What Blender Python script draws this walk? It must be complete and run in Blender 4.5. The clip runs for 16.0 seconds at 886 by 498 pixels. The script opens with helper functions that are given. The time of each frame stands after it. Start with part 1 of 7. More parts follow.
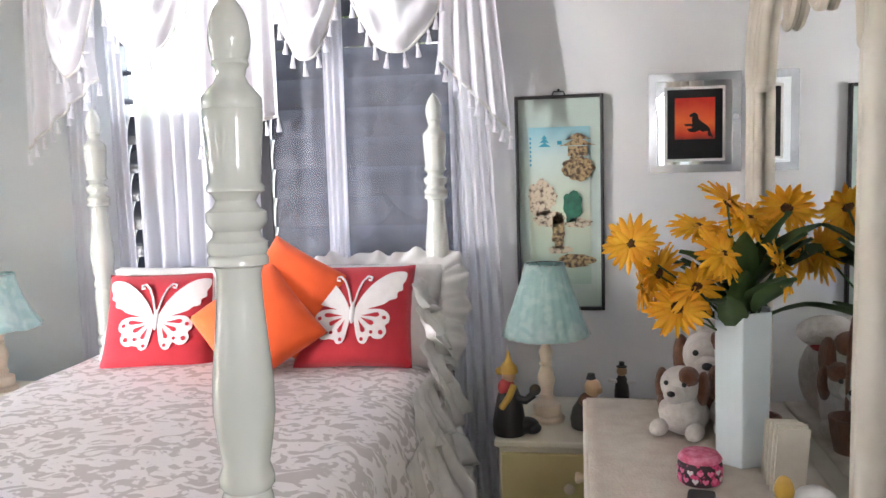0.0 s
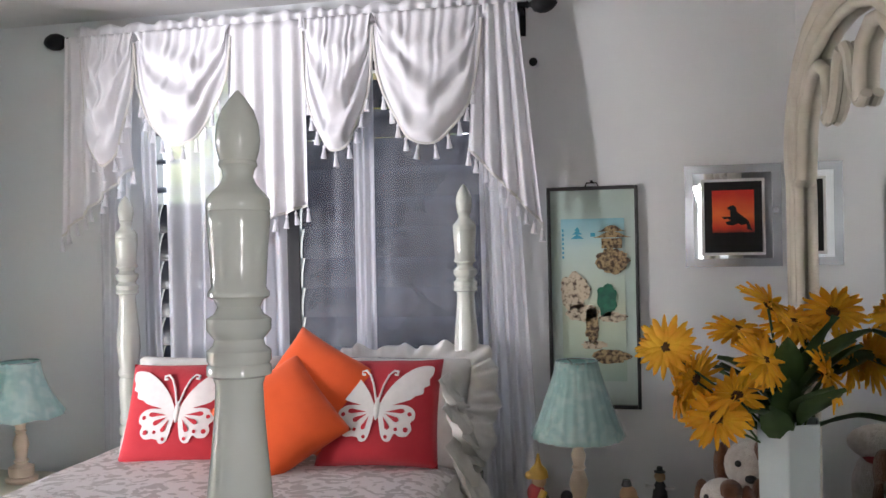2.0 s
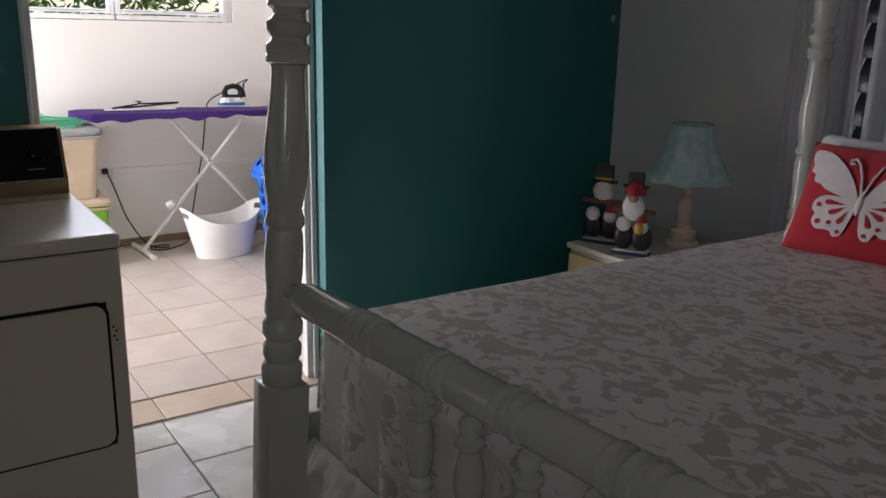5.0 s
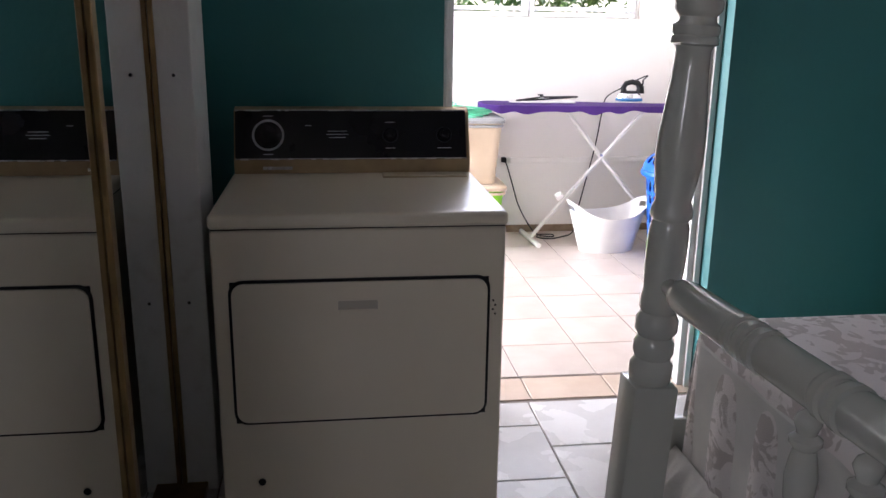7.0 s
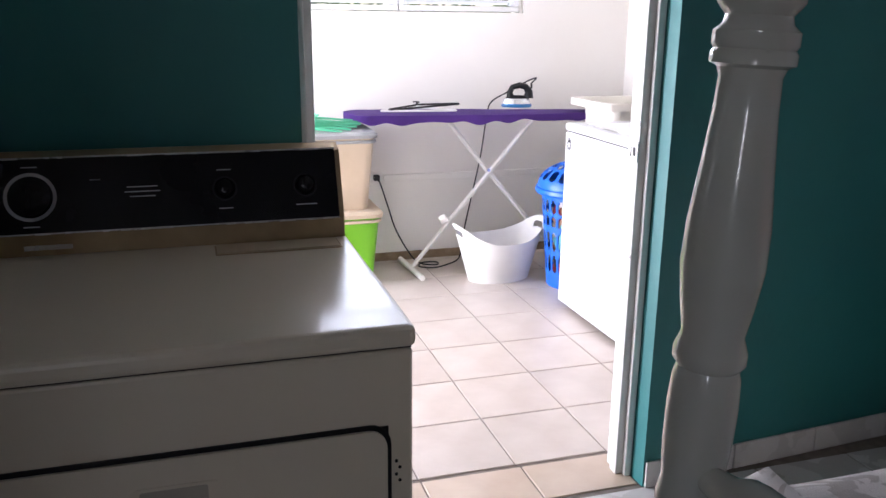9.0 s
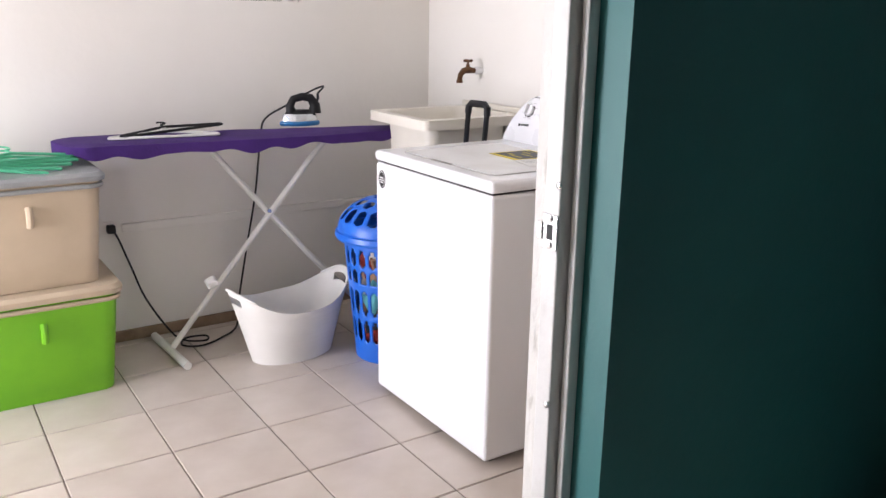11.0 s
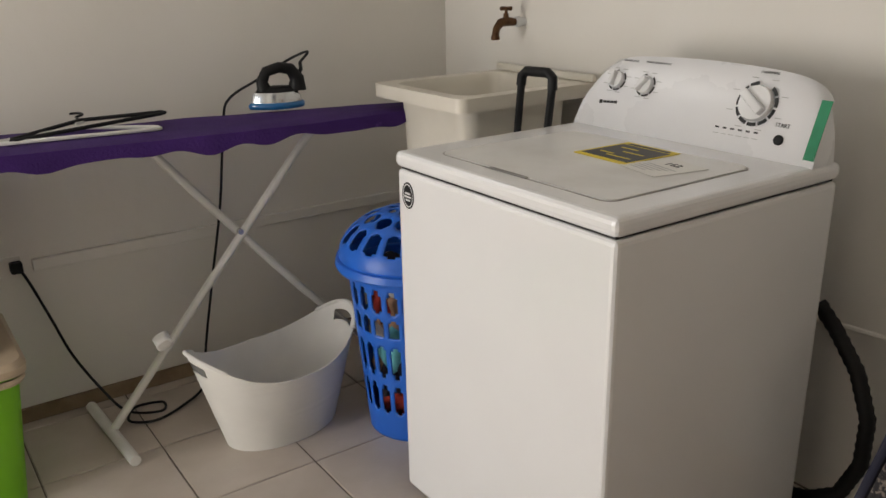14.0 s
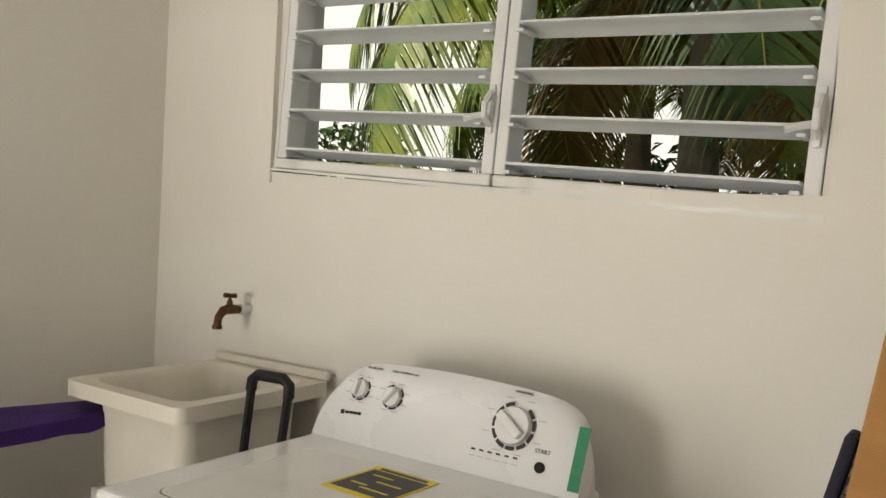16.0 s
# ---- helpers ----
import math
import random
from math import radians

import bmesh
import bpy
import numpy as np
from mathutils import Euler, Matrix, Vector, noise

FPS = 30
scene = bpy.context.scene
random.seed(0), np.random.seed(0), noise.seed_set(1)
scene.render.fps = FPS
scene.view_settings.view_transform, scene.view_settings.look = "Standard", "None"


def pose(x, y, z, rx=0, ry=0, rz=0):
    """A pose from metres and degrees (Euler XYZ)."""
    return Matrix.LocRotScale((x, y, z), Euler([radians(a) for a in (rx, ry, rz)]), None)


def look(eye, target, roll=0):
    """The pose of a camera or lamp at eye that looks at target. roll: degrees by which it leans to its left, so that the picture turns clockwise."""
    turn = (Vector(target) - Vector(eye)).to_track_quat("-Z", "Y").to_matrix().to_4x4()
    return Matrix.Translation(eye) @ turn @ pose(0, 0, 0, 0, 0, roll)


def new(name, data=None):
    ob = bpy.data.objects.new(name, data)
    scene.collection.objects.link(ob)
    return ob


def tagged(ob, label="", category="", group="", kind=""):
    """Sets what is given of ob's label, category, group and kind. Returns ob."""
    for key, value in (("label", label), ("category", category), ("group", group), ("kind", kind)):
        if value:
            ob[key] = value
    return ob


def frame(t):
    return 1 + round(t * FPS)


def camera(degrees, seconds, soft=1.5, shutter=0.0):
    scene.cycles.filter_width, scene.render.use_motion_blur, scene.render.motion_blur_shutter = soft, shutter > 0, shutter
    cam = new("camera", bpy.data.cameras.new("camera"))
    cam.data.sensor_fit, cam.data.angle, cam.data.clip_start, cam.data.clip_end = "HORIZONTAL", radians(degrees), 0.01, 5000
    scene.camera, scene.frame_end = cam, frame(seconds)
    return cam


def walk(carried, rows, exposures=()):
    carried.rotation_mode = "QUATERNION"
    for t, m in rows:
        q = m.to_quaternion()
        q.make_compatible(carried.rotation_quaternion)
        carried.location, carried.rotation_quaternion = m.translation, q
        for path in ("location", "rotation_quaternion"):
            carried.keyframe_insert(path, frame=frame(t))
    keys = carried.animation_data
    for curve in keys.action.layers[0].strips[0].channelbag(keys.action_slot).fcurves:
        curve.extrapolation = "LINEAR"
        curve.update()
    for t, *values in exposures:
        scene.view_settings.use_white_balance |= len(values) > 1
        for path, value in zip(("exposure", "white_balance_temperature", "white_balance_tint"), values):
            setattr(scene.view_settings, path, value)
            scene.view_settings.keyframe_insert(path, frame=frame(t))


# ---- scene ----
cam = camera(56.1, 16.0)
PATH = [
    (0, (0.052, -0.016, 1.499), (-0.273, 1.946, 1.287), -1.7),
    (0.5, (0.061, 0.023, 1.531), (-0.259, 1.997, 1.467), -1.4),
    (1, (0.067, 0.05, 1.55), (-0.244, 2.025, 1.604), -1.3),
    (1.5, (0.07, 0.057, 1.548), (-0.258, 2.03, 1.598), -1.3),
    (2, (0.074, 0.073, 1.532), (-0.339, 2.029, 1.52), -1.2),
    (2.5, (0.056, 0.107, 1.512), (-0.635, 1.979, 1.374), -0.9),
    (3, (-0.019, 0.187, 1.488), (-0.975, 1.931, 1.277), 0.1),
    (3.5, (-0.092, 0.245, 1.473), (-1.265, 1.842, 1.2), 1.3),
    (4, (-0.128, 0.307, 1.454), (-1.455, 1.756, 1.079), 2.2),
    (4.5, (-0.166, 0.353, 1.438), (-1.642, 1.627, 0.996), 2.0),
    (5, (-0.181, 0.394, 1.422), (-1.777, 1.485, 0.911), 1.3),
    (5.2, (-0.175, 0.416, 1.416), (-1.847, 1.396, 0.921), 1.0),
    (7.3, (-0.274, 0.415, 1.367), (-2.188, 0.655, 0.84), 0.8),
    (7.5, (-0.332, 0.42, 1.362), (-2.245, 0.667, 0.833), 0.9),
    (8, (-0.531, 0.446, 1.365), (-2.442, 0.707, 0.837), 1.0),
    (8.5, (-0.771, 0.474, 1.376), (-2.654, 0.887, 0.844), 1.1),
    (9, (-1.058, 0.527, 1.391), (-2.9, 1.097, 0.858), 0.6),
    (9.5, (-1.36, 0.558, 1.393), (-3.172, 1.217, 0.864), 0.4),
    (10, (-1.734, 0.571, 1.388), (-3.427, 1.501, 0.87), 0.1),
    (10.2, (-1.844, 0.587, 1.39), (-3.481, 1.606, 0.86), 0.8),
    (11.2, (-2.21, 0.92, 1.368), (-3.81, 1.985, 0.83), 0.8),
    (12.3, (-2.601, 1.015, 1.347), (-4.152, 2.145, 0.784), 1.2),
    (12.5, (-2.666, 1.073, 1.344), (-4.216, 2.201, 0.773), 1.8),
    (13, (-2.816, 1.18, 1.34), (-4.39, 2.26, 0.744), 1.5),
    (13.5, (-2.922, 1.29, 1.34), (-4.523, 2.314, 0.718), 0.3),
    (14, (-3.096, 1.273, 1.326), (-4.649, 2.353, 0.677), -1.0),
    (14.5, (-3.259, 1.274, 1.322), (-4.611, 2.588, 0.654), 0.4),
    (15, (-3.322, 1.293, 1.351), (-4.492, 2.795, 0.739), 2.9),
    (15.5, (-3.343, 1.345, 1.405), (-4.466, 2.975, 1.115), 3.4),
    (16, (-3.357, 1.38, 1.437), (-4.494, 3.025, 1.372), 3.1),
]
EXPOSURES = [(0, 3.82, 6300, 15), (1.0, 3.22, 6300, 15), (1.5, 3.05, 6300, 15), (2.0, 3.05, 6300, 15), (2.5, 3.0, 6300, 14), (3.0, 3.15, 6400, 13), (3.5, 3.2, 6500, 12), (4.0, 2.65, 6500, 13), (4.5, 1.6, 6400, 15),
             (5.0, 0.72, 6300, 17), (7.5, 1.65, 6000, 21), (9.0, 1.25, 5900, 20), (10.2, 0.8, 6000, 18), (12.3, -0.05, 6800, 17), (13.5, -0.45, 7000, 13), (14.5, -0.55, 7200, 8), (16.0, -0.45, 7500, 7)]
walk(cam, [(t, look(eye, target, roll)) for t, eye, target, roll in PATH], EXPOSURES)

# ---- plan (metres): bedroom x -3.08..0.74, y -1.1..3.40; laundry x -5.58..-3.28, y -0.5..3.10
BW, BE, BN, BS, CEIL = -3.06, 0.75, 3.46, -1.10, 2.58
LW, LE, LN, LS = -5.71, -3.28, 3.12, -0.60
DOOR_Y0, DOOR_Y1, DOOR_H = 0.79, 1.80, 2.08

# ---- world, sun and daylight
world = bpy.data.worlds.new("world")
scene.world = world
world.use_nodes = True
wn = world.node_tree.nodes
sky = wn.new("ShaderNodeTexSky")
sky.sky_type, sky.sun_disc = "NISHITA", False
sky.sun_elevation, sky.sun_rotation = radians(48), radians(215)
wn["Background"].inputs[1].default_value = 0.15
world.node_tree.links.new(sky.outputs[0], wn["Background"].inputs[0])
sun = new("sun", bpy.data.lights.new("sun", "SUN"))
sun.data.energy, sun.data.angle, sun.data.color = 5.0, radians(0.5), (1.0, 0.95, 0.86)
sun.matrix_world = pose(0, 0, 8, 42, 0, 325)


def daylight(name, eye, target, sx, sy, watts, color):
    """Sky light that enters through an opening; the east opening is an added one."""
    lamp = new(name, bpy.data.lights.new(name, "AREA"))
    lamp.data.shape, lamp.data.size, lamp.data.size_y = "RECTANGLE", sx, sy
    lamp.data.energy, lamp.data.color = watts, color
    lamp.matrix_world = look(eye, target)
    return lamp


daylight("daylight_patio_door", (-5.0, LS - 0.12, 0.90), (-4.75, 2.0, 1.0), 0.85, 1.6, 66, (0.98, 0.98, 1.0))
daylight("daylight_far_window", (LW - 0.10, 1.70, 2.03), (0, 1.70, 1.6), 1.35, 0.52, 11, (0.96, 0.98, 1.0))
daylight("daylight_bedroom_window", (-1.2, BN + 0.35, 1.75), (-1.2, 0, 1.5), 1.5, 1.3, 3.0, (0.97, 0.99, 1.0))
# added fill lamp in an invented opening, brightens dryer front and bed posts
daylight("fill_east_opening", (BE + 0.1, -0.45, 1.68), (-2.25, 0.45, 0.6), 0.38, 0.62, 2.4, (1.0, 0.97, 0.92))


# ---- materials
def mat(name, color, rough=0.5, metal=0.0, color2=None, scale=6.0, bump=0.0, bump_scale=60.0, contrast=(0.35, 0.7), coat=0.0, detail=6.0,
        transmission=0.0, alpha=1.0, sheen=0.0, random_amount=0.0, stretch=(1, 1, 1), subsurface=0.0, spec=0.5, generated=False):
    m = bpy.data.materials.new(name)
    m.use_nodes = True
    nt = m.node_tree
    b = nt.nodes["Principled BSDF"]
    b.inputs["Base Color"].default_value = (*color, 1)
    b.inputs["Roughness"].default_value = rough
    b.inputs["Metallic"].default_value = metal
    b.inputs["Coat Weight"].default_value = coat
    b.inputs["Transmission Weight"].default_value = transmission
    b.inputs["Alpha"].default_value = alpha
    b.inputs["Sheen Weight"].default_value = sheen
    b.inputs["Subsurface Weight"].default_value = subsurface
    b.inputs["Specular IOR Level"].default_value = spec
    co = nt.nodes.new("ShaderNodeTexCoord")
    mp = nt.nodes.new("ShaderNodeMapping")
    mp.inputs["Scale"].default_value = stretch
    nt.links.new(co.outputs["Object"], mp.inputs[0])
    last = None
    if color2:
        n = nt.nodes.new("ShaderNodeTexNoise")
        n.inputs["Scale"].default_value, n.inputs["Detail"].default_value = scale, detail
        nt.links.new(mp.outputs[0], n.inputs["Vector"])
        ramp = nt.nodes.new("ShaderNodeMapRange")
        ramp.inputs[1].default_value, ramp.inputs[2].default_value = contrast
        nt.links.new(n.outputs[0], ramp.inputs[0])
        mix = nt.nodes.new("ShaderNodeMix")
        mix.data_type = "RGBA"
        mix.inputs[6].default_value, mix.inputs[7].default_value = (*color, 1), (*color2, 1)
        nt.links.new(ramp.outputs[0], mix.inputs[0])
        last = mix.outputs[2]
        rr = nt.nodes.new("ShaderNodeMapRange")
        rr.inputs[3].default_value, rr.inputs[4].default_value = max(0.02, rough - 0.06), min(1, rough + 0.1)
        nt.links.new(n.outputs[0], rr.inputs[0])
        nt.links.new(rr.outputs[0], b.inputs["Roughness"])
    if random_amount and last:
        info = nt.nodes.new("ShaderNodeObjectInfo")
        v = nt.nodes.new("ShaderNodeMapRange")
        v.inputs[3].default_value, v.inputs[4].default_value = 1 - random_amount, 1 + random_amount
        nt.links.new(info.outputs["Random"], v.inputs[0])
        hsv = nt.nodes.new("ShaderNodeHueSaturation")
        nt.links.new(last, hsv.inputs["Color"])
        nt.links.new(v.outputs[0], hsv.inputs["Value"])
        last = hsv.outputs[0]
    if last:
        nt.links.new(last, b.inputs["Base Color"])
    if bump:
        n2 = nt.nodes.new("ShaderNodeTexNoise")
        n2.inputs["Scale"].default_value, n2.inputs["Detail"].default_value = bump_scale, 5
        nt.links.new(mp.outputs[0], n2.inputs["Vector"])
        bp = nt.nodes.new("ShaderNodeBump")
        bp.inputs["Strength"].default_value, bp.inputs["Distance"].default_value = bump, 0.01
        nt.links.new(n2.outputs[0], bp.inputs["Height"])
        nt.links.new(bp.outputs[0], b.inputs["Normal"])
    return m


M_WALL = mat("white_wall_paint", (0.70, 0.71, 0.72), 0.55, color2=(0.76, 0.76, 0.76), scale=1.3, bump=0.12, bump_scale=35)
M_TEAL = mat("teal_wall_paint", (0.022, 0.165, 0.165), 0.5, color2=(0.026, 0.19, 0.185), scale=1.5, bump=0.12, bump_scale=35)
M_LWALL = mat("cream_wall_paint", (0.72, 0.69, 0.64), 0.5, color2=(0.76, 0.735, 0.69), scale=1.6, bump=0.1, bump_scale=30)
M_CEIL = mat("ceiling_paint", (0.62, 0.61, 0.60), 0.7, color2=(0.72, 0.70, 0.69), scale=2.0, bump=0.15, bump_scale=25)
M_TILE = mat("beige_floor_tile", (0.48, 0.41, 0.35), 0.28, color2=(0.57, 0.50, 0.44), scale=5, bump=0.05, bump_scale=25, random_amount=0.06)
M_TILE_B = mat("pale_floor_tile", (0.55, 0.54, 0.52), 0.25, color2=(0.64, 0.63, 0.60), scale=5, bump=0.05, bump_scale=25, random_amount=0.06)
M_TILE_T = mat("peach_threshold_tile", (0.50, 0.38, 0.28), 0.3, color2=(0.58, 0.47, 0.36), scale=6, bump=0.05, random_amount=0.06)
M_GROUT = mat("dark_grout", (0.16, 0.13, 0.11), 0.9, color2=(0.24, 0.2, 0.17), scale=20, bump=0.2)
M_FRAME = mat("white_metal_frame", (0.72, 0.72, 0.70), 0.3, color2=(0.62, 0.61, 0.58), scale=14, bump=0.15, bump_scale=40, contrast=(0.55, 0.75))
M_PEEL = mat("peeling_white_paint", (0.70, 0.69, 0.65), 0.5, color2=(0.40, 0.38, 0.33), scale=26, bump=0.6, bump_scale=45, contrast=(0.60, 0.70), stretch=(1, 1, 0.35))
M_POST = mat("glossy_offwhite_enamel", (0.50, 0.515, 0.465), 0.16, color2=(0.56, 0.57, 0.52), scale=3, coat=0.5, bump=0.03, bump_scale=30)
M_ENAMEL = mat("white_appliance_enamel", (0.78, 0.78, 0.79), 0.2, color2=(0.74, 0.74, 0.75), scale=2, coat=0.3)
M_DRYER = mat("almond_appliance_enamel", (0.64, 0.575, 0.46), 0.28, bump=0.03, bump_scale=14, coat=0.15)
M_BLACK = mat("black_plastic", (0.004, 0.004, 0.005), 0.5, color2=(0.010, 0.010, 0.011), scale=20, spec=0.3)
M_GLOSSBLACK = mat("black_glossy_panel", (0.004, 0.004, 0.006), 0.16, color2=(0.007, 0.007, 0.009), scale=9, spec=0.25)


# ---- building helpers
def mesh_of(bm, name, material, smooth=False, angle=40):
    me = bpy.data.meshes.new(name)
    bmesh.ops.recalc_face_normals(bm, faces=bm.faces)
    bm.to_mesh(me)
    bm.free()
    for m in (material if isinstance(material, (list, tuple)) else [material]):
        me.materials.append(m)
    if smooth:
        for p in me.polygons:
            p.use_smooth = True
        me.set_sharp_from_angle(angle=radians(angle))
    return me


def part(name, bm, material, parent=None, label="", smooth=False, angle=40):
    """Links a bmesh as one mesh object, under a thing where one is given."""
    ob = new(name, mesh_of(bm, name, material, smooth, angle))
    if parent:
        ob.parent = parent
    if label:
        ob["label"] = label
    return ob


def thing(name, m, label, category, group="", kind=""):
    ob = new(name)
    ob.empty_display_size = 0.05
    ob.matrix_world = m
    return tagged(ob, label, category, group, kind)


def box(bm, x0, x1, y0, y1, z0, z1, bevel=0.0, seg=2, m=None):
    r = bmesh.ops.create_cube(bm, size=1.0)
    bmesh.ops.scale(bm, vec=(x1 - x0, y1 - y0, z1 - z0), verts=r["verts"])
    bmesh.ops.translate(bm, vec=((x0 + x1) / 2, (y0 + y1) / 2, (z0 + z1) / 2), verts=r["verts"])
    if bevel:
        edges = {e for v in r["verts"] for e in v.link_edges}
        out = bmesh.ops.bevel(bm, geom=list(edges), offset=bevel, segments=seg, profile=0.5, affect="EDGES")
        vs = list({v for f in out["faces"] for v in f.verts} | {v for v in r["verts"] if v.is_valid})
    else:
        vs = r["verts"]
    if m is not None:
        bmesh.ops.transform(bm, matrix=m, verts=vs)
    return vs


def boxed(*a, **k):
    bm = bmesh.new()
    box(bm, *a, **k)
    return bm


def lathe(bm, profile, seg=24, m=None, cap=True):
    """profile: (radius, height) pairs from bottom to top, turned about z."""
    rings = []
    for r, z in profile:
        rings.append([bm.verts.new((max(r, 1e-4) * math.cos(2 * math.pi * i / seg), max(r, 1e-4) * math.sin(2 * math.pi * i / seg), z)) for i in range(seg)])
    for a, b in zip(rings, rings[1:]):
        for i in range(seg):
            bm.faces.new((a[i], a[(i + 1) % seg], b[(i + 1) % seg], b[i]))
    if cap:
        bm.faces.new(rings[0][::-1])
        bm.faces.new(rings[-1])
    vs = [v for r in rings for v in r]
    if m is not None:
        bmesh.ops.transform(bm, matrix=m, verts=vs)
    return vs


def tube(bm, pts, r, seg=8, cap=True):
    """A round bar along the points; r is one radius or one for each point."""
    pts = [Vector(p) for p in pts]
    rs = r if isinstance(r, (list, tuple)) else [r] * len(pts)
    rings, up = [], Vector((0, 0, 1))
    for i, p in enumerate(pts):
        d = (pts[min(i + 1, len(pts) - 1)] - pts[max(i - 1, 0)]).normalized()
        a = d.cross(up)
        if a.length < 0.05:
            a = d.cross(Vector((1, 0, 0)))
        a.normalize()
        up = a.cross(d).normalized()
        rings.append([bm.verts.new(p + rs[i] * (a * math.cos(2 * math.pi * k / seg) + up * math.sin(2 * math.pi * k / seg))) for k in range(seg)])
    for a, b in zip(rings, rings[1:]):
        for k in range(seg):
            bm.faces.new((a[k], a[(k + 1) % seg], b[(k + 1) % seg], b[k]))
    if cap:
        bm.faces.new(rings[0][::-1])
        bm.faces.new(rings[-1])
    return [v for r_ in rings for v in r_]


def ball(bm, c, rx, ry=None, rz=None, seg=16, rings=10, m=None):
    r = bmesh.ops.create_uvsphere(bm, u_segments=seg, v_segments=rings, radius=1.0)
    bmesh.ops.scale(bm, vec=(rx, ry or rx, rz or rx), verts=r["verts"])
    if m is not None:
        bmesh.ops.transform(bm, matrix=m, verts=r["verts"])
    bmesh.ops.translate(bm, vec=c, verts=r["verts"])
    return r["verts"]


def grid_sheet(bm, nu, nv, f, closed=False):
    """A sheet of nu x nv points f(u, v), u and v from 0 to 1."""
    vs = [[bm.verts.new(f(i / (nu if closed else nu - 1), j / (nv - 1))) for j in range(nv)] for i in range(nu)]
    for i in range(nu if closed else nu - 1):
        for j in range(nv - 1):
            bm.faces.new((vs[i][j], vs[(i + 1) % nu][j], vs[(i + 1) % nu][j + 1], vs[i][j + 1]))
    return [v for r in vs for v in r]


def thicken(ob, t, offset=0.0):
    md = ob.modifiers.new("solid", "SOLIDIFY")
    md.thickness, md.offset = t, offset
    return ob


def outline(bm, pts, z0, z1, m=None):
    """A flat shape from its outline, as a slab from z0 to z1."""
    a = [bm.verts.new((x, y, z0)) for x, y in pts]
    b = [bm.verts.new((x, y, z1)) for x, y in pts]
    n = len(pts)
    bm.faces.new(a[::-1])
    bm.faces.new(b)
    for i in range(n):
        bm.faces.new((a[i], a[(i + 1) % n], b[(i + 1) % n], b[i]))
    if m is not None:
        bmesh.ops.transform(bm, matrix=m, verts=a + b)
    return a + b


def wall(name, label, material, boxes):
    bm = bmesh.new()
    for b in boxes:
        box(bm, *b)
    return tagged(part(name, bm, material), label, "wall", kind="structure")


# ---- the large structure
T = 0.20
# window openings: bedroom north, laundry north, laundry west, south of both rooms
BWX0, BWX1, BWZ0, BWZ1 = -2.01, -0.44, 0.95, 2.32
LNX0, LNX1, LNZ0, LNZ1 = -5.20, -3.665, 1.527, 2.28
LWY0, LWY1, LWZ0, LWZ1 = 0.95, 2.44, 1.43, 2.34
SKEW = 0.12
wall("wall_north", "white painted bedroom wall with window", M_WALL, [
    (BW - SKEW, BWX0, BN, BN + T, 0, CEIL), (BWX1, BE + T, BN, BN + T, 0, CEIL), (BWX0, BWX1, BN, BN + T, 0, BWZ0), (BWX0, BWX1, BN, BN + T, BWZ1, CEIL)])
# the gap in this wall is invented, out of view, and lets fill light in
wall("wall_east", "white painted bedroom wall with an added unseen opening for fill light", M_WALL, [
    (BE, BE + T, -0.25, BN, 0, CEIL), (BE, BE + T, BS, -0.65, 0, CEIL), (BE, BE + T, -0.65, -0.25, 0, 1.35), (BE, BE + T, -0.65, -0.25, 2.0, CEIL)])
wall("wall_south", "white painted bedroom wall", M_WALL, [(-0.95, BE + T, BS - T, BS, 0, CEIL)])
# teal wall with the doorway, in two skins: teal towards the bedroom, cream towards the laundry
TX = -3.15
wall("wall_west", "dark teal painted bedroom wall with doorway", M_TEAL, [
    (TX, BW, -1.1, DOOR_Y0, 0, CEIL), (TX, BW, DOOR_Y0, DOOR_Y1, DOOR_H, CEIL)])
# the stretch beyond the door runs slightly askew towards the corner
bm = bmesh.new()
outline(bm, [(BW, DOOR_Y1), (BW - SKEW, BN), (BW - SKEW, BN + T), (TX - SKEW, BN + T), (TX, DOOR_Y1)], 0, CEIL)
tagged(part("wall_west_beyond_door", bm, M_TEAL), "dark teal painted bedroom wall", "wall", kind="structure")
wall("wall_laundry_east", "cream painted laundry wall with doorway", M_LWALL, [
    (LE, TX, LS, DOOR_Y0 - 0.06, 0, CEIL), (LE, TX - 0.075, DOOR_Y1 + 0.08, LN, 0, CEIL), (LE, TX, DOOR_Y0 - 0.06, DOOR_Y1 + 0.08, DOOR_H, CEIL)])
wall("wall_laundry_north", "cream painted laundry wall with louvre window", M_LWALL, [
    (LW - T, LNX0, LN, LN + T, 0, CEIL), (LNX1, TX - 0.11, LN, LN + T, 0, CEIL), (LNX0, LNX1, LN, LN + T, 0, LNZ0), (LNX0, LNX1, LN, LN + T, LNZ1, CEIL)])
wall("wall_laundry_west", "cream painted laundry wall with louvre window", M_LWALL, [
    (LW - T, LW, LS - T, LWY0, 0, CEIL), (LW - T, LW, LWY1, LN, 0, CEIL), (LW - T, LW, LWY0, LWY1, 0, LWZ0), (LW - T, LW, LWY0, LWY1, LWZ1, CEIL)])
wall("wall_laundry_south", "cream painted laundry wall with open patio doorway", M_LWALL, [
    (LW, -5.45, LS - T, LS, 0, CEIL), (-4.05, TX, LS - T, LS, 0, CEIL), (-5.45, -4.05, LS - T, LS, 2.08, CEIL)])
tagged(part("ceiling", boxed(BW - 0.3, BE + 0.3, BS - 0.3, BN + 0.3, CEIL, CEIL + 0.15), M_CEIL), "off-white painted plaster ceiling", "ceiling", kind="structure")
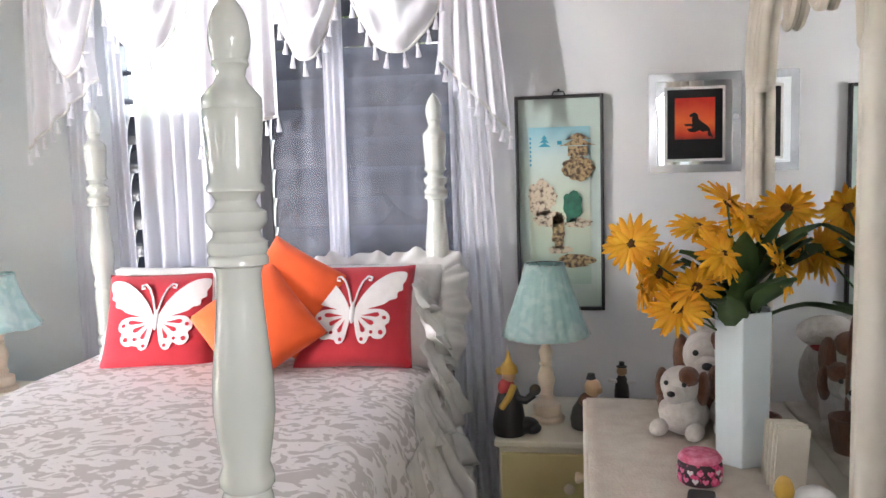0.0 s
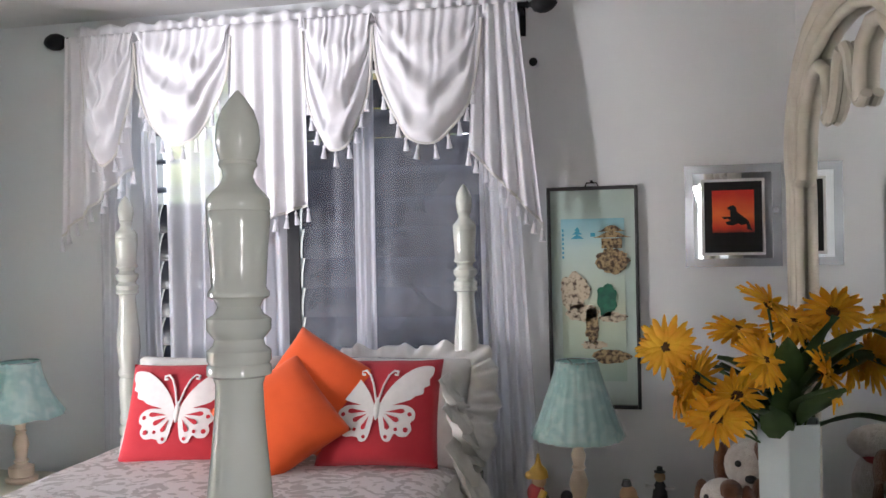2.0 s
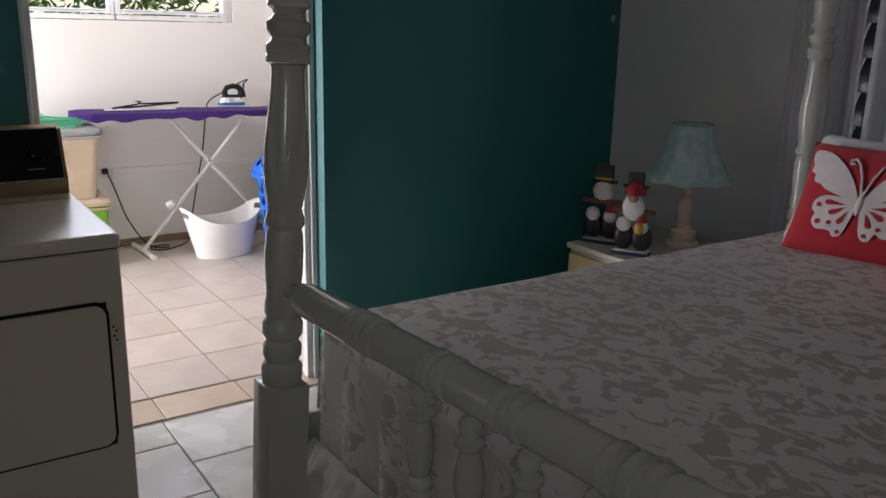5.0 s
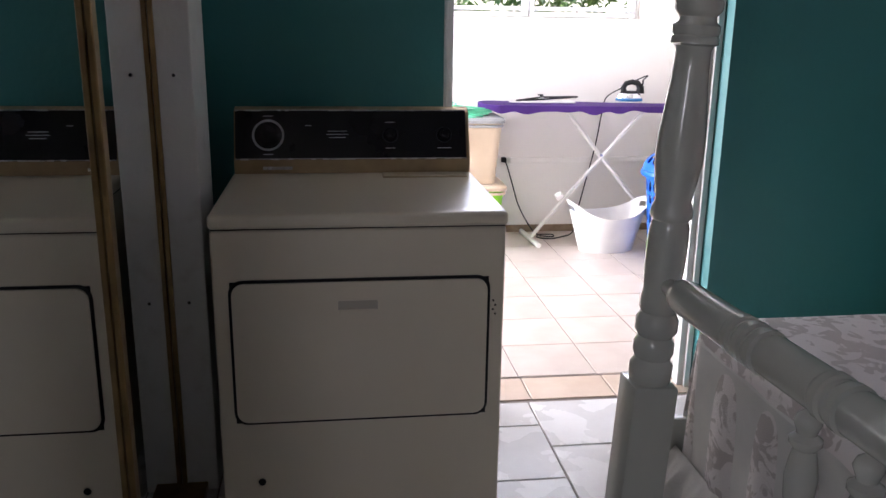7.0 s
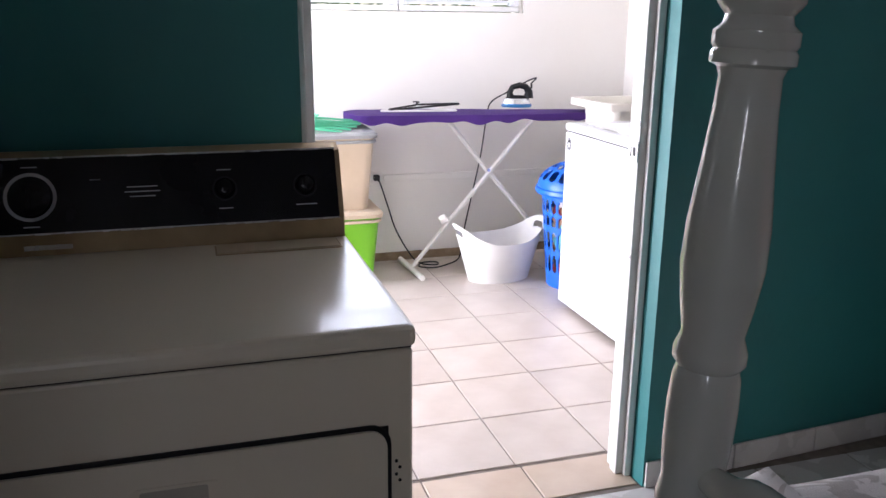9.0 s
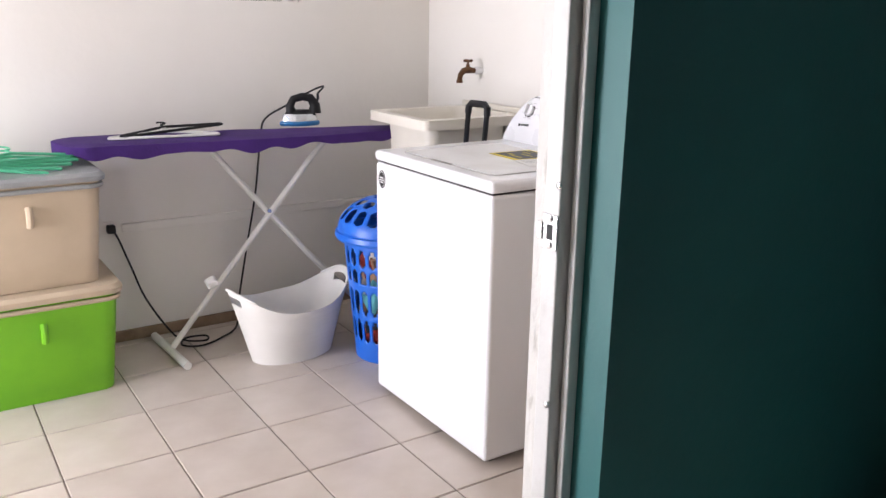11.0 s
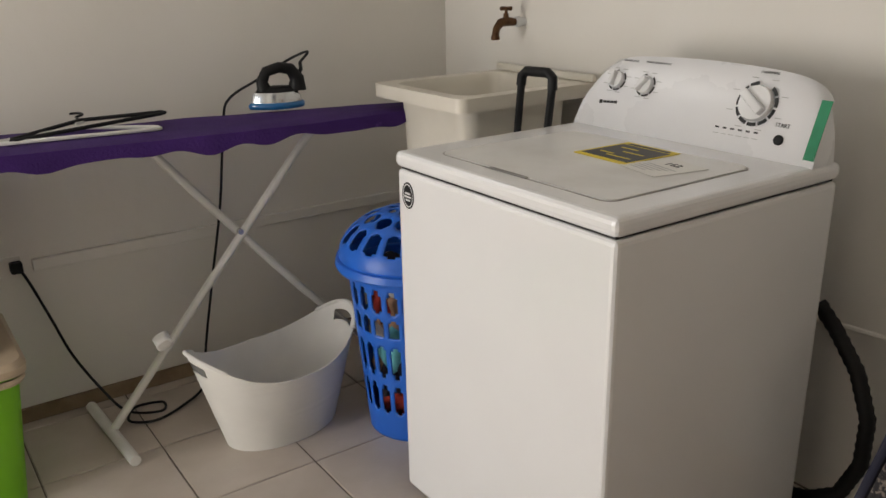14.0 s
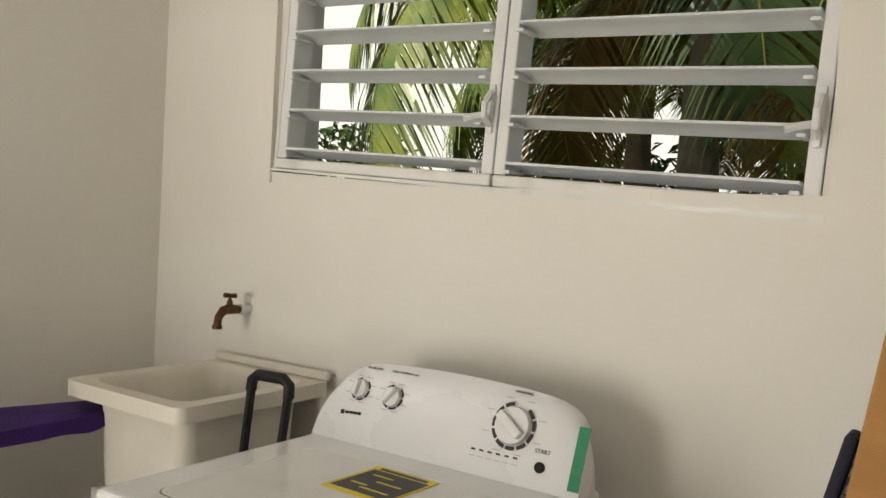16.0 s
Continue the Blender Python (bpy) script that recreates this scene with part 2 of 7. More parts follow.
tagged(part("ceiling_laundry", boxed(LW - 0.3, BW - 0.3, LS - 0.3, LN + 0.3, CEIL, CEIL + 0.15), M_CEIL), "off-white painted plaster ceiling", "ceiling", kind="structure")

# ---- bedroom: the bed
POST_PROFILE = [(0.044, 0.52), (0.047, 0.535), (0.047, 0.56), (0.038, 0.575), (0.044, 0.59), (0.044, 0.61), (0.036, 0.625), (0.046, 0.64), (0.046, 0.665), (0.037, 0.68),
                (0.042, 0.69), (0.042, 0.71), (0.038, 0.73), (0.042, 0.80), (0.043, 0.88), (0.041, 0.935), (0.037, 0.955), (0.044, 0.968), (0.044, 0.985), (0.037, 1.005),
                (0.043, 1.04), (0.049, 1.09), (0.048, 1.14), (0.041, 1.21), (0.036, 1.27), (0.0345, 1.308), (0.038, 1.318), (0.047, 1.322), (0.047, 1.334), (0.044, 1.338), (0.047, 1.343),
                (0.047, 1.357), (0.038, 1.365), (0.036, 1.374), (0.042, 1.381), (0.047, 1.388), (0.047, 1.404), (0.036, 1.411), (0.031, 1.421), (0.036, 1.431), (0.045, 1.436),
                (0.045, 1.443), (0.040, 1.45), (0.042, 1.49), (0.046, 1.54), (0.047, 1.560), (0.0455, 1.562), (0.047, 1.565), (0.046, 1.580), (0.040, 1.588), (0.027, 1.602),
                (0.022, 1.613), (0.024, 1.624), (0.0285, 1.630), (0.028, 1.634), (0.0265, 1.637), (0.031, 1.652), (0.033, 1.668), (0.031, 1.690), (0.024, 1.712), (0.012, 1.730), (0.002, 1.742)]
# square foot up to 0.62, turned above it
POST_PROFILE = [(r, z + (0.105 if z < 0.73 else 0.105 - 0.32 * (z - 0.73) if z < 0.98 else 0.025)) for r, z in POST_PROFILE]
BX0, BX1, BY0, BY1 = -2.035, -0.476, 1.19, 3.30
bed = thing("four_poster_bed", pose(-1.25, 2.2, 0), "off-white enamelled four-poster bed with turned posts", "bed")
inv = Matrix.Translation((1.25, -2.2, 0))


def bpart(name, bm, material, label="", smooth=True, parent=None, angle=40):
    bmesh.ops.transform(bm, matrix=inv, verts=bm.verts)
    return part(name, bm, material, parent or bed, label, smooth, angle)


FX0, FY0 = -1.86, 1.108
# the foot posts lean slightly towards the head
for px, py, lean in ((FX0, FY0, 2.8), (BX1, BY0, 2.0), (-2.003, BY1, 0.0), (-0.52, BY1, 0.0)):
    bm = bmesh.new()
    lathe(bm, POST_PROFILE, 32)
    box(bm, -0.05, 0.05, -0.05, 0.05, 0, 0.626, bevel=0.006)
    bmesh.ops.transform(bm, matrix=pose(px, py, 0.85, -lean, 0, 0) @ Matrix.Translation((0, 0, -0.85)), verts=bm.verts)
    bpart("bed_post", bm, M_POST)
# foot rail, turned
RAILP = []
L = math.hypot(BX1 - FX0, BY0 - FY0) - 0.07
turn = math.degrees(math.atan2(BY0 - FY0, BX1 - FX0))
for f0, r in ((0.0, .018), (.03, .024), (.045, .034), (.06, .037), (.20, .038)):
    RAILP.append((r, f0 * L))
for c in (.222, .25, .278, .415, .445):
    RAILP += [(r, (c + d) * L) for d, r in ((-.0125, .0375), (-.011, .034), (-.008, .034), (-.006, .041), (.006, .041), (.008, .034), (.011, .034), (.0125, .0375))]
RAILP += [(r, L - z) for r, z in reversed(RAILP)]
bm = bmesh.new()
lathe(bm, RAILP, 24, pose(FX0 + 0.035, FY0 + 0.001, 0.852, 0, 0, turn) @ pose(0, 0, 0, 0, 90, 0))
bpart("foot_rail", bm, M_POST)
bm = bmesh.new()
box(bm, BX0 + 0.045, BX1 - 0.045, BY0 - 0.02, BY0 + 0.02, 0.06, 0.16, bevel=0.005)
bpart("lower_rail", bm, M_POST)
SP = [(0.014, 0.15), (0.022, 0.17), (0.018, 0.20), (0.026, 0.30), (0.022, 0.38), (0.016, 0.42), (0.022, 0.43), (0.017, 0.45), (0.024, 0.50), (0.026, 0.54), (0.02, 0.575), (0.024, 0.585), (0.024, 0.595), (0.017, 0.603), (0.024, 0.612), (0.024, 0.622), (0.018, 0.632),
      (0.024, 0.66), (0.0265, 0.695), (0.021, 0.728), (0.018, 0.742), (0.026, 0.752), (0.026, 0.760), (0.015, 0.768), (0.018, 0.778), (0.022, 0.788), (0.018, 0.80), (0.008, 0.808), (0.006, 0.82)]
for i in range(4):
    bm = bmesh.new()
    lathe(bm, SP, 16, Matrix.Translation((-1.33 + i * 0.14, FY0 + (BY0 - FY0) * (-1.33 + i * 0.14 - FX0) / (BX1 - FX0), 0)))
    bpart("spindle", bm, M_POST)
# headboard and side rails
bm = bmesh.new()
box(bm, BX0 + 0.04, BX1 - 0.04, BY1 - 0.012, BY1 + 0.012, 0.45, 1.0, bevel=0.006)
bpart("headboard", bm, M_POST)
for x in (BX0, BX1):
    bm = bmesh.new()
    box(bm, x - 0.012, x + 0.012, BY0 + 0.045, BY1 - 0.045, 0.30, 0.44, bevel=0.004)
    bpart("side_rail", bm, M_POST)
bm = bmesh.new()
box(bm, BX0 + 0.03, BX1 - 0.03, BY0 + 0.07, BY1 - 0.05, 0.30, 0.70, bevel=0.04, seg=3)
tagged(part("mattress", bm, mat("mattress_ticking", (0.7, 0.69, 0.66), 0.9, color2=(0.6, 0.6, 0.58), scale=8)), "white quilted mattress on the bed", "mattress")


# ---- bedroom: cloth
def damask(name, a, b, scale):
    """Woven scrolls: two tones of one colour, one of them silky."""
    m = mat(name, a, 0.85, bump=0.25, bump_scale=320)
    nt = m.node_tree
    bsdf = nt.nodes["Principled BSDF"]
    co = nt.nodes.new("ShaderNodeTexCoord")
    mp = nt.nodes.new("ShaderNodeMapping")
    mp.inputs["Scale"].default_value = (1.0, 1.25, 1.25)
    nt.links.new(co.outputs["Object"], mp.inputs[0])
    n = nt.nodes.new("ShaderNodeTexNoise")
    n.inputs["Scale"].default_value, n.inputs["Detail"].default_value, n.inputs["Distortion"].default_value, n.inputs["Roughness"].default_value = scale, 3.5, 1.5, 0.45
    nt.links.new(mp.outputs[0], n.inputs["Vector"])
    r = nt.nodes.new("ShaderNodeMapRange")
    r.inputs[1].default_value, r.inputs[2].default_value = 0.505, 0.545
    nt.links.new(n.outputs[0], r.inputs[0])
    mix = nt.nodes.new("ShaderNodeMix")
    mix.data_type = "RGBA"
    mix.inputs[6].default_value, mix.inputs[7].default_value = (*a, 1), (*b, 1)
    nt.links.new(r.outputs[0], mix.inputs[0])
    nt.links.new(mix.outputs[2], bsdf.inputs["Base Color"])
    rr = nt.nodes.new("ShaderNodeMapRange")
    rr.inputs[3].default_value, rr.inputs[4].default_value = 0.5, 0.9
    nt.links.new(r.outputs[0], rr.inputs[0])
    nt.links.new(rr.outputs[0], bsdf.inputs["Roughness"])
    return m


def sheer(name, color, cover):
    """Thin white cloth: part open weave, part cloth that also lets light through."""
    m = bpy.data.materials.new(name)
    m.use_nodes = True
    nt = m.node_tree
    nt.nodes.remove(nt.nodes["Principled BSDF"])
    out = nt.nodes["Material Output"]
    tr = nt.nodes.new("ShaderNodeBsdfTransparent")
    df = nt.nodes.new("ShaderNodeBsdfDiffuse")
    tl = nt.nodes.new("ShaderNodeBsdfTranslucent")
    df.inputs[0].default_value = tl.inputs[0].default_value = (*color, 1)
    m1, m2 = nt.nodes.new("ShaderNodeMixShader"), nt.nodes.new("ShaderNodeMixShader")
    m1.inputs[0].default_value = 0.5
    nt.links.new(df.outputs[0], m1.inputs[1])
    nt.links.new(tl.outputs[0], m1.inputs[2])
    n = nt.nodes.new("ShaderNodeTexNoise")
    n.inputs["Scale"].default_value = 9
    r = nt.nodes.new("ShaderNodeMapRange")
    r.inputs[3].default_value, r.inputs[4].default_value = cover - 0.12, cover + 0.12
    co = nt.nodes.new("ShaderNodeTexCoord")
    mp = nt.nodes.new("ShaderNodeMapping")
    mp.inputs["Scale"].default_value = (3, 1, 0.25)
    nt.links.new(co.outputs["Object"], mp.inputs[0])
    nt.links.new(mp.outputs[0], n.inputs["Vector"])
    nt.links.new(n.outputs[0], r.inputs[0])
    nt.links.new(r.outputs[0], m2.inputs[0])
    nt.links.new(tr.outputs[0], m2.inputs[1])
    nt.links.new(m1.outputs[0], m2.inputs[2])
    nt.links.new(m2.outputs[0], out.inputs[0])
    return m


M_SPREAD = damask("damask_bedspread", (0.76, 0.72, 0.71), (0.53, 0.49, 0.475), 14.0)
M_RUFFLE = mat("white_ruffle_cloth", (0.68, 0.66, 0.63), 0.85, color2=(0.6, 0.58, 0.55), scale=14, bump=0.2, bump_scale=200)
M_SATIN = mat("white_satin", (0.74, 0.73, 0.76), 0.38, color2=(0.68, 0.67, 0.71), scale=7, sheen=0.3, bump=0.1, bump_scale=40)
M_RED = mat("red_cotton", (0.46, 0.018, 0.028), 0.85, color2=(0.40, 0.014, 0.024), scale=12, bump=0.3, bump_scale=400, sheen=0.15)
M_ORANGE = mat("orange_cotton", (0.80, 0.10, 0.010), 0.8, color2=(0.72, 0.085, 0.008), scale=10, bump=0.25, bump_scale=300, sheen=0.15)
M_FELT = mat("white_felt", (0.72, 0.68, 0.66), 0.95, color2=(0.66, 0.62, 0.6), scale=30, bump=0.4, bump_scale=300)
M_SHEER = sheer("white_sheer", (0.86, 0.85, 0.88), 0.70)
M_SHEER_THIN = sheer("thin_white_sheer", (0.80, 0.80, 0.86), 0.17)


def path_at(pts, u):
    """The point at the share u of a line of points."""
    lens = [0]
    for a, b in zip(pts, pts[1:]):
        lens.append(lens[-1] + (Vector(b) - Vector(a)).length)
    d = u * lens[-1]
    for i in range(len(pts) - 1):
        if d <= lens[i + 1] or i == len(pts) - 2:
            k = (d - lens[i]) / max(1e-9, lens[i + 1] - lens[i])
            return Vector(pts[i]).lerp(Vector(pts[i + 1]), k)


ORG = Vector((-1.25, 2.2, 0))
bedspread = thing("bedspread", pose(*ORG), "silver-white damask bedspread with ruffled hem on the bed", "bedspread")
ACROSS = [(-2.075, 0.27), (-2.05, 0.45), (-2.02, 0.63), (-1.99, 0.705), (-1.93, 0.735), (-1.6, 0.742), (-1.25, 0.745), (-0.9, 0.742), (-0.58, 0.735), (-0.515, 0.705), (-0.475, 0.63), (-0.43, 0.45), (-0.395, 0.27)]


def spread(u, v):
    p = path_at([(a, 0, b) for a, b in ACROSS], u)
    y = 1.275 + v * 1.86
    low = max(0.0, min(1.0, (0.70 - p.z) / 0.35))
    side = -1 if p.x < -1.25 else 1
    f = math.sin(y * 34 + 1.3 * math.sin(y * 7)) * 0.026 * low
    w = noise.noise(Vector((p.x * 3, y * 3, 0))) * 0.007 * (1 - low)
    return Vector((p.x + side * f, y, p.z + w)) - ORG


bm = bmesh.new()
grid_sheet(bm, 90, 110, spread)
thicken(part("cover", bm, M_SPREAD, bedspread, smooth=True, angle=80), 0.006, -1)


def foot(u, v):
    x = -1.99 + u * 1.49
    prof = [(0, 1.33, 0.742), (0, 1.285, 0.728), (0, 1.262, 0.69), (0, 1.258, 0.5), (0, 1.255, 0.31)]
    p = path_at(prof, v)
    f = math.sin(x * 42 + 2 * math.sin(x * 5)) * 0.012 * max(0, (0.68 - p.z) / 0.36)
    edge = max(0, abs(x + 1.245) - 0.70) * 1.2
    return Vector((x, p.y + f + edge * 0.1, p.z)) - ORG


bm = bmesh.new()
grid_sheet(bm, 120, 24, foot)
thicken(part("foot_drop", bm, M_SPREAD, bedspread, smooth=True, angle=80), 0.005, -1)


def frill(a, b, n, out, drop, amp, freq, seed):
    """A gathered strip that hangs from the line a-b."""
    a, b, out = Vector(a), Vector(b), Vector(out)
    along = (b - a).normalized()
    length = (b - a).length

    def f(u, v):
        s = u * length
        w = math.sin(s * freq + 1.7 * math.sin(s * freq * 0.23 + seed)) + 0.4 * math.sin(s * freq * 1.9 + seed)
        return a + along * (s + 0.012 * v * math.cos(s * freq * 0.5)) + out * (v * (0.5 + 0.22 * math.sin(s * 5 + seed)) + amp * v * w / max(out.length, 1e-6) * 1.0) + Vector((0, 0, -drop * v * (1 + 0.12 * math.sin(s * 9 + seed)))) + v * 0.045 * noise.noise_vector(Vector((s * 13, v * 4, seed))) - ORG
    bm = bmesh.new()
    grid_sheet(bm, n, 8, f)
    return bm


thicken(part("ruffle", frill((-2.04, 1.25, 0.37), (-0.47, 1.25, 0.37), 300, (0, -0.17, 0), 0.15, 0.026, 70, 0.4), M_RUFFLE, bedspread, smooth=True, angle=80), 0.002)
thicken(part("ruffle", frill((-0.41, 1.28, 0.34), (-0.42, 3.12, 0.40), 300, (0.14, 0, 0), 0.30, 0.03, 62, 1.1), M_RUFFLE, bedspread, smooth=True, angle=80), 0.002)
thicken(part("ruffle", frill((-2.07, 1.28, 0.33), (-2.06, 3.12, 0.33), 300, (-0.10, 0, 0), 0.28, 0.03, 62, 2.2), M_RUFFLE, bedspread, smooth=True, angle=80), 0.002)


# ---- cushions
def puff(w, h, t, x, y):
    a, b = min(1, abs(2 * x / w)), min(1, abs(2 * y / h))
    return t / 2 * ((1 - a ** 2.6) * (1 - b ** 2.6)) ** 0.42


def cushion_mesh(w, h, t, seed=0.0, n=28):
    bm = bmesh.new()

    def half(s):
        def f(u, v):
            x, y = (u - 0.5) * w, (v - 0.5) * h
            k = 1 - 0.055 * math.sin(math.pi * u) * (abs(v - 0.5) * 2) ** 3
            q = 1 - 0.055 * math.sin(math.pi * v) * (abs(u - 0.5) * 2) ** 3
            z = s * puff(w, h, t, x, y)
            z += 0.006 * noise.noise(Vector((x * 9 + seed, y * 9, s * 3))) * (1 if abs(z) > 0.004 else 0)
            return Vector((x * q, y * k, z))
        return f
    grid_sheet(bm, n, n, half(1))
    grid_sheet(bm, n, n, half(-1))
    bmesh.ops.remove_doubles(bm, verts=bm.verts, dist=0.0015)
    return bm


def patch(bm, pts, surf, lift, cuts=3):
    """A flat shape laid on a cushion's face."""
    vs = [bm.verts.new((x, y, 0)) for x, y in pts]
    f = bm.faces.new(vs)
    g = bmesh.ops.triangulate(bm, faces=[f])
    edges = {e for q in g["faces"] for e in q.edges}
    bmesh.ops.subdivide_edges(bm, edges=list(edges), cuts=cuts, use_grid_fill=True)
    for v in bm.verts:
        if v.co.z == 0:
            v.co.z = surf(v.co.x, v.co.y) + lift


def wing_curve(pts, s, k=6):
    """A rounded outline through control points, mirrored by s."""
    n, out = len(pts), []
    for i in range(n):
        p0, p1, p2, p3 = (Vector(pts[(i + d) % n]) for d in (-1, 0, 1, 2))
        for j in range(k):
            t = j / k
            q = 0.5 * ((2 * p1) + (p2 - p0) * t + (2 * p0 - 5 * p1 + 4 * p2 - p3) * t * t + (3 * p1 - p0 - 3 * p2 + p3) * t ** 3)
            out.append((q.x * s, q.y))
    return out


UPPER = [(0.008, 0.0), (0.03, 0.05), (0.07, 0.10), (0.12, 0.138), (0.165, 0.146), (0.168, 0.12), (0.158, 0.098), (0.158, 0.078), (0.143, 0.066), (0.14, 0.046), (0.118, 0.036), (0.10, 0.022), (0.06, 0.008), (0.03, -0.002)]
LOWER = [(0.008, -0.004), (0.05, 0.004), (0.095, 0.004), (0.118, -0.012), (0.12, -0.036), (0.108, -0.05), (0.112, -0.07), (0.098, -0.09), (0.076, -0.092), (0.06, -0.084), (0.046, -0.106), (0.026, -0.102), (0.014, -0.07)]
DROPS = [((0.03, -0.018), (0.088, -0.014), 0.010), ((0.028, -0.024), (0.07, -0.046), 0.010), ((0.022, -0.032), (0.04, -0.072), 0.009)]
DOTS = [(0.104, -0.024, 0.007), (0.094, -0.072, 0.008), (0.034, -0.094, 0.006), (0.064, -0.072, 0.006)]


def butterfly_cushion(m, seed):
    w, h, t = 0.45, 0.43, 0.15
    c = thing("cushion", m, "red square cushion with white butterfly on the bed", "cushion", "butterfly cushions")
    part("case", cushion_mesh(w, h, t, seed), M_RED, c, smooth=True, angle=70)
    surf = lambda x, y: puff(w, h, t, x, y)
    grow = lambda pts: [(x * 1.17, y * 1.2 - 0.012) for x, y in pts]
    wings, spots = bmesh.new(), []

    def spot(pts):
        b = bmesh.new()
        patch(b, pts, surf, 0.0075, 1)
        spots.append(b)
    for s in (1, -1):
        patch(wings, grow(wing_curve(UPPER, s)), surf, 0.005)
        patch(wings, grow(wing_curve(LOWER, s)), surf, 0.005)
        for (x0, y0), (x1, y1), r in DROPS:
            d = Vector((x1 - x0, y1 - y0))
            nrm = Vector((-d.y, d.x)).normalized()
            loop = [(x0, y0), *((x0 + d.x * k + nrm.x * r * q, y0 + d.y * k + nrm.y * r * q) for k, q in ((0.5, 0.45), (0.8, 0.8), (0.95, 0.6), (1.02, 0), (0.95, -0.6), (0.8, -0.8), (0.5, -0.45)))]
            spot(grow([(x * s, y) for x, y in loop]))
        for x, y, r in DOTS:
            spot(grow([(s * (x + r * math.cos(a)), y + r * math.sin(a)) for a in (k * math.pi / 4 for k in range(8))]))
        pts = [(s * x, y, surf(x, y) + 0.005) for x, y in grow(((0.004, 0.02), (0.016, 0.07), (0.03, 0.105), (0.045, 0.122), (0.058, 0.118), (0.056, 0.106), (0.047, 0.108)))]
        tube(wings, pts, [0.004, 0.004, 0.004, 0.0045, 0.005, 0.005, 0.005], 6)
    ball(wings, (0, -0.02, surf(0, 0) + 0.002), 0.011, 0.045, 0.008, 12, 8)
    part("butterfly", wings, M_FELT, c, "white felt butterfly applique")
    for b in spots:
        part("wing_spot", b, M_RED, c)
    return c


butterfly_cushion(pose(-0.80, 3.035, 0.915, 56, 0, 5), 0.0)
butterfly_cushion(pose(-1.60, 3.03, 0.89, 58, 0, 12), 4.0)
for m, s in ((pose(-1.145, 2.90, 0.905, 56, 0, 4) @ pose(0, 0, 0, 0, 0, 38), 1.0), (pose(-1.06, 3.03, 0.985, 62, 0, 6) @ pose(0, 0, 0, 0, 0, 60), 2.0)):
    c = tagged(part("cushion", cushion_mesh(0.39, 0.39, 0.15, s), M_ORANGE, smooth=True, angle=70), "plain orange square cushion among butterfly cushions", "cushion", "orange cushions")
    c.matrix_world = m
pillow = tagged(part("pillow", cushion_mesh(0.62, 0.42, 0.17, 6.0), M_RUFFLE, smooth=True, angle=70), "white bed pillow behind the cushions", "pillow")
pillow.matrix_world = pose(-1.58, 3.13, 0.905, 62, 0, 2)
sham = thing("pillow_sham", pose(-0.80, 3.14, 0.90, 60, 0, -2), "white ruffled pillow sham behind a cushion", "pillow")
part("case", cushion_mesh(0.64, 0.44, 0.17, 9.0), M_RUFFLE, sham, smooth=True, angle=70)


def sham_frill(x):
    def f(u, v):
        a = -0.5 + u * 3.2
        cx, cy = 0.31 * max(-1, min(1, 1.35 * math.cos(a))), 0.21 * max(-1, min(1, 1.35 * math.sin(a)))
        d = Vector((math.cos(a), math.sin(a)))
        w = math.sin(a * 34 + math.sin(a * 9)) * 0.018 * v
        ln = (0.06 + 0.05 * max(0, math.cos(a)) + 0.012 * math.sin(a * 17)) * v
        return Vector((cx + d.x * ln, cy + d.y * ln, 0.012 + w - 0.03 * v))
    bm = bmesh.new()
    grid_sheet(bm, 240, 7, f)
    return bm


thicken(part("ruffle", sham_frill(0), M_RUFFLE, sham, smooth=True, angle=80), 0.002)
# tiers of white frills that fall from the pillows over the bed's edge
lace = thing("lace_throw", pose(*ORG), "crumpled white ruffled throw over the bed's edge", "throw")
for k, (x, z, y0, y1, out, drop) in enumerate(((-0.56, 1.05, 2.95, 3.22, 0.10, 0.12), (-0.53, 0.97, 2.86, 3.22, 0.11, 0.15), (-0.50, 0.86, 2.76, 3.2, 0.10, 0.18), (-0.49, 0.74, 2.55, 3.18, 0.13, 0.22), (-0.46, 0.60, 2.3, 3.16, 0.15, 0.30))):
    thicken(part("frill", frill((x, y0, z), (x, y1, z), 150, (out, -0.02, 0.02), drop, 0.03, 58, k * 1.3), M_RUFFLE, lace, smooth=True, angle=80), 0.002)

# ---- bedroom window, rod and curtains
M_WINBLACK = mat("black_window_metal", (0.012, 0.012, 0.014), 0.4, color2=(0.02, 0.02, 0.022), scale=20)
M_SLAT_DARK = mat("dark_tinted_slat", (0.03, 0.033, 0.045), 0.25, color2=(0.045, 0.05, 0.065), scale=4)
window_1 = thing("window_1", pose(-1.2, BN + 0.1, 0), "dark louvre window behind white curtains", "window", kind="structure")


def wpart(name, bm, material, label="", th=None, off=(1.2, -BN - 0.1, 0), **k):
    bmesh.ops.translate(bm, vec=off, verts=bm.verts)
    return part(name, bm, material, th or window_1, label, **k)


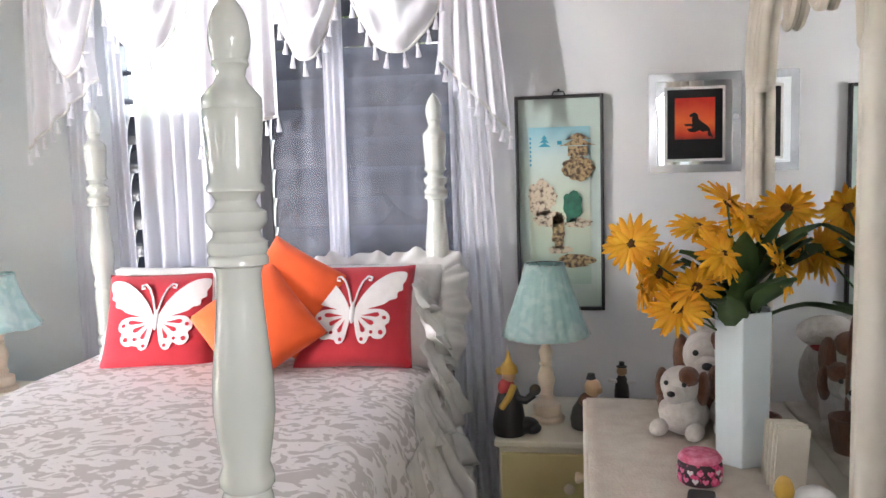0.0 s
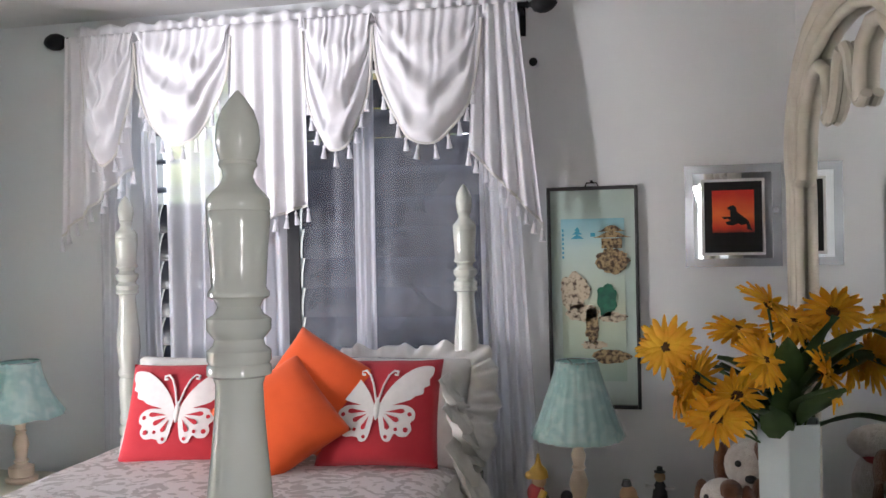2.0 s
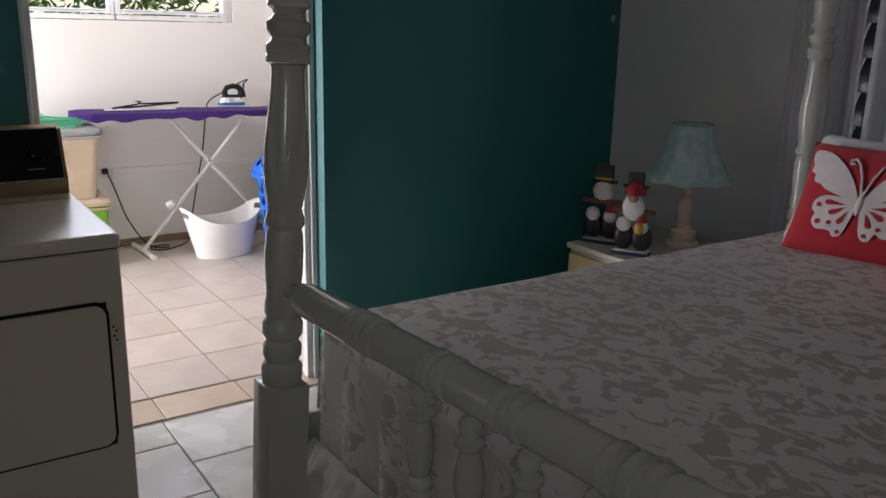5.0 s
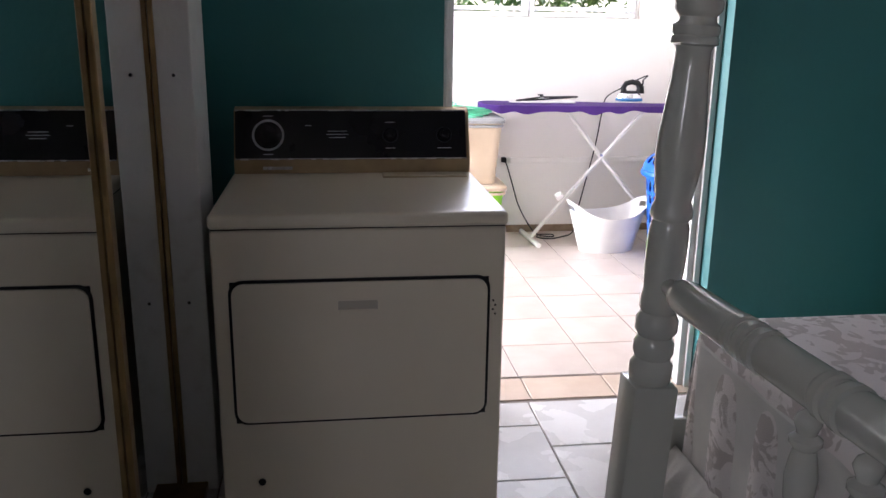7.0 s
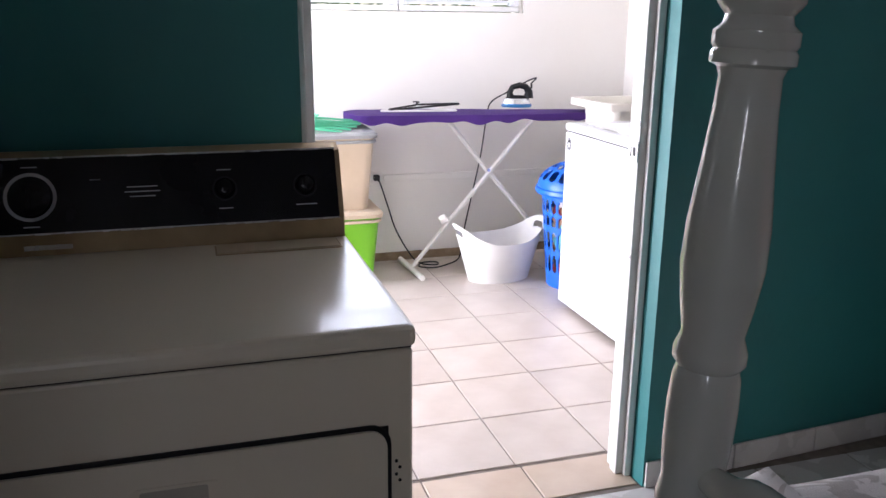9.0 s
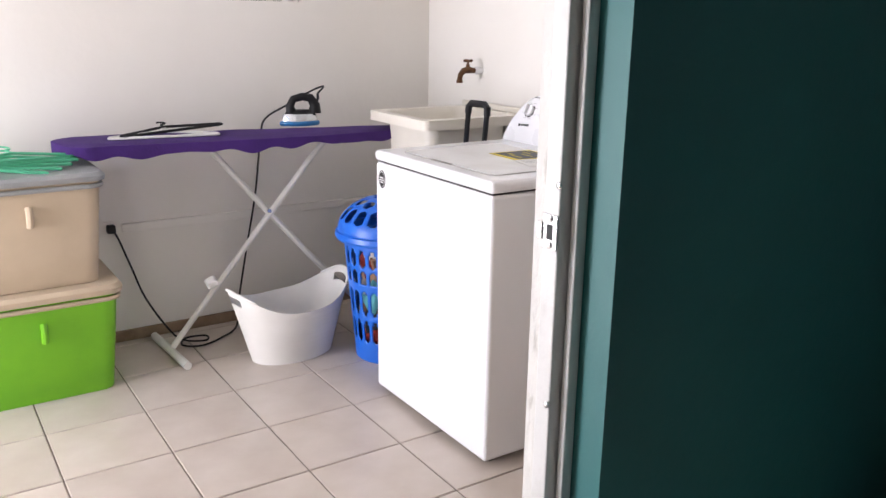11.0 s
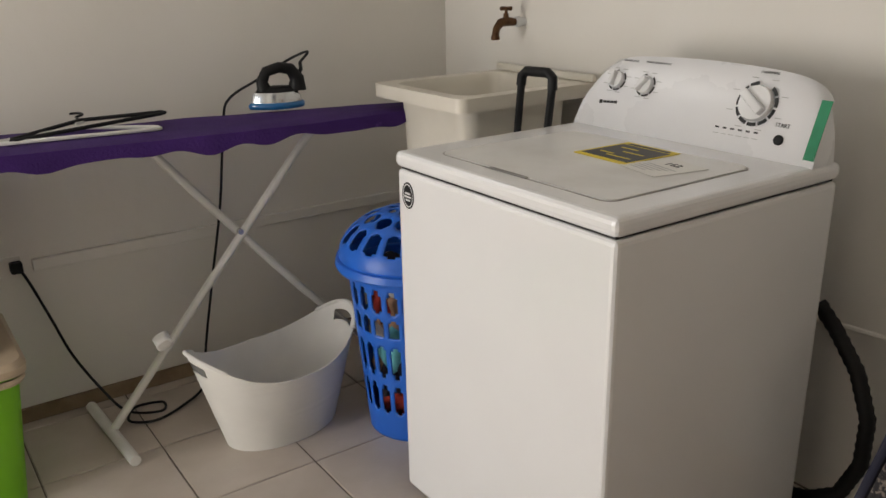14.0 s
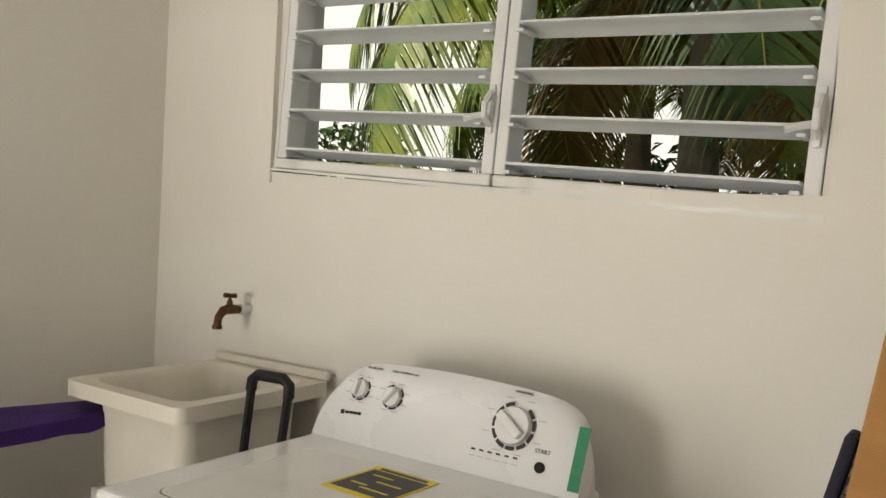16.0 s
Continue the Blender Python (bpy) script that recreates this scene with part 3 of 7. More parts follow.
for x0, x1 in ((BWX0, BWX0 + 0.04), (-1.345, -1.285), (BWX1 - 0.04, BWX1)):
    wpart("frame_post", boxed(x0, x1, BN + 0.03, BN + 0.10, BWZ0, BWZ1, bevel=0.004), M_WINBLACK)
for z0, z1 in ((BWZ0, BWZ0 + 0.04), (BWZ1 - 0.04, BWZ1)):
    wpart("frame_bar", boxed(BWX0 + 0.04, BWX1 - 0.04, BN + 0.035, BN + 0.095, z0, z1, bevel=0.004), M_WINBLACK)
for i in range(10):
    z = BWZ0 + 0.085 + i * 0.128
    for x0, x1, openness in ((BWX0 + 0.045, -1.35, 12 if i > 5 else 74), (-1.28, BWX1 - 0.045, 70 if i > 7 else 74)):
        bm = bmesh.new()
        arc = [(-0.068 + 0.136 * k / 6, 0.014 * (1 - (k / 3 - 1) ** 2)) for k in range(7)]
        vs = outline(bm, arc + [(a, b - 0.003) for a, b in reversed(arc)], x0, x1)
        bmesh.ops.transform(bm, matrix=pose(0, BN + 0.066, z, openness, 0, 0) @ Matrix(((0, 0, 1, 0), (1, 0, 0, 0), (0, 1, 0, 0), (0, 0, 0, 1))), verts=vs)
        wpart("slat", bm, M_SLAT_DARK, smooth=True)

rod = thing("curtain_rod", pose(-1.272, 3.33, 2.461) @ Matrix.Scale(1.018, 4), "black curtain rod with pineapple finials on wall brackets", "curtain rod")
bm = bmesh.new()
tube(bm, [(-0.99, 0, 0), (0.99, 0, 0)], 0.0125, 12)
part("pole", bm, M_BLACK, rod, smooth=True)
FIN = [(0.010, 0), (0.016, 0.006), (0.010, 0.014), (0.012, 0.022), (0.028, 0.032), (0.037, 0.055), (0.036, 0.078), (0.026, 0.102), (0.010, 0.118), (0.002, 0.122)]
for s in (1, -1):
    bm = bmesh.new()
    lathe(bm, FIN, 14, pose(s * 0.99, 0, 0, 0, 90 * s, 0))
    part("finial", bm, M_BLACK, rod, smooth=True)
    bm = bmesh.new()
    box(bm, s * 0.965 - 0.008, s * 0.965 + 0.008, -0.012, 0.13, -0.012, 0.004, bevel=0.002)
    box(bm, s * 0.965 - 0.012, s * 0.965 + 0.012, 0.118, 0.1275, -0.09, 0.03, bevel=0.002)
    part("bracket", bm, M_BLACK, rod)

valance = thing("curtain_valance", pose(-1.272, 3.31, 2.461) @ Matrix.Scale(1.018, 4), "white satin swag valance with tasselled trim on the rod", "curtain", "window curtains")
VO = Vector((-1.25, 3.25, 2.445))


def tassel_mesh():
    bm = bmesh.new()
    lathe(bm, [(0.002, 0.0), (0.002, -0.012), (0.006, -0.016), (0.007, -0.022), (0.004, -0.027), (0.006, -0.031), (0.011, -0.058), (0.013, -0.066), (0.008, -0.067)][::-1], 8)
    return mesh_of(bm, "tassel", M_SATIN, True)


TASSEL = tassel_mesh()


def hang_tassels(pts, step):
    n = max(2, int(sum((Vector(b) - Vector(a)).length for a, b in zip(pts, pts[1:])) / step))
    for i in range(n + 1):
        ob = new("tassel", TASSEL)
        ob.parent = valance
        ob.location = path_at(pts, i / n)
        ob.rotation_euler = (random.uniform(-0.12, 0.12), random.uniform(-0.12, 0.12), 0)


def swag(x0, x1, depth, seed):
    w = x1 - x0

    def f(u, v):
        s = math.sin(math.pi * u)
        hem = depth * (0.10 + 0.90 * s ** 0.5)
        z = 0.005 - hem * v ** 0.9
        squeeze = 1 - 0.10 * math.sin(math.pi * v)
        x = x0 + w * (0.5 + (u - 0.5) * squeeze) + 0.006 * math.sin(u * 20 + seed)
        fold = (0.010 * noise.noise(Vector((u * 9, v * 7, seed * 3)))) * min(1, 4 * v) + 0.018 * math.sin(v * 19 + 2.2 * (u - 0.5) ** 2 * 8 + 2.0 * noise.noise(Vector((u * 3, v * 2, seed)))) * s * min(1, 4 * v)
        gather = 0.006 * math.sin(u * 62 + seed) * (1 - v) ** 2
        y = -0.02 - 0.075 * s * math.sin(math.pi * min(1, v * 0.75)) + fold + gather
        return Vector((x, y, z)) - Vector((VO.x, 0, 0))
    bm = bmesh.new()
    grid_sheet(bm, 48, 44, f)
    thicken(part("swag", bm, M_SATIN, valance, smooth=True, angle=80), 0.0015)
    edge = [f(k / 20, 1.0) for k in range(21)]
    bm = bmesh.new()
    tube(bm, edge, 0.006, 6)
    part("braid", bm, M_RUFFLE, valance, smooth=True)
    hang_tassels(edge[2:-2], 0.062)


def jabot(x0, x1, za, zb, seed, flare=0.0):
    w = x1 - x0

    def f(u, v):
        zl = (za + (zb - za) * u) - VO.z
        x = x0 + w * u + flare * (u - 0.3) * v
        y = -0.012 + 0.020 * math.sin(u * 26 + seed) * (0.4 + 0.6 * v) - 0.01 * v
        return Vector((x - VO.x, y, 0.005 + (zl - 0.005) * v))
    bm = bmesh.new()
    grid_sheet(bm, 60, 24, f)
    thicken(part("tail", bm, M_SATIN, valance, smooth=True, angle=80), 0.0015)
    edge = [f(k / 14, 1.0) for k in range(15)]
    bm = bmesh.new()
    tube(bm, edge, 0.006, 6)
    part("braid", bm, M_RUFFLE, valance, smooth=True)
    hang_tassels(edge, 0.055)


jabot(-2.24, -2.00, 1.60, 1.88, 0.3, 0.10)
jabot(-1.49, -1.15, 1.60, 1.70, 1.7)
jabot(-0.45, -0.29, 1.90, 1.60, 2.9, 0.12)
swag(-2.16, -1.91, 0.56, 0.1)
swag(-1.91, -1.47, 0.49, 1.3)
swag(-1.16, -0.86, 0.54, 2.1)
swag(-0.86, -0.42, 0.53, 3.7)
bm = bmesh.new()
grid_sheet(bm, 260, 5, lambda u, v: Vector((-0.95 + 1.9 * u, 0.012 * math.sin(u * 210 + 3 * math.sin(u * 21)) * (1.4 - v), -0.03 + 0.075 * v + (0.008 * math.sin(u * 90) if v > 0.9 else 0))))
thicken(part("header", bm, M_SATIN, valance, smooth=True, angle=80), 0.0015)


def sheer_panel(name, x0, x1, z0, z1, folds, amp, y, material, label, flare=0.0, seed=0.0):
    def f(u, v):
        z = z1 + (z0 - z1) * v
        x = 1.018 * (x0 + (x1 - x0) * u + flare * v * (u + 0.15))
        return Vector((x, y + 0.06 + amp * (math.sin(u * folds * 6.283 + 2.6 * noise.noise(Vector((u * folds * 0.55, seed, v * 0.6)))) + 0.5 * noise.noise(Vector((u * folds * 1.4, seed + 3, v)))) * (0.6 + 0.4 * v), z))
    bm = bmesh.new()
    grid_sheet(bm, folds * 12 + 1, 20, f)
    return tagged(part(name, bm, material, smooth=True, angle=80), label, "curtain", "window curtains")


sheer_panel("sheer_curtain", -2.12, -1.95, 0.02, 2.44, 5, 0.020, 3.30, M_SHEER, "sheer white curtain panel hanging to the floor", -0.10, 0.5)
sheer_panel("sheer_curtain", -1.93, -1.86, 0.5, 2.44, 3, 0.014, 3.31, M_SHEER, "narrow sheer white curtain panel at the window", 0.02, 0.2)
sheer_panel("sheer_curtain", -1.82, -1.27, 0.5, 2.44, 8, 0.026, 3.305, M_SHEER, "gathered sheer white curtain panel at the window", 0.0, 1.5)
sheer_panel("sheer_curtain", -1.20, -0.44, 0.5, 2.44, 7, 0.010, 3.315, M_SHEER_THIN, "thin sheer white curtain panel at the window", 0.0, 2.5)
sheer_panel("sheer_curtain", -0.97, -0.88, 0.5, 2.44, 3, 0.012, 3.30, M_SHEER, "narrow sheer white curtain panel at the window", -0.01, 3.5)
sheer_panel("sheer_curtain", -0.46, -0.34, 0.02, 2.44, 5, 0.020, 3.29, M_SHEER, "sheer white curtain panel hanging to the floor", 0.12, 4.5)


# tie-back knob on the wall beside the curtain
knob = thing("tieback_knob", pose(-0.245, BN, 2.251), "white curtain tie-back knob with dark tip on the wall", "knob")
bm = bmesh.new()
lathe(bm, [(0.016, 0), (0.017, 0.004), (0.009, 0.010), (0.009, 0.030), (0.020, 0.040), (0.021, 0.052), (0.017, 0.056)], 16, pose(0, -0.0005, 0, 90, 0, 0))
part("stem", bm, M_SATIN, knob, "", True)
bm = bmesh.new()
lathe(bm, [(0.017, 0.0565), (0.017, 0.060), (0.010, 0.064)], 16, pose(0, -0.0005, 0, 90, 0, 0))
part("tip", bm, M_BLACK, knob, "dark tip", True)

# ---- bedroom: pictures, lamps, night tables, dresser
M_BLACKWOOD = mat("black_lacquered_wood", (0.012, 0.01, 0.01), 0.3, color2=(0.02, 0.017, 0.016), scale=15)
M_MAT = mat("pale_green_silk", (0.46, 0.56, 0.50), 0.6, color2=(0.52, 0.61, 0.55), scale=4, bump=0.05, bump_scale=150)


def graded(name, stops, z0, z1, wave=0.05):
    """A painted wash that changes colour with height."""
    m = mat(name, stops[0][1], 0.5)
    nt = m.node_tree
    co, sp, n = nt.nodes.new("ShaderNodeTexCoord"), nt.nodes.new("ShaderNodeSeparateXYZ"), nt.nodes.new("ShaderNodeTexNoise")
    n.inputs["Scale"].default_value = 14
    nt.links.new(co.outputs["Object"], n.inputs["Vector"])
    nt.links.new(co.outputs["Object"], sp.inputs[0])
    ad, mr, r = nt.nodes.new("ShaderNodeMath"), nt.nodes.new("ShaderNodeMapRange"), nt.nodes.new("ShaderNodeValToRGB")
    ad.operation = "MULTIPLY_ADD"
    ad.inputs[1].default_value = wave
    nt.links.new(n.outputs[0], ad.inputs[0])
    nt.links.new(sp.outputs[2], ad.inputs[2])
    mr.inputs[1].default_value, mr.inputs[2].default_value = z0, z1
    nt.links.new(ad.outputs[0], mr.inputs[0])
    nt.links.new(mr.outputs[0], r.inputs[0])
    r.color_ramp.elements[0].position, r.color_ramp.elements[0].color = stops[0][0], (*stops[0][1], 1)
    r.color_ramp.elements[-1].position, r.color_ramp.elements[-1].color = stops[-1][0], (*stops[-1][1], 1)
    for p, c in stops[1:-1]:
        r.color_ramp.elements.new(p).color = (*c, 1)
    nt.links.new(r.outputs[0], nt.nodes["Principled BSDF"].inputs["Base Color"])
    return m


M_SKYSILK = graded("blue_to_cream_silk", ((0.0, (0.36, 0.50, 0.42)), (0.45, (0.52, 0.56, 0.42)), (0.8, (0.50, 0.62, 0.58)), (1.0, (0.22, 0.50, 0.58))), -0.33, 0.36)
M_SHELL = mat("carved_shell", (0.42, 0.30, 0.15), 0.35, color2=(0.07, 0.04, 0.02), scale=70, bump=0.4, bump_scale=90, contrast=(0.4, 0.6))
M_SHELLW = mat("pale_carved_shell", (0.55, 0.46, 0.33), 0.35, color2=(0.10, 0.06, 0.04), scale=60, bump=0.4, contrast=(0.5, 0.65))
M_JADE = mat("green_jade", (0.02, 0.16, 0.09), 0.35, color2=(0.015, 0.09, 0.06), scale=40)
M_BLUE = mat("blue_ink", (0.03, 0.26, 0.38), 0.5, color2=(0.04, 0.32, 0.42), scale=30)
M_MIRROR = mat("mirror_glass", (0.88, 0.90, 0.90), 0.01, metal=1.0)
M_GLASS = mat("picture_glass", (1, 1, 1), 0.02, transmission=1.0)
M_CREAM = mat("cream_enamel", (0.62, 0.57, 0.46), 0.35, color2=(0.56, 0.51, 0.40), scale=5, coat=0.2, bump=0.05)
M_IVORY = mat("ivory_frame", (0.66, 0.61, 0.52), 0.4, color2=(0.56, 0.50, 0.41), scale=8, bump=0.15, bump_scale=40)
M_YELLOWISH = mat("cream_yellow_drawer", (0.56, 0.46, 0.22), 0.4, color2=(0.50, 0.41, 0.19), scale=5)
M_RUNNER = mat("beige_table_runner", (0.50, 0.43, 0.36), 0.9, color2=(0.60, 0.54, 0.46), scale=16, bump=0.35, bump_scale=120)
M_LAMPWOOD = mat("limed_wood", (0.58, 0.46, 0.34), 0.5, color2=(0.66, 0.55, 0.43), scale=22, stretch=(1, 1, 0.3))
M_SHADE = mat("aqua_floral_shade", (0.24, 0.46, 0.44), 0.55, color2=(0.36, 0.56, 0.52), scale=24, contrast=(0.5, 0.56))
M_FILM = mat("clear_plastic_film", (0.92, 0.96, 0.96), 0.06, alpha=0.2, bump=0.5, bump_scale=22, spec=0.9, stretch=(1, 1, 0.2))

ALONG_WALL = BN


def wall_thing(name, x, z, label, category):
    return thing(name, pose(x, ALONG_WALL, z), label, category)


# picture local axes: x along the wall, z up, -y into the room
scroll = wall_thing("framed_picture", -0.027, 1.306, "tall black-framed shell picture of pagodas and trees on the wall", "picture")
HW, HH = 0.179, 0.443
for name, b in (("frame_side", (-HW, -HW + 0.014, -0.03, -0.002, -HH, HH)), ("frame_side", (HW - 0.014, HW, -0.03, -0.002, -HH, HH)),
                ("frame_rail", (-HW + 0.014, HW - 0.014, -0.0295, -0.002, HH - 0.014, HH)), ("frame_rail", (-HW + 0.014, HW - 0.014, -0.0295, -0.002, -HH, -HH + 0.014))):
    part(name, boxed(*b, bevel=0.003), M_BLACKWOOD, scroll)
part("mount", boxed(-HW + 0.014, HW - 0.014, -0.008, -0.003, -HH + 0.014, HH - 0.014), M_MAT, scroll, "pale green silk mount")
part("silk_panel", boxed(-0.125, 0.125, -0.011, -0.0085, -0.335, 0.315, bevel=0.001), M_SKYSILK, scroll, "blue and cream painted silk")


def relief(name, x, z, w, h, material, seed, n=34, holes=0.0):
    """A carved piece with a ragged outline, domed towards the room."""
    bm = bmesh.new()
    pts = []
    for k in range(n):
        a = 2 * math.pi * k / n
        r = 1 + 0.28 * noise.noise(Vector((math.cos(a) * 2.2 + seed, math.sin(a) * 2.2, seed))) + 0.16 * noise.noise(Vector((math.cos(a) * 6, math.sin(a) * 6 + seed, 1)))
        pts.append((x + w / 2 * r * math.cos(a), z + h / 2 * r * math.sin(a)))
    outline(bm, pts, 0.011, 0.017)
    bmesh.ops.transform(bm, matrix=Matrix(((1, 0, 0, 0), (0, 0, -1, 0), (0, 1, 0, 0), (0, 0, 0, 1))), verts=bm.verts)
    return part(name, bm, material, scroll)


relief("rock", 0.075, 0.145, 0.135, 0.10, M_SHELL, 3.1)
relief("tree_crown", -0.075, 0.02, 0.115, 0.145, M_SHELLW, 7.7)
relief("tree_crown", -0.045, -0.06, 0.13, 0.07, M_SHELLW, 1.7)
relief("trunk", -0.01, -0.11, 0.05, 0.16, M_SHELL, 4.4)
relief("pine", 0.052, -0.01, 0.075, 0.125, M_JADE, 9.4)
relief("cloud", 0.075, -0.08, 0.11, 0.04, M_SHELLW, 2.4)
relief("rock", 0.065, -0.235, 0.15, 0.055, M_SHELL, 6.2)
relief("rock", 0.0, -0.19, 0.10, 0.035, M_SHELLW, 8.1)
bm = bmesh.new()
box(bm, 0.035, 0.115, -0.018, -0.011, 0.195, 0.235)
for zz, ww in ((0.238, 0.075), (0.262, 0.055)):
    outline(bm, [(0.075 - ww, zz), (0.075 - ww * 0.7, zz + 0.006), (0.075 - ww * 0.3, zz + 0.022), (0.075, zz + 0.026), (0.075 + ww * 0.3, zz + 0.022), (0.075 + ww * 0.7, zz + 0.006), (0.075 + ww, zz)], 0.0115, 0.019,
            Matrix(((1, 0, 0, 0), (0, 0, -1, 0), (0, 1, 0, 0), (0, 0, 0, 1))))
part("pagoda", bm, M_SHELL, scroll)
bm = bmesh.new()
for zz, ww in ((0.235, 0.026), (0.252, 0.02), (0.266, 0.012)):
    outline(bm, [(-0.06 - ww, zz), (-0.06, zz + 0.018), (-0.06 + ww, zz)], 0.0115, 0.0125, Matrix(((1, 0, 0, 0), (0, 0, -1, 0), (0, 1, 0, 0), (0, 0, 0, 1))))
part("far_pagoda", bm, M_BLUE, scroll)
part("far_pavilion", boxed(-0.008, 0.01, -0.0125, -0.0115, 0.243, 0.258), M_BLUE, scroll)
for k in range(7):
    part("writing_mark", boxed(-0.121, -0.114, -0.0122, -0.0112, 0.265 - k * 0.018, 0.275 - k * 0.018), M_BLUE, scroll)
bm = bmesh.new()
tube(bm, [(-0.025, -0.02, HH), (-0.02, -0.02, HH + 0.014), (0.02, -0.02, HH + 0.014), (0.025, -0.02, HH)], 0.003, 6)
ball(bm, (0, -0.012, HH + 0.02), 0.006, seg=8, rings=6)
part("hanger", bm, M_BLACK, scroll)

# the bevelled mirror with a horse print on it
horse = wall_thing("framed_picture", 0.508, 1.618, "silver-edged wall mirror with a red horse sunset picture", "picture")
MW = 0.178
part("mirror_plate", boxed(-MW + 0.03, MW - 0.03, -0.014, -0.004, -0.195 + 0.03, 0.195 - 0.03), M_MIRROR, horse, "silver mirror glass")
M_SILVER = mat("brushed_silver", (0.62, 0.64, 0.66), 0.22, metal=0.9, color2=(0.52, 0.54, 0.57), scale=10)
for sx in (1, -1):
    bm = bmesh.new()
    outline(bm, [(sx * MW, -0.197), (sx * MW, 0.197), (sx * (MW - 0.032), 0.165), (sx * (MW - 0.032), -0.165)], 0.004, 0.016, Matrix(((1, 0, 0, 0), (0, 0, -1, 0), (0, 1, 0, 0), (0, 0, 0, 1))))
    part("bevel", bm, M_SILVER, horse)
    bm = bmesh.new()
    outline(bm, [(-MW, sx * 0.197), (MW, sx * 0.197), (MW - 0.032, sx * 0.165), (-MW + 0.032, sx * 0.165)], 0.004, 0.016, Matrix(((1, 0, 0, 0), (0, 0, -1, 0), (0, 1, 0, 0), (0, 0, 0, 1))))
    part("bevel", bm, M_SILVER, horse)
part("print_border", boxed(-0.117, 0.117, -0.021, -0.0165, -0.153, 0.142, bevel=0.001), mat("white_card", (0.78, 0.77, 0.74), 0.5), horse, "white card border")
part("print_mount", boxed(-0.106, 0.106, -0.0235, -0.0215, -0.142, 0.131), M_BLACK, horse, "black print mount")
part("sunset_print", boxed(-0.077, 0.077, -0.0255, -0.0238, -0.065, 0.098), graded("sunset_print", ((0.0, (0.02, 0.002, 0.002)), (0.18, (0.55, 0.03, 0.006)), (0.42, (0.85, 0.16, 0.03)), (0.85, (0.62, 0.02, 0.008))), -0.05, 0.14, 0.06), horse, "red and orange sunset print")
HORSE = [(0.07, -0.052), (0.05, -0.045), (0.048, -0.025), (0.03, -0.03), (0.018, -0.022), (0.0, -0.03), (-0.022, -0.028), (-0.03, -0.016), (-0.02, -0.014), (-0.008, -0.012), (-0.018, -0.004), (-0.036, -0.006), (-0.042, 0.004), (-0.026, 0.004), (-0.010, 0.004),
         (-0.012, 0.018), (-0.010, 0.03), (-0.020, 0.032), (-0.022, 0.038), (-0.012, 0.045), (0.0, 0.048), (0.01, 0.040), (0.014, 0.022), (0.028, 0.010), (0.044, -0.002), (0.056, -0.014), (0.062, -0.034)]
bm = bmesh.new()
outline(bm, [(x, z - 0.008) for x, z in HORSE], 0.0258, 0.0265, Matrix(((1, 0, 0, 0), (0, 0, -1, 0), (0, 1, 0, 0), (0, 0, 0, 1))))
part("horse_silhouette", bm, M_BLACK, horse, "black rearing horse silhouette")

nail = thing("wall_nail", pose(BW - 0.115, 3.40, 1.49), "small white cable clip on the teal wall", "clip")
part("head", boxed(0, 0.012, -0.008, 0.008, -0.015, 0.015, bevel=0.003), M_IVORY, nail)


# night tables
def night_table(m, w, d, h, label):
    t = thing("night_table", m, label, "night table", "night tables")
    part("body", boxed(-w / 2 + 0.015, w / 2 - 0.015, -d / 2 + 0.012, d / 2, 0.06, h - 0.025, bevel=0.003), M_CREAM, t)
    part("top", boxed(-w / 2, w / 2, -d / 2, d / 2, h - 0.024, h, bevel=0.006), M_CREAM, t)
    for z0, z1 in ((0.07, 0.29), (0.30, h - 0.04)):
        dr = part("drawer_front", boxed(-w / 2 + 0.025, w / 2 - 0.025, -d / 2 - 0.008, -d / 2 + 0.0115, z0, z1, bevel=0.004), M_YELLOWISH, t, "cream-yellow drawer front")
        bm = bmesh.new()
        lathe(bm, [(0.008, 0), (0.007, 0.012), (0.016, 0.02), (0.018, 0.028), (0.012, 0.034), (0.002, 0.036)], 14, pose(0, -d / 2 - 0.008, (z0 + z1) / 2, 90, 0, 0))
        part("knob", bm, M_LAMPWOOD, dr, "wooden knob", True)
    for sx in (1, -1):
        for sy in (1, -1):
            part("foot", boxed(sx * (w / 2 - 0.04) - 0.02, sx * (w / 2 - 0.04) + 0.02, sy * (d / 2 - 0.045) - 0.02, sy * (d / 2 - 0.045) + 0.02, 0, 0.06, bevel=0.004), M_CREAM, t)
    return t


night_table(pose(0.008, 2.96, 0), 0.50, 0.54, 0.555, "cream night table with wooden knob beside the dresser")
night_table(pose(-2.42, 2.98, 0), 0.48, 0.54, 0.58, "cream night table between bed and teal wall")
LAMP = [(0.062, 0), (0.064, 0.012), (0.06, 0.018), (0.046, 0.022), (0.05, 0.035), (0.05, 0.06), (0.035, 0.066), (0.024, 0.075), (0.03, 0.085), (0.022, 0.095), (0.027, 0.13), (0.033, 0.15), (0.026, 0.18), (0.018, 0.20),
        (0.024, 0.208), (0.018, 0.216), (0.022, 0.235), (0.026, 0.25), (0.017, 0.27), (0.015, 0.30), (0.008, 0.31), (0.008, 0.46)]


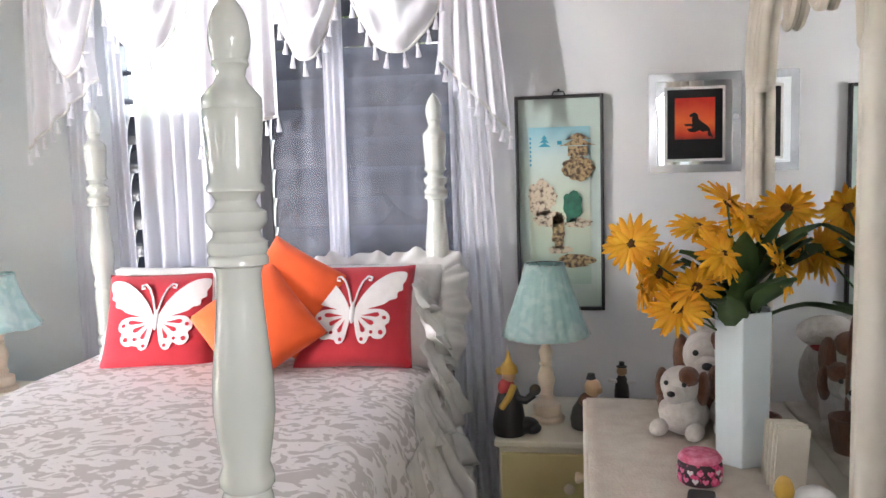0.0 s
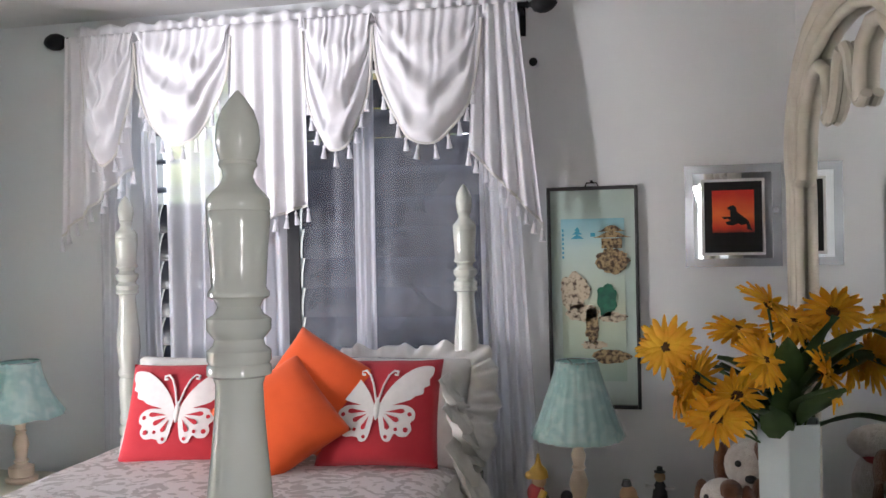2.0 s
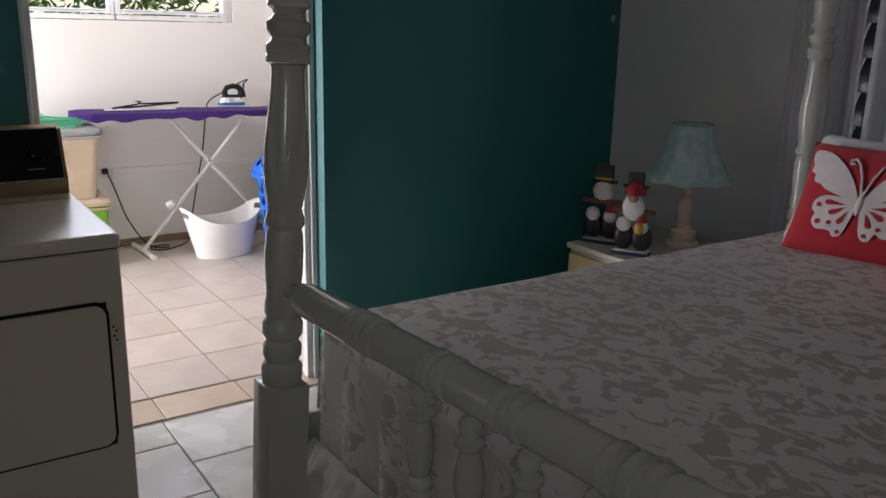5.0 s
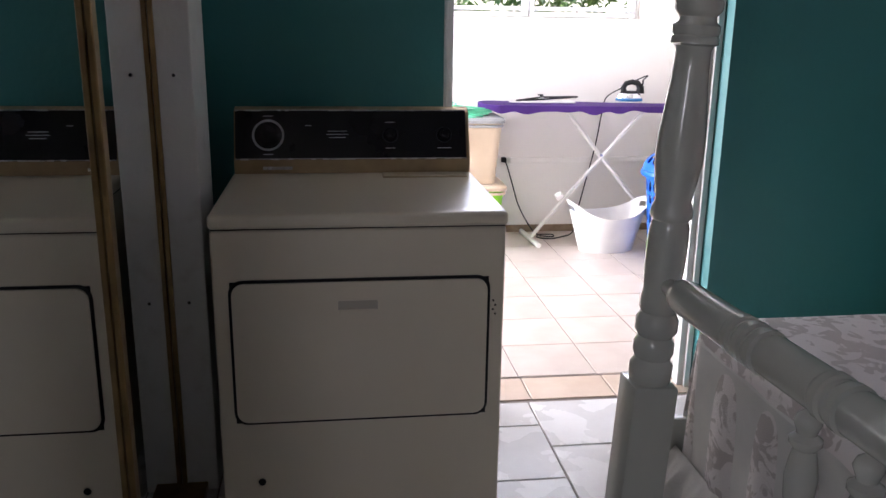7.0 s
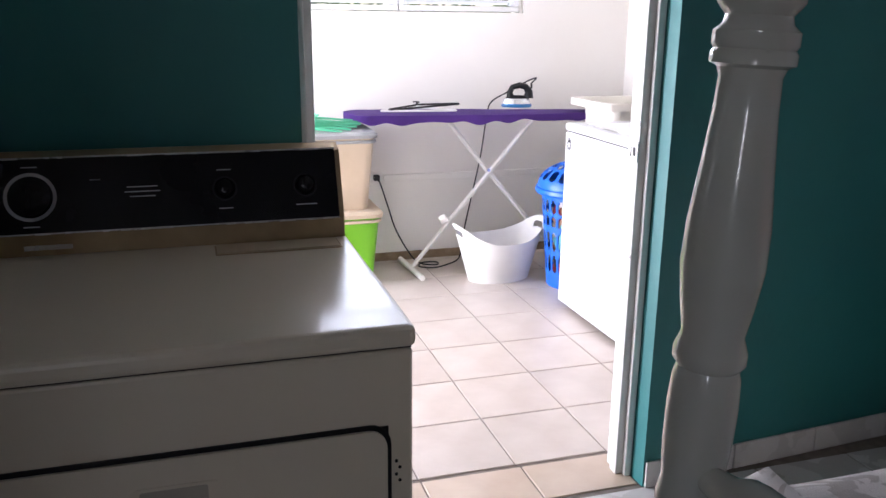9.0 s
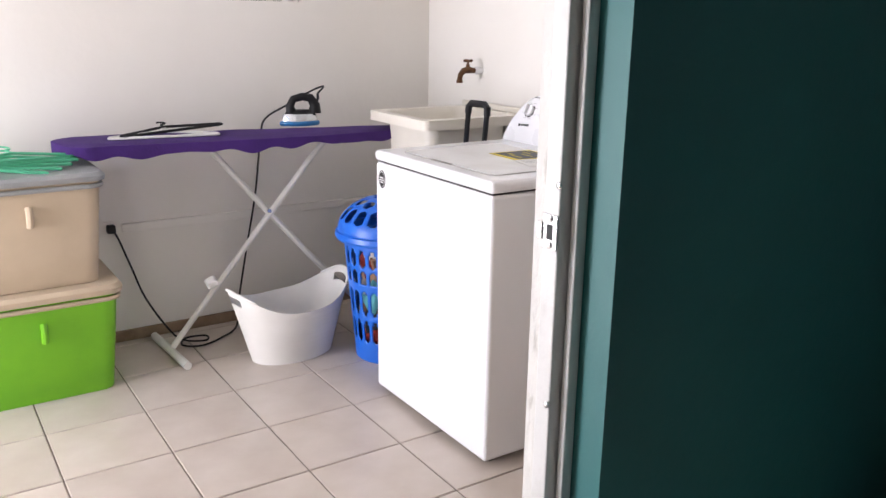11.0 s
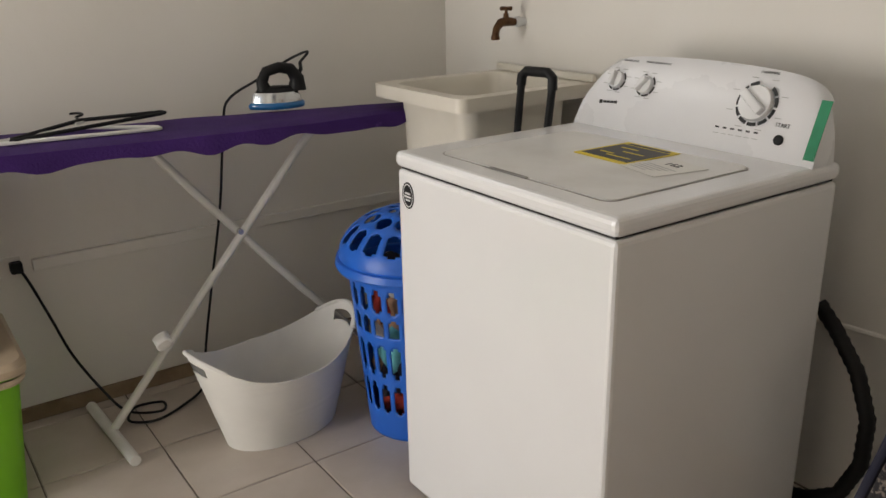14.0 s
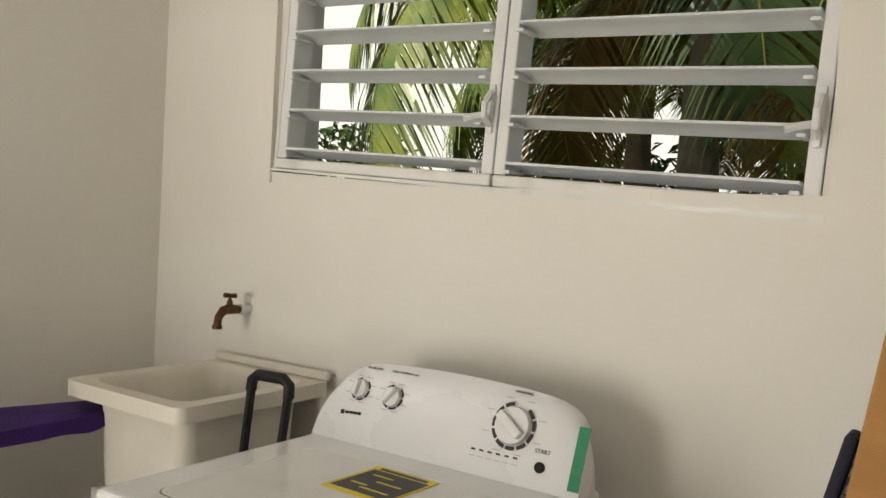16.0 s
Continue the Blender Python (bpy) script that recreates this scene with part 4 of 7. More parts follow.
def table_lamp(m, r0, r1, z0, z1, flare, label, pleats=22):
    t = thing("table_lamp", m, label, "lamp", "table lamps")
    bm = bmesh.new()
    lathe(bm, LAMP, 20)
    part("base", bm, M_LAMPWOOD, t, "limed turned-wood base", True)

    def f(u, v, k=1.0):
        a = u * 2 * math.pi
        r = r1 + (r0 - r1) * (1 - v) ** (1 + flare)
        r *= k * (1 + 0.025 * math.sin(a * pleats) * (1 - 0.6 * v) + (0.06 * flare * math.sin(a * 8) * (1 - v) ** 3))
        return Vector((r * math.cos(a), r * math.sin(a), z0 + (z1 - z0) * v + 0.008 * flare * math.sin(a * 8) * (1 - v) ** 3))
    bm = bmesh.new()
    grid_sheet(bm, 132, 12, f, True)
    sh = part("shade", bm, M_SHADE, t, "pleated aqua floral shade", True, 80)
    thicken(sh, 0.002)
    bm = bmesh.new()
    grid_sheet(bm, 132, 12, lambda u, v: f(u, v, 1.03 + 0.014 * math.sin(u * 195) + 0.008 * math.sin(u * 83 + v * 5)), True)
    part("plastic_wrap", bm, M_FILM, sh, "clear plastic wrapping", True, 80)
    bm = bmesh.new()
    for k in range(3):
        a = k * 2.09
        tube(bm, [(0, 0, z1 - 0.02), (r1 * math.cos(a), r1 * math.sin(a), z1 - 0.006)], 0.002, 6)
    tube(bm, [(r1 * math.cos(a), r1 * math.sin(a), z1 - 0.003) for a in (k * 2 * math.pi / 32 for k in range(33))], 0.0025, 6)
    part("shade_ring", bm, M_SILVER, t)
    return t


table_lamp(pose(-0.073, 2.93, 0.555), 0.152, 0.068, 0.312, 0.572, 0.15, "table lamp with plastic-wrapped aqua shade on night table")
table_lamp(pose(-2.385, 3.10, 0.58), 0.17, 0.08, 0.27, 0.50, 0.7, "table lamp with flared aqua shade on night table", 16)


# figurines: plain shapes in their colours
def figure(name, m, label, category, mats, shapes, group=""):
    """shapes: (material number, kind, numbers...) joined into one plain mesh."""
    bm = bmesh.new()
    for idx, kind, *v in shapes:
        have = set(bm.faces)
        if kind == "ball":
            ball(bm, v[0], *v[1], seg=14, rings=10)
        elif kind == "box":
            box(bm, *v, bevel=0.004)
        elif kind == "tube":
            tube(bm, v[0], v[1], 8)
        elif kind == "lathe":
            lathe(bm, v[0], 14, Matrix.Translation(v[1]))
        for fc in bm.faces:
            if fc not in have:
                fc.material_index = idx
    ob = part(name, bm, mats, None, smooth=True, angle=50)
    ob.matrix_world = m
    return tagged(ob, label, category, group)


def shade_mat(name, c, rough=0.4):
    return mat(name, c, rough, color2=tuple(x * 0.75 for x in c), scale=25, bump=0.1)


F_BLACK, F_GOLD, F_TAN, F_WHITE, F_RED, F_BLUE, F_BROWN = (shade_mat(n, c) for n, c in (
    ("figure_black", (0.015, 0.013, 0.013)), ("figure_gold", (0.50, 0.30, 0.04)), ("figure_tan", (0.42, 0.26, 0.14)), ("figure_white", (0.74, 0.72, 0.70)),
    ("figure_red", (0.35, 0.02, 0.02)), ("figure_navy", (0.03, 0.05, 0.14)), ("figure_brown", (0.12, 0.04, 0.015))))
figure("figurine", pose(-0.195, 2.77, 0.555, 0, 0, 20), "black and gold jester figurine sitting on the night table", "figurine", [F_BLACK, F_GOLD, F_TAN, F_RED], [
    (0, "lathe", [(0.055, 0), (0.06, 0.03), (0.05, 0.09), (0.042, 0.13), (0.03, 0.16)], (0, 0, 0)), (0, "ball", (0.05, -0.02, 0.03), (0.05, 0.03, 0.03)), (0, "ball", (0.075, -0.03, 0.02), (0.03, 0.022, 0.02)),
    (0, "tube", [(0.01, -0.02, 0.13), (0.05, -0.03, 0.12), (0.08, -0.03, 0.14)], 0.015), (0, "ball", (0.085, -0.03, 0.155), (0.02, 0.018, 0.02)), (3, "ball", (-0.01, -0.005, 0.165), (0.03, 0.026, 0.035)),
    (1, "tube", [(-0.035, -0.03, 0.1), (-0.01, -0.04, 0.14), (0.01, -0.035, 0.18)], 0.012), (2, "ball", (0, -0.005, 0.205), (0.024, 0.024, 0.028)), (1, "lathe", [(0.034, 0), (0.03, 0.02), (0.012, 0.04), (0.004, 0.075)], (0, 0, 0.215)), (1, "ball", (-0.03, 0, 0.222), (0.016, 0.014, 0.014))], "figurines")
figure("figurine", pose(0.075, 2.86, 0.555), "black-suited bowing clown figurine on the night table", "figurine", [F_BLACK, F_TAN, F_BROWN], [
    (0, "lathe", [(0.06, 0), (0.064, 0.03), (0.055, 0.07), (0.035, 0.10)], (0, 0, 0)), (2, "ball", (0.0, -0.02, 0.10), (0.035, 0.03, 0.03)), (1, "ball", (0.015, -0.02, 0.145), (0.03, 0.03, 0.034)), (1, "ball", (0.035, -0.035, 0.14), (0.014, 0.012, 0.012)),
    (0, "lathe", [(0.018, 0), (0.014, 0.012), (0.012, 0.02)], (0.01, -0.015, 0.175))], "figurines")
figure("figurine", pose(0.20, 3.08, 0.555) @ Matrix.Scale(0.55, 4), "small seated clown figurine with black hat on the night table", "figurine", [F_BLACK, F_TAN, F_WHITE], [
    (0, "lathe", [(0.05, 0), (0.05, 0.12), (0.04, 0.2), (0.02, 0.24)], (0, 0, 0)), (1, "ball", (0, -0.01, 0.265), (0.036, 0.032, 0.036)), (1, "ball", (0.02, -0.04, 0.26), (0.014, 0.012, 0.012)), (0, "lathe", [(0.036, 0), (0.036, 0.006), (0.02, 0.01), (0.018, 0.035)], (0, -0.005, 0.292)),
    (2, "tube", [(-0.09, 0, 0.2), (0, -0.02, 0.19), (0.09, 0, 0.19)], 0.012)], "figurines")
figure("side_stand", pose(0.44, 3.05, 0.0), "low cream stand tucked behind the dresser", "stand", [M_CREAM], [(0, "box", -0.15, 0.15, -0.15, 0.15, 0.0, 0.54)])


def standee(m, label, santa):
    sh = [(5, "box", -0.075, 0.075, -0.035, 0.035, 0, 0.012), (3, "box", -0.07, 0.07, -0.03, 0.03, 0.012, 0.02),
          (0, "ball", (-0.035, 0, 0.07), (0.04, 0.018, 0.055)), (0, "ball", (0.038, 0, 0.07), (0.042, 0.018, 0.055)), (3, "ball", (-0.036, -0.012, 0.12), (0.03, 0.016, 0.03)), (3, "ball", (0.036, -0.012, 0.115), (0.028, 0.016, 0.028)),
          (4, "lathe", [(0.024, 0), (0.02, 0.015), (0.006, 0.035)], (0.036, -0.012, 0.135)), (2, "box", -0.085, 0.085, -0.016, -0.004, 0.165, 0.185)]
    if santa:
        sh += [(3, "ball", (0, -0.016, 0.19), (0.045, 0.018, 0.055)), (6, "ball", (0, -0.022, 0.225), (0.022, 0.016, 0.02)), (4, "lathe", [(0.045, 0), (0.035, 0.03), (0.01, 0.055)], (0, 0, 0.24)), (0, "box", -0.05, 0.05, -0.012, 0.012, 0.265, 0.275), (0, "box", -0.032, 0.032, -0.01, 0.01, 0.275, 0.325), (1, "ball", (0.03, -0.02, 0.11), (0.022, 0.014, 0.026))]
    else:
        sh += [(3, "ball", (0, -0.004, 0.215), (0.045, 0.02, 0.045)), (0, "box", -0.055, 0.055, -0.012, 0.012, 0.25, 0.26), (0, "box", -0.036, 0.036, -0.01, 0.01, 0.26, 0.325), (1, "box", -0.036, 0.036, -0.0125, -0.0085, 0.262, 0.274)]
    figure("standing_figure", m, label, "figurine", [F_BLACK, F_GOLD, F_BROWN, F_WHITE, F_RED, F_BLUE, F_TAN], sh, "holiday figures")


standee(pose(-2.585, 2.83, 0.58, 0, 0, 28), "painted wooden snowman figure on the night table", False)
standee(pose(-2.385, 2.80, 0.58, 0, 0, 28), "painted wooden bearded winter figure on the night table", True)

# dresser and its mirror along the east wall
DX0, DX1, DY0, DY1, DZ = 0.055, 0.62, 0.95, 2.64, 0.72
dresser = thing("dresser", pose((DX0 + DX1) / 2, (DY0 + DY1) / 2, 0), "cream painted dresser with a beige runner", "dresser")
dw, dl = (DX1 - DX0) / 2, (DY1 - DY0) / 2
part("body", boxed(-dw + 0.02, dw, -dl + 0.02, dl - 0.02, 0.06, DZ - 0.03, bevel=0.004), M_CREAM, dresser)
part("top", boxed(-dw, dw, -dl, dl, DZ - 0.029, DZ, bevel=0.007), M_IVORY, dresser)
for i in range(3):
    for j in range(3):
        y0, y1 = -dl + 0.04 + i * 0.545, -dl + 0.57 + i * 0.545
        dr = part("drawer_front", boxed(-dw + 0.004, -dw + 0.0195, y0, y1, 0.08 + j * 0.2, 0.265 + j * 0.2, bevel=0.004), M_YELLOWISH, dresser)
        bm = bmesh.new()
        lathe(bm, [(0.008, 0), (0.016, 0.018), (0.016, 0.026), (0.002, 0.03)], 12, pose(-dw + 0.004, (y0 + y1) / 2, 0.17 + j * 0.2, 0, -90, 0))
        part("knob", bm, M_LAMPWOOD, dr, "", True)
bm = bmesh.new()
grid_sheet(bm, 20, 60, lambda u, v: Vector((DX0 + 0.012 + u * 0.50, DY0 + 0.02 + v * (DY1 - DY0 - 0.03), DZ + 0.005 + 0.002 * noise.noise(Vector((u * 4, v * 12, 0))))))
for sx in (1, -1):
    for sy in (1, -1):
        part("foot", boxed(sx * (dw - 0.05) - 0.025, sx * (dw - 0.05) + 0.025, sy * (dl - 0.07) - 0.025, sy * (dl - 0.07) + 0.025, 0, 0.0605, bevel=0.004), M_CREAM, dresser)
runner = tagged(part("table_runner", bm, M_RUNNER, smooth=True), "beige woven runner spread on the dresser", "runner")
thicken(runner, 0.003)

MX, MYC = 0.605, 2.21
dmirror = thing("dresser_mirror", pose(MX, MYC, DZ), "ivory gothic-arched mirror standing on the dresser", "mirror")
HALF = [(0.552, 0.0), (0.552, 0.95), (0.557, 0.99), (0.577, 1.02), (0.578, 1.08), (0.56, 1.15), (0.51, 1.235), (0.42, 1.315), (0.30, 1.375), (0.15, 1.41), (0.0, 1.42)]
ARCH = HALF + [(-a, b) for a, b in reversed(HALF[:-1])]


def arch_bar(shrink, r, x, name, label=""):
    bm = bmesh.new()
    c = 0.62
    pts = [(x, a * shrink, c + (b - c) * shrink if b > 0 else 0.0) for a, b in ARCH]
    tube(bm, pts, r, 10)
    return part(name, bm, M_IVORY, dmirror, label, True)


arch_bar(1.0, 0.030, 0.0, "outer_frame")
arch_bar(0.945, 0.022, -0.006, "middle_moulding")
arch_bar(0.90, 0.014, -0.004, "inner_moulding")
bm = bmesh.new()
outline(bm, [(a * 0.99, 0.62 + (b - 0.62) * 0.99 if b > 0 else 0.0) for a, b in ARCH], 0.02, 0.032, Matrix(((0, 0, 1, 0), (1, 0, 0, 0), (0, 1, 0, 0), (0, 0, 0, 1))))
part("backing", bm, M_IVORY, dmirror)
bm = bmesh.new()
outline(bm, [(a * 0.95, 0.62 + (b - 0.62) * 0.95 if b > 0 else 0.0) for a, b in ARCH], 0.012, 0.016, Matrix(((0, 0, 1, 0), (1, 0, 0, 0), (0, 1, 0, 0), (0, 0, 0, 1))))
part("mirror_glass", bm, M_MIRROR, dmirror, "silver mirror glass")
for s in (1, -1):
    bm = bmesh.new()
    tube(bm, [(0, s * 0.50, 0.97), (0, s * 0.465, 0.985), (0, s * 0.46, 1.03), (0, s * 0.44, 1.12), (0, s * 0.39, 1.20), (0, s * 0.315, 1.255), (0, s * 0.235, 1.265), (0, s * 0.165, 1.235), (0, s * 0.14, 1.18), (0, s * 0.135, 1.11)], 0.017, 10)
    tube(bm, [(0, s * 0.135, 1.11), (0, s * 0.16, 1.105), (0, s * 0.185, 1.12)], 0.013, 8)
    tube(bm, [(0, s * 0.135, 1.11), (0, s * 0.10, 1.13), (0, s * 0.07, 1.17), (0, s * 0.05, 1.23), (0, s * 0.015, 1.26)], 0.015, 8)
    part("tracery", bm, M_IVORY, dmirror, "", True)
# vase with yellow flowers
M_VASE = mat("pale_blue_glazed_vase", (0.60, 0.66, 0.66), 0.22, color2=(0.55, 0.61, 0.62), scale=5, coat=0.3)
M_PETAL = mat("yellow_silk_petal", (0.90, 0.50, 0.015), 0.6, color2=(0.86, 0.34, 0.008), scale=30, subsurface=0.05)
M_LEAF = mat("green_silk_leaf", (0.035, 0.075, 0.018), 0.5, color2=(0.06, 0.11, 0.03), scale=20)
vase = thing("flower_vase", pose(0.447, 2.10, DZ + 0.008), "tall pale vase of yellow silk flowers on the dresser", "vase")
bm = bmesh.new()
n_side = 6
rings = []
for r, z in ((0.070, 0.0), (0.076, 0.385), (0.070, 0.385), (0.063, 0.03)):
    rings.append([bm.verts.new((r * math.cos(2 * math.pi * i / n_side + 0.35), r * math.sin(2 * math.pi * i / n_side + 0.35), z)) for i in range(n_side)])
for a, b in zip(rings, rings[1:]):
    for i in range(n_side):
        bm.faces.new((a[i], a[(i + 1) % n_side], b[(i + 1) % n_side], b[i]))
bm.faces.new(rings[0][::-1])
bm.faces.new(rings[-1])
bmesh.ops.bevel(bm, geom=[e for e in bm.edges], offset=0.002, segments=1, affect="EDGES")
part("vase", bm, M_VASE, vase)


def flower_mesh(seed):
    rnd = random.Random(seed)
    bm = bmesh.new()
    for layer, (count, ln, lift) in enumerate(((20, 0.058, 0.12), (18, 0.05, 0.4), (13, 0.036, 0.85))):
        for k in range(count):
            a = 2 * math.pi * (k + 0.5 * layer) / count + rnd.uniform(-0.1, 0.1)
            l = ln * rnd.uniform(0.85, 1.1)
            w = 0.0056 * rnd.uniform(0.8, 1.2)
            m = pose(0, 0, 0, 0, 0, math.degrees(a)) @ pose(0, 0, 0, 0, -math.degrees(lift) * rnd.uniform(0.7, 1.3), 0)
            rows = []
            for t, q in ((0.08, 0.5), (0.35, 1.0), (0.65, 1.0), (0.88, 0.7), (1.0, 0.15)):
                rows.append([bm.verts.new(m @ Vector((t * l, s * w * q, 0.004 * (1 - abs(s)) - 0.018 * t * t + rnd.uniform(-0.001, 0.001)))) for s in (-1, 0, 1)])
            for p, q in zip(rows, rows[1:]):
                for i in range(2):
                    bm.faces.new((p[i], p[i + 1], q[i + 1], q[i]))
    return mesh_of(bm, "bloom", M_PETAL, True, 80)


BLOOMS = [flower_mesh(k) for k in range(4)]
M_EYE = mat("dark_flower_eye", (0.06, 0.025, 0.008), 0.9, color2=(0.14, 0.06, 0.01), scale=200)
bm = bmesh.new()
ball(bm, (0, 0, 0.004), 0.013, 0.013, 0.007, 10, 6)
EYE_MESH = mesh_of(bm, "flower_eye", M_EYE, True)
stems = bmesh.new()
HEADS = [(-0.27, -0.02, 0.55, 75, -12), (-0.067, -0.09, 0.53, 60, 5), (0.06, -0.08, 0.50, 70, 12), (-0.04, -0.01, 0.645, 45, -10), (0.10, 0.0, 0.63, 55, 18), (-0.165, -0.07, 0.40, 85, -8), (-0.12, -0.08, 0.45, 70, -20), (-0.20, -0.01, 0.475, 80, -30),
         (-0.23, 0.03, 0.44, 90, -40), (0.02, 0.03, 0.60, 30, 40), (0.14, 0.05, 0.52, 80, 60), (0.06, 0.09, 0.57, -40, 20), (-0.10, 0.06, 0.58, 20, -60)]
for k, (x, y, z, tilt, az) in enumerate(HEADS):
    b = new("bloom", BLOOMS[k % 4])
    b.parent = vase
    b.matrix_local = pose(x, y, z, 0, 0, az) @ pose(0, 0, 0, tilt, 0, k * 37) @ Matrix.Scale(1.32, 4)
    e = new("flower_eye", EYE_MESH)
    e.parent = b
    tube(stems, [(0, 0, 0.25), (x * 0.35, y * 0.35, 0.25 + (z - 0.25) * 0.55), (x, y, z - 0.005)], 0.003, 6)
part("stems", stems, M_LEAF, vase)


def leaf_mesh():
    bm = bmesh.new()
    rows = []
    for t, w in ((0, 0.006), (0.15, 0.018), (0.4, 0.03), (0.7, 0.024), (0.9, 0.01), (1, 0.001)):
        rows.append([bm.verts.new((t * 0.14, s * w, -0.035 * t * t + 0.008 * abs(s))) for s in (-1, -0.5, 0, 0.5, 1)])
    for p, q in zip(rows, rows[1:]):
        for i in range(4):
            bm.faces.new((p[i], p[i + 1], q[i + 1], q[i]))
    return mesh_of(bm, "leaf", M_LEAF, True, 80)


LEAF = leaf_mesh()
rnd = random.Random(5)
for k in range(30):
    a = 360 * k / 15 + rnd.uniform(-9, 9)
    lf = new("leaf", LEAF)
    lf.parent = vase
    r = rnd.uniform(0.01, 0.05)
    lf.matrix_local = pose(r * math.cos(radians(a)), r * math.sin(radians(a)), rnd.uniform(0.32, 0.50), rnd.uniform(-25, 25), rnd.uniform(-75, -22), a) @ Matrix.Scale(rnd.uniform(1.0, 1.35), 4)

# soft toys and small things on the dresser
M_FURW = mat("white_plush", (0.66, 0.61, 0.56), 0.95, color2=(0.55, 0.49, 0.44), scale=60, bump=0.8, bump_scale=220, sheen=0.4)
M_FURB = mat("brown_plush", (0.13, 0.045, 0.016), 0.95, color2=(0.2, 0.075, 0.03), scale=60, bump=0.8, bump_scale=220, sheen=0.3)
TOY = [M_FURW, M_FURB, F_BLACK, F_RED]


def plush_dog(m, s, label):
    sh = [(0, (0, 0, 0.07), (0.085, 0.075, 0.075)), (0, (0, -0.03, 0.175), (0.068, 0.066, 0.062)), (0, (0, -0.095, 0.155), (0.036, 0.034, 0.03)), (2, (0, -0.127, 0.165), (0.014, 0.01, 0.01)), (1, (0.07, -0.015, 0.165), (0.022, 0.035, 0.058)), (1, (-0.07, -0.015, 0.165), (0.022, 0.035, 0.058)),
          (1, (0.03, -0.045, 0.205), (0.036, 0.045, 0.036)), (2, (0.03, -0.088, 0.19), (0.008, 0.006, 0.008)), (2, (-0.03, -0.088, 0.19), (0.008, 0.006, 0.008)), (0, (0.06, -0.07, 0.03), (0.03, 0.05, 0.028)), (0, (-0.06, -0.07, 0.03), (0.03, 0.05, 0.028)), (1, (-0.05, 0.03, 0.09), (0.05, 0.05, 0.06))]
    figure("plush_dog", m, label, "soft toy", TOY, [(i, "ball", tuple(q * s for q in c), tuple(q * s for q in r)) for i, c, r in sh], "soft toys")


plush_dog(pose(0.42, 2.46, DZ + 0.008, 0, 0, -10), 1.1, "brown and white plush dog sitting on the dresser")
plush_dog(pose(0.33, 2.30, DZ + 0.008, 0, 0, -25), 0.82, "small brown and white plush dog on the dresser")
plush_dog(pose(0.47, 2.33, DZ + 0.008, 0, 0, 10), 0.85, "small brown and white plush dog on the dresser")
figure("plush_animal", pose(0.46, 2.56, DZ + 0.2, 0, 0, 0), "white plush animal with red scarf behind the dogs", "soft toy", TOY, [(0, "ball", (0, 0, -0.09), (0.08, 0.06, 0.12)), (0, "ball", (0, 0, 0.04), (0.09, 0.06, 0.05)), (3, "ball", (-0.02, -0.02, 0.0), (0.075, 0.055, 0.02)), (0, "ball", (-0.07, 0, 0.06), (0.025, 0.02, 0.03))])
figure("plush_penguin", pose(0.47, 1.60, DZ + 0.008, 0, 0, -30), "black and white plush toy lying on the dresser", "soft toy", [F_WHITE, F_BLACK, F_GOLD], [(0, "ball", (0, 0, 0.05), (0.07, 0.09, 0.05)), (1, "ball", (0.0, -0.06, 0.07), (0.05, 0.05, 0.045)), (0, "ball", (0, 0.07, 0.06), (0.05, 0.05, 0.05)), (2, "ball", (-0.05, 0.04, 0.1), (0.02, 0.01, 0.03))])
M_HEARTS = mat("heart_print_cloth", (0.03, 0.012, 0.018), 0.6, color2=(0.62, 0.06, 0.18), scale=45, contrast=(0.52, 0.56))
hb = thing("cosmetic_purse", pose(0.325, 1.95, DZ + 0.008, 0, 0, 20) @ Matrix.Scale(0.85, 4), "round black cosmetic purse with pink hearts on the dresser", "purse")
bm = bmesh.new()
lathe(bm, [(0.055, 0), (0.06, 0.006), (0.06, 0.055), (0.056, 0.062)], 28)
part("body", bm, M_HEARTS, hb, "", True)
bm = bmesh.new()
lathe(bm, [(0.058, 0.063), (0.06, 0.068), (0.05, 0.082), (0.002, 0.086)], 28)
part("lid", bm, mat("pink_print_cloth", (0.50, 0.05, 0.12), 0.6, color2=(0.7, 0.25, 0.35), scale=50), hb, "pink printed lid", True)
M_HEARTPINK = mat("pink_heart", (0.75, 0.16, 0.30), 0.6)
heart = [(0, -0.008), (0.008, 0.0), (0.009, 0.005), (0.005, 0.008), (0, 0.004), (-0.005, 0.008), (-0.009, 0.005), (-0.008, 0.0)]
for k in range(14):
    for row in range(2):
        a = radians(k * 25.7 + row * 12)
        bm = bmesh.new()
        outline(bm, heart, -0.0005, 0.001)
        bmesh.ops.transform(bm, matrix=Matrix.Translation((0.0605 * math.cos(a), 0.0605 * math.sin(a), 0.018 + row * 0.022)) @ pose(0, 0, 0, 90, 0, math.degrees(a) + 90), verts=bm.verts)
        part("heart", bm, M_HEARTPINK if (k + row) % 3 else F_WHITE, hb)
brush = thing("hair_brush", pose(0.30, 1.76, DZ + 0.008, 0, 0, 80), "black plastic hair brush lying on the dresser", "brush")
part("handle", boxed(-0.11, 0.0, -0.012, 0.012, 0, 0.02, bevel=0.006), M_BLACK, brush)
part("head", boxed(0.002, 0.09, -0.03, 0.03, 0, 0.022, bevel=0.008), M_BLACK, brush)
M_PAPER = mat("paper_pages", (0.62, 0.58, 0.48), 0.8, color2=(0.5, 0.46, 0.38), scale=60, stretch=(1, 8, 1))
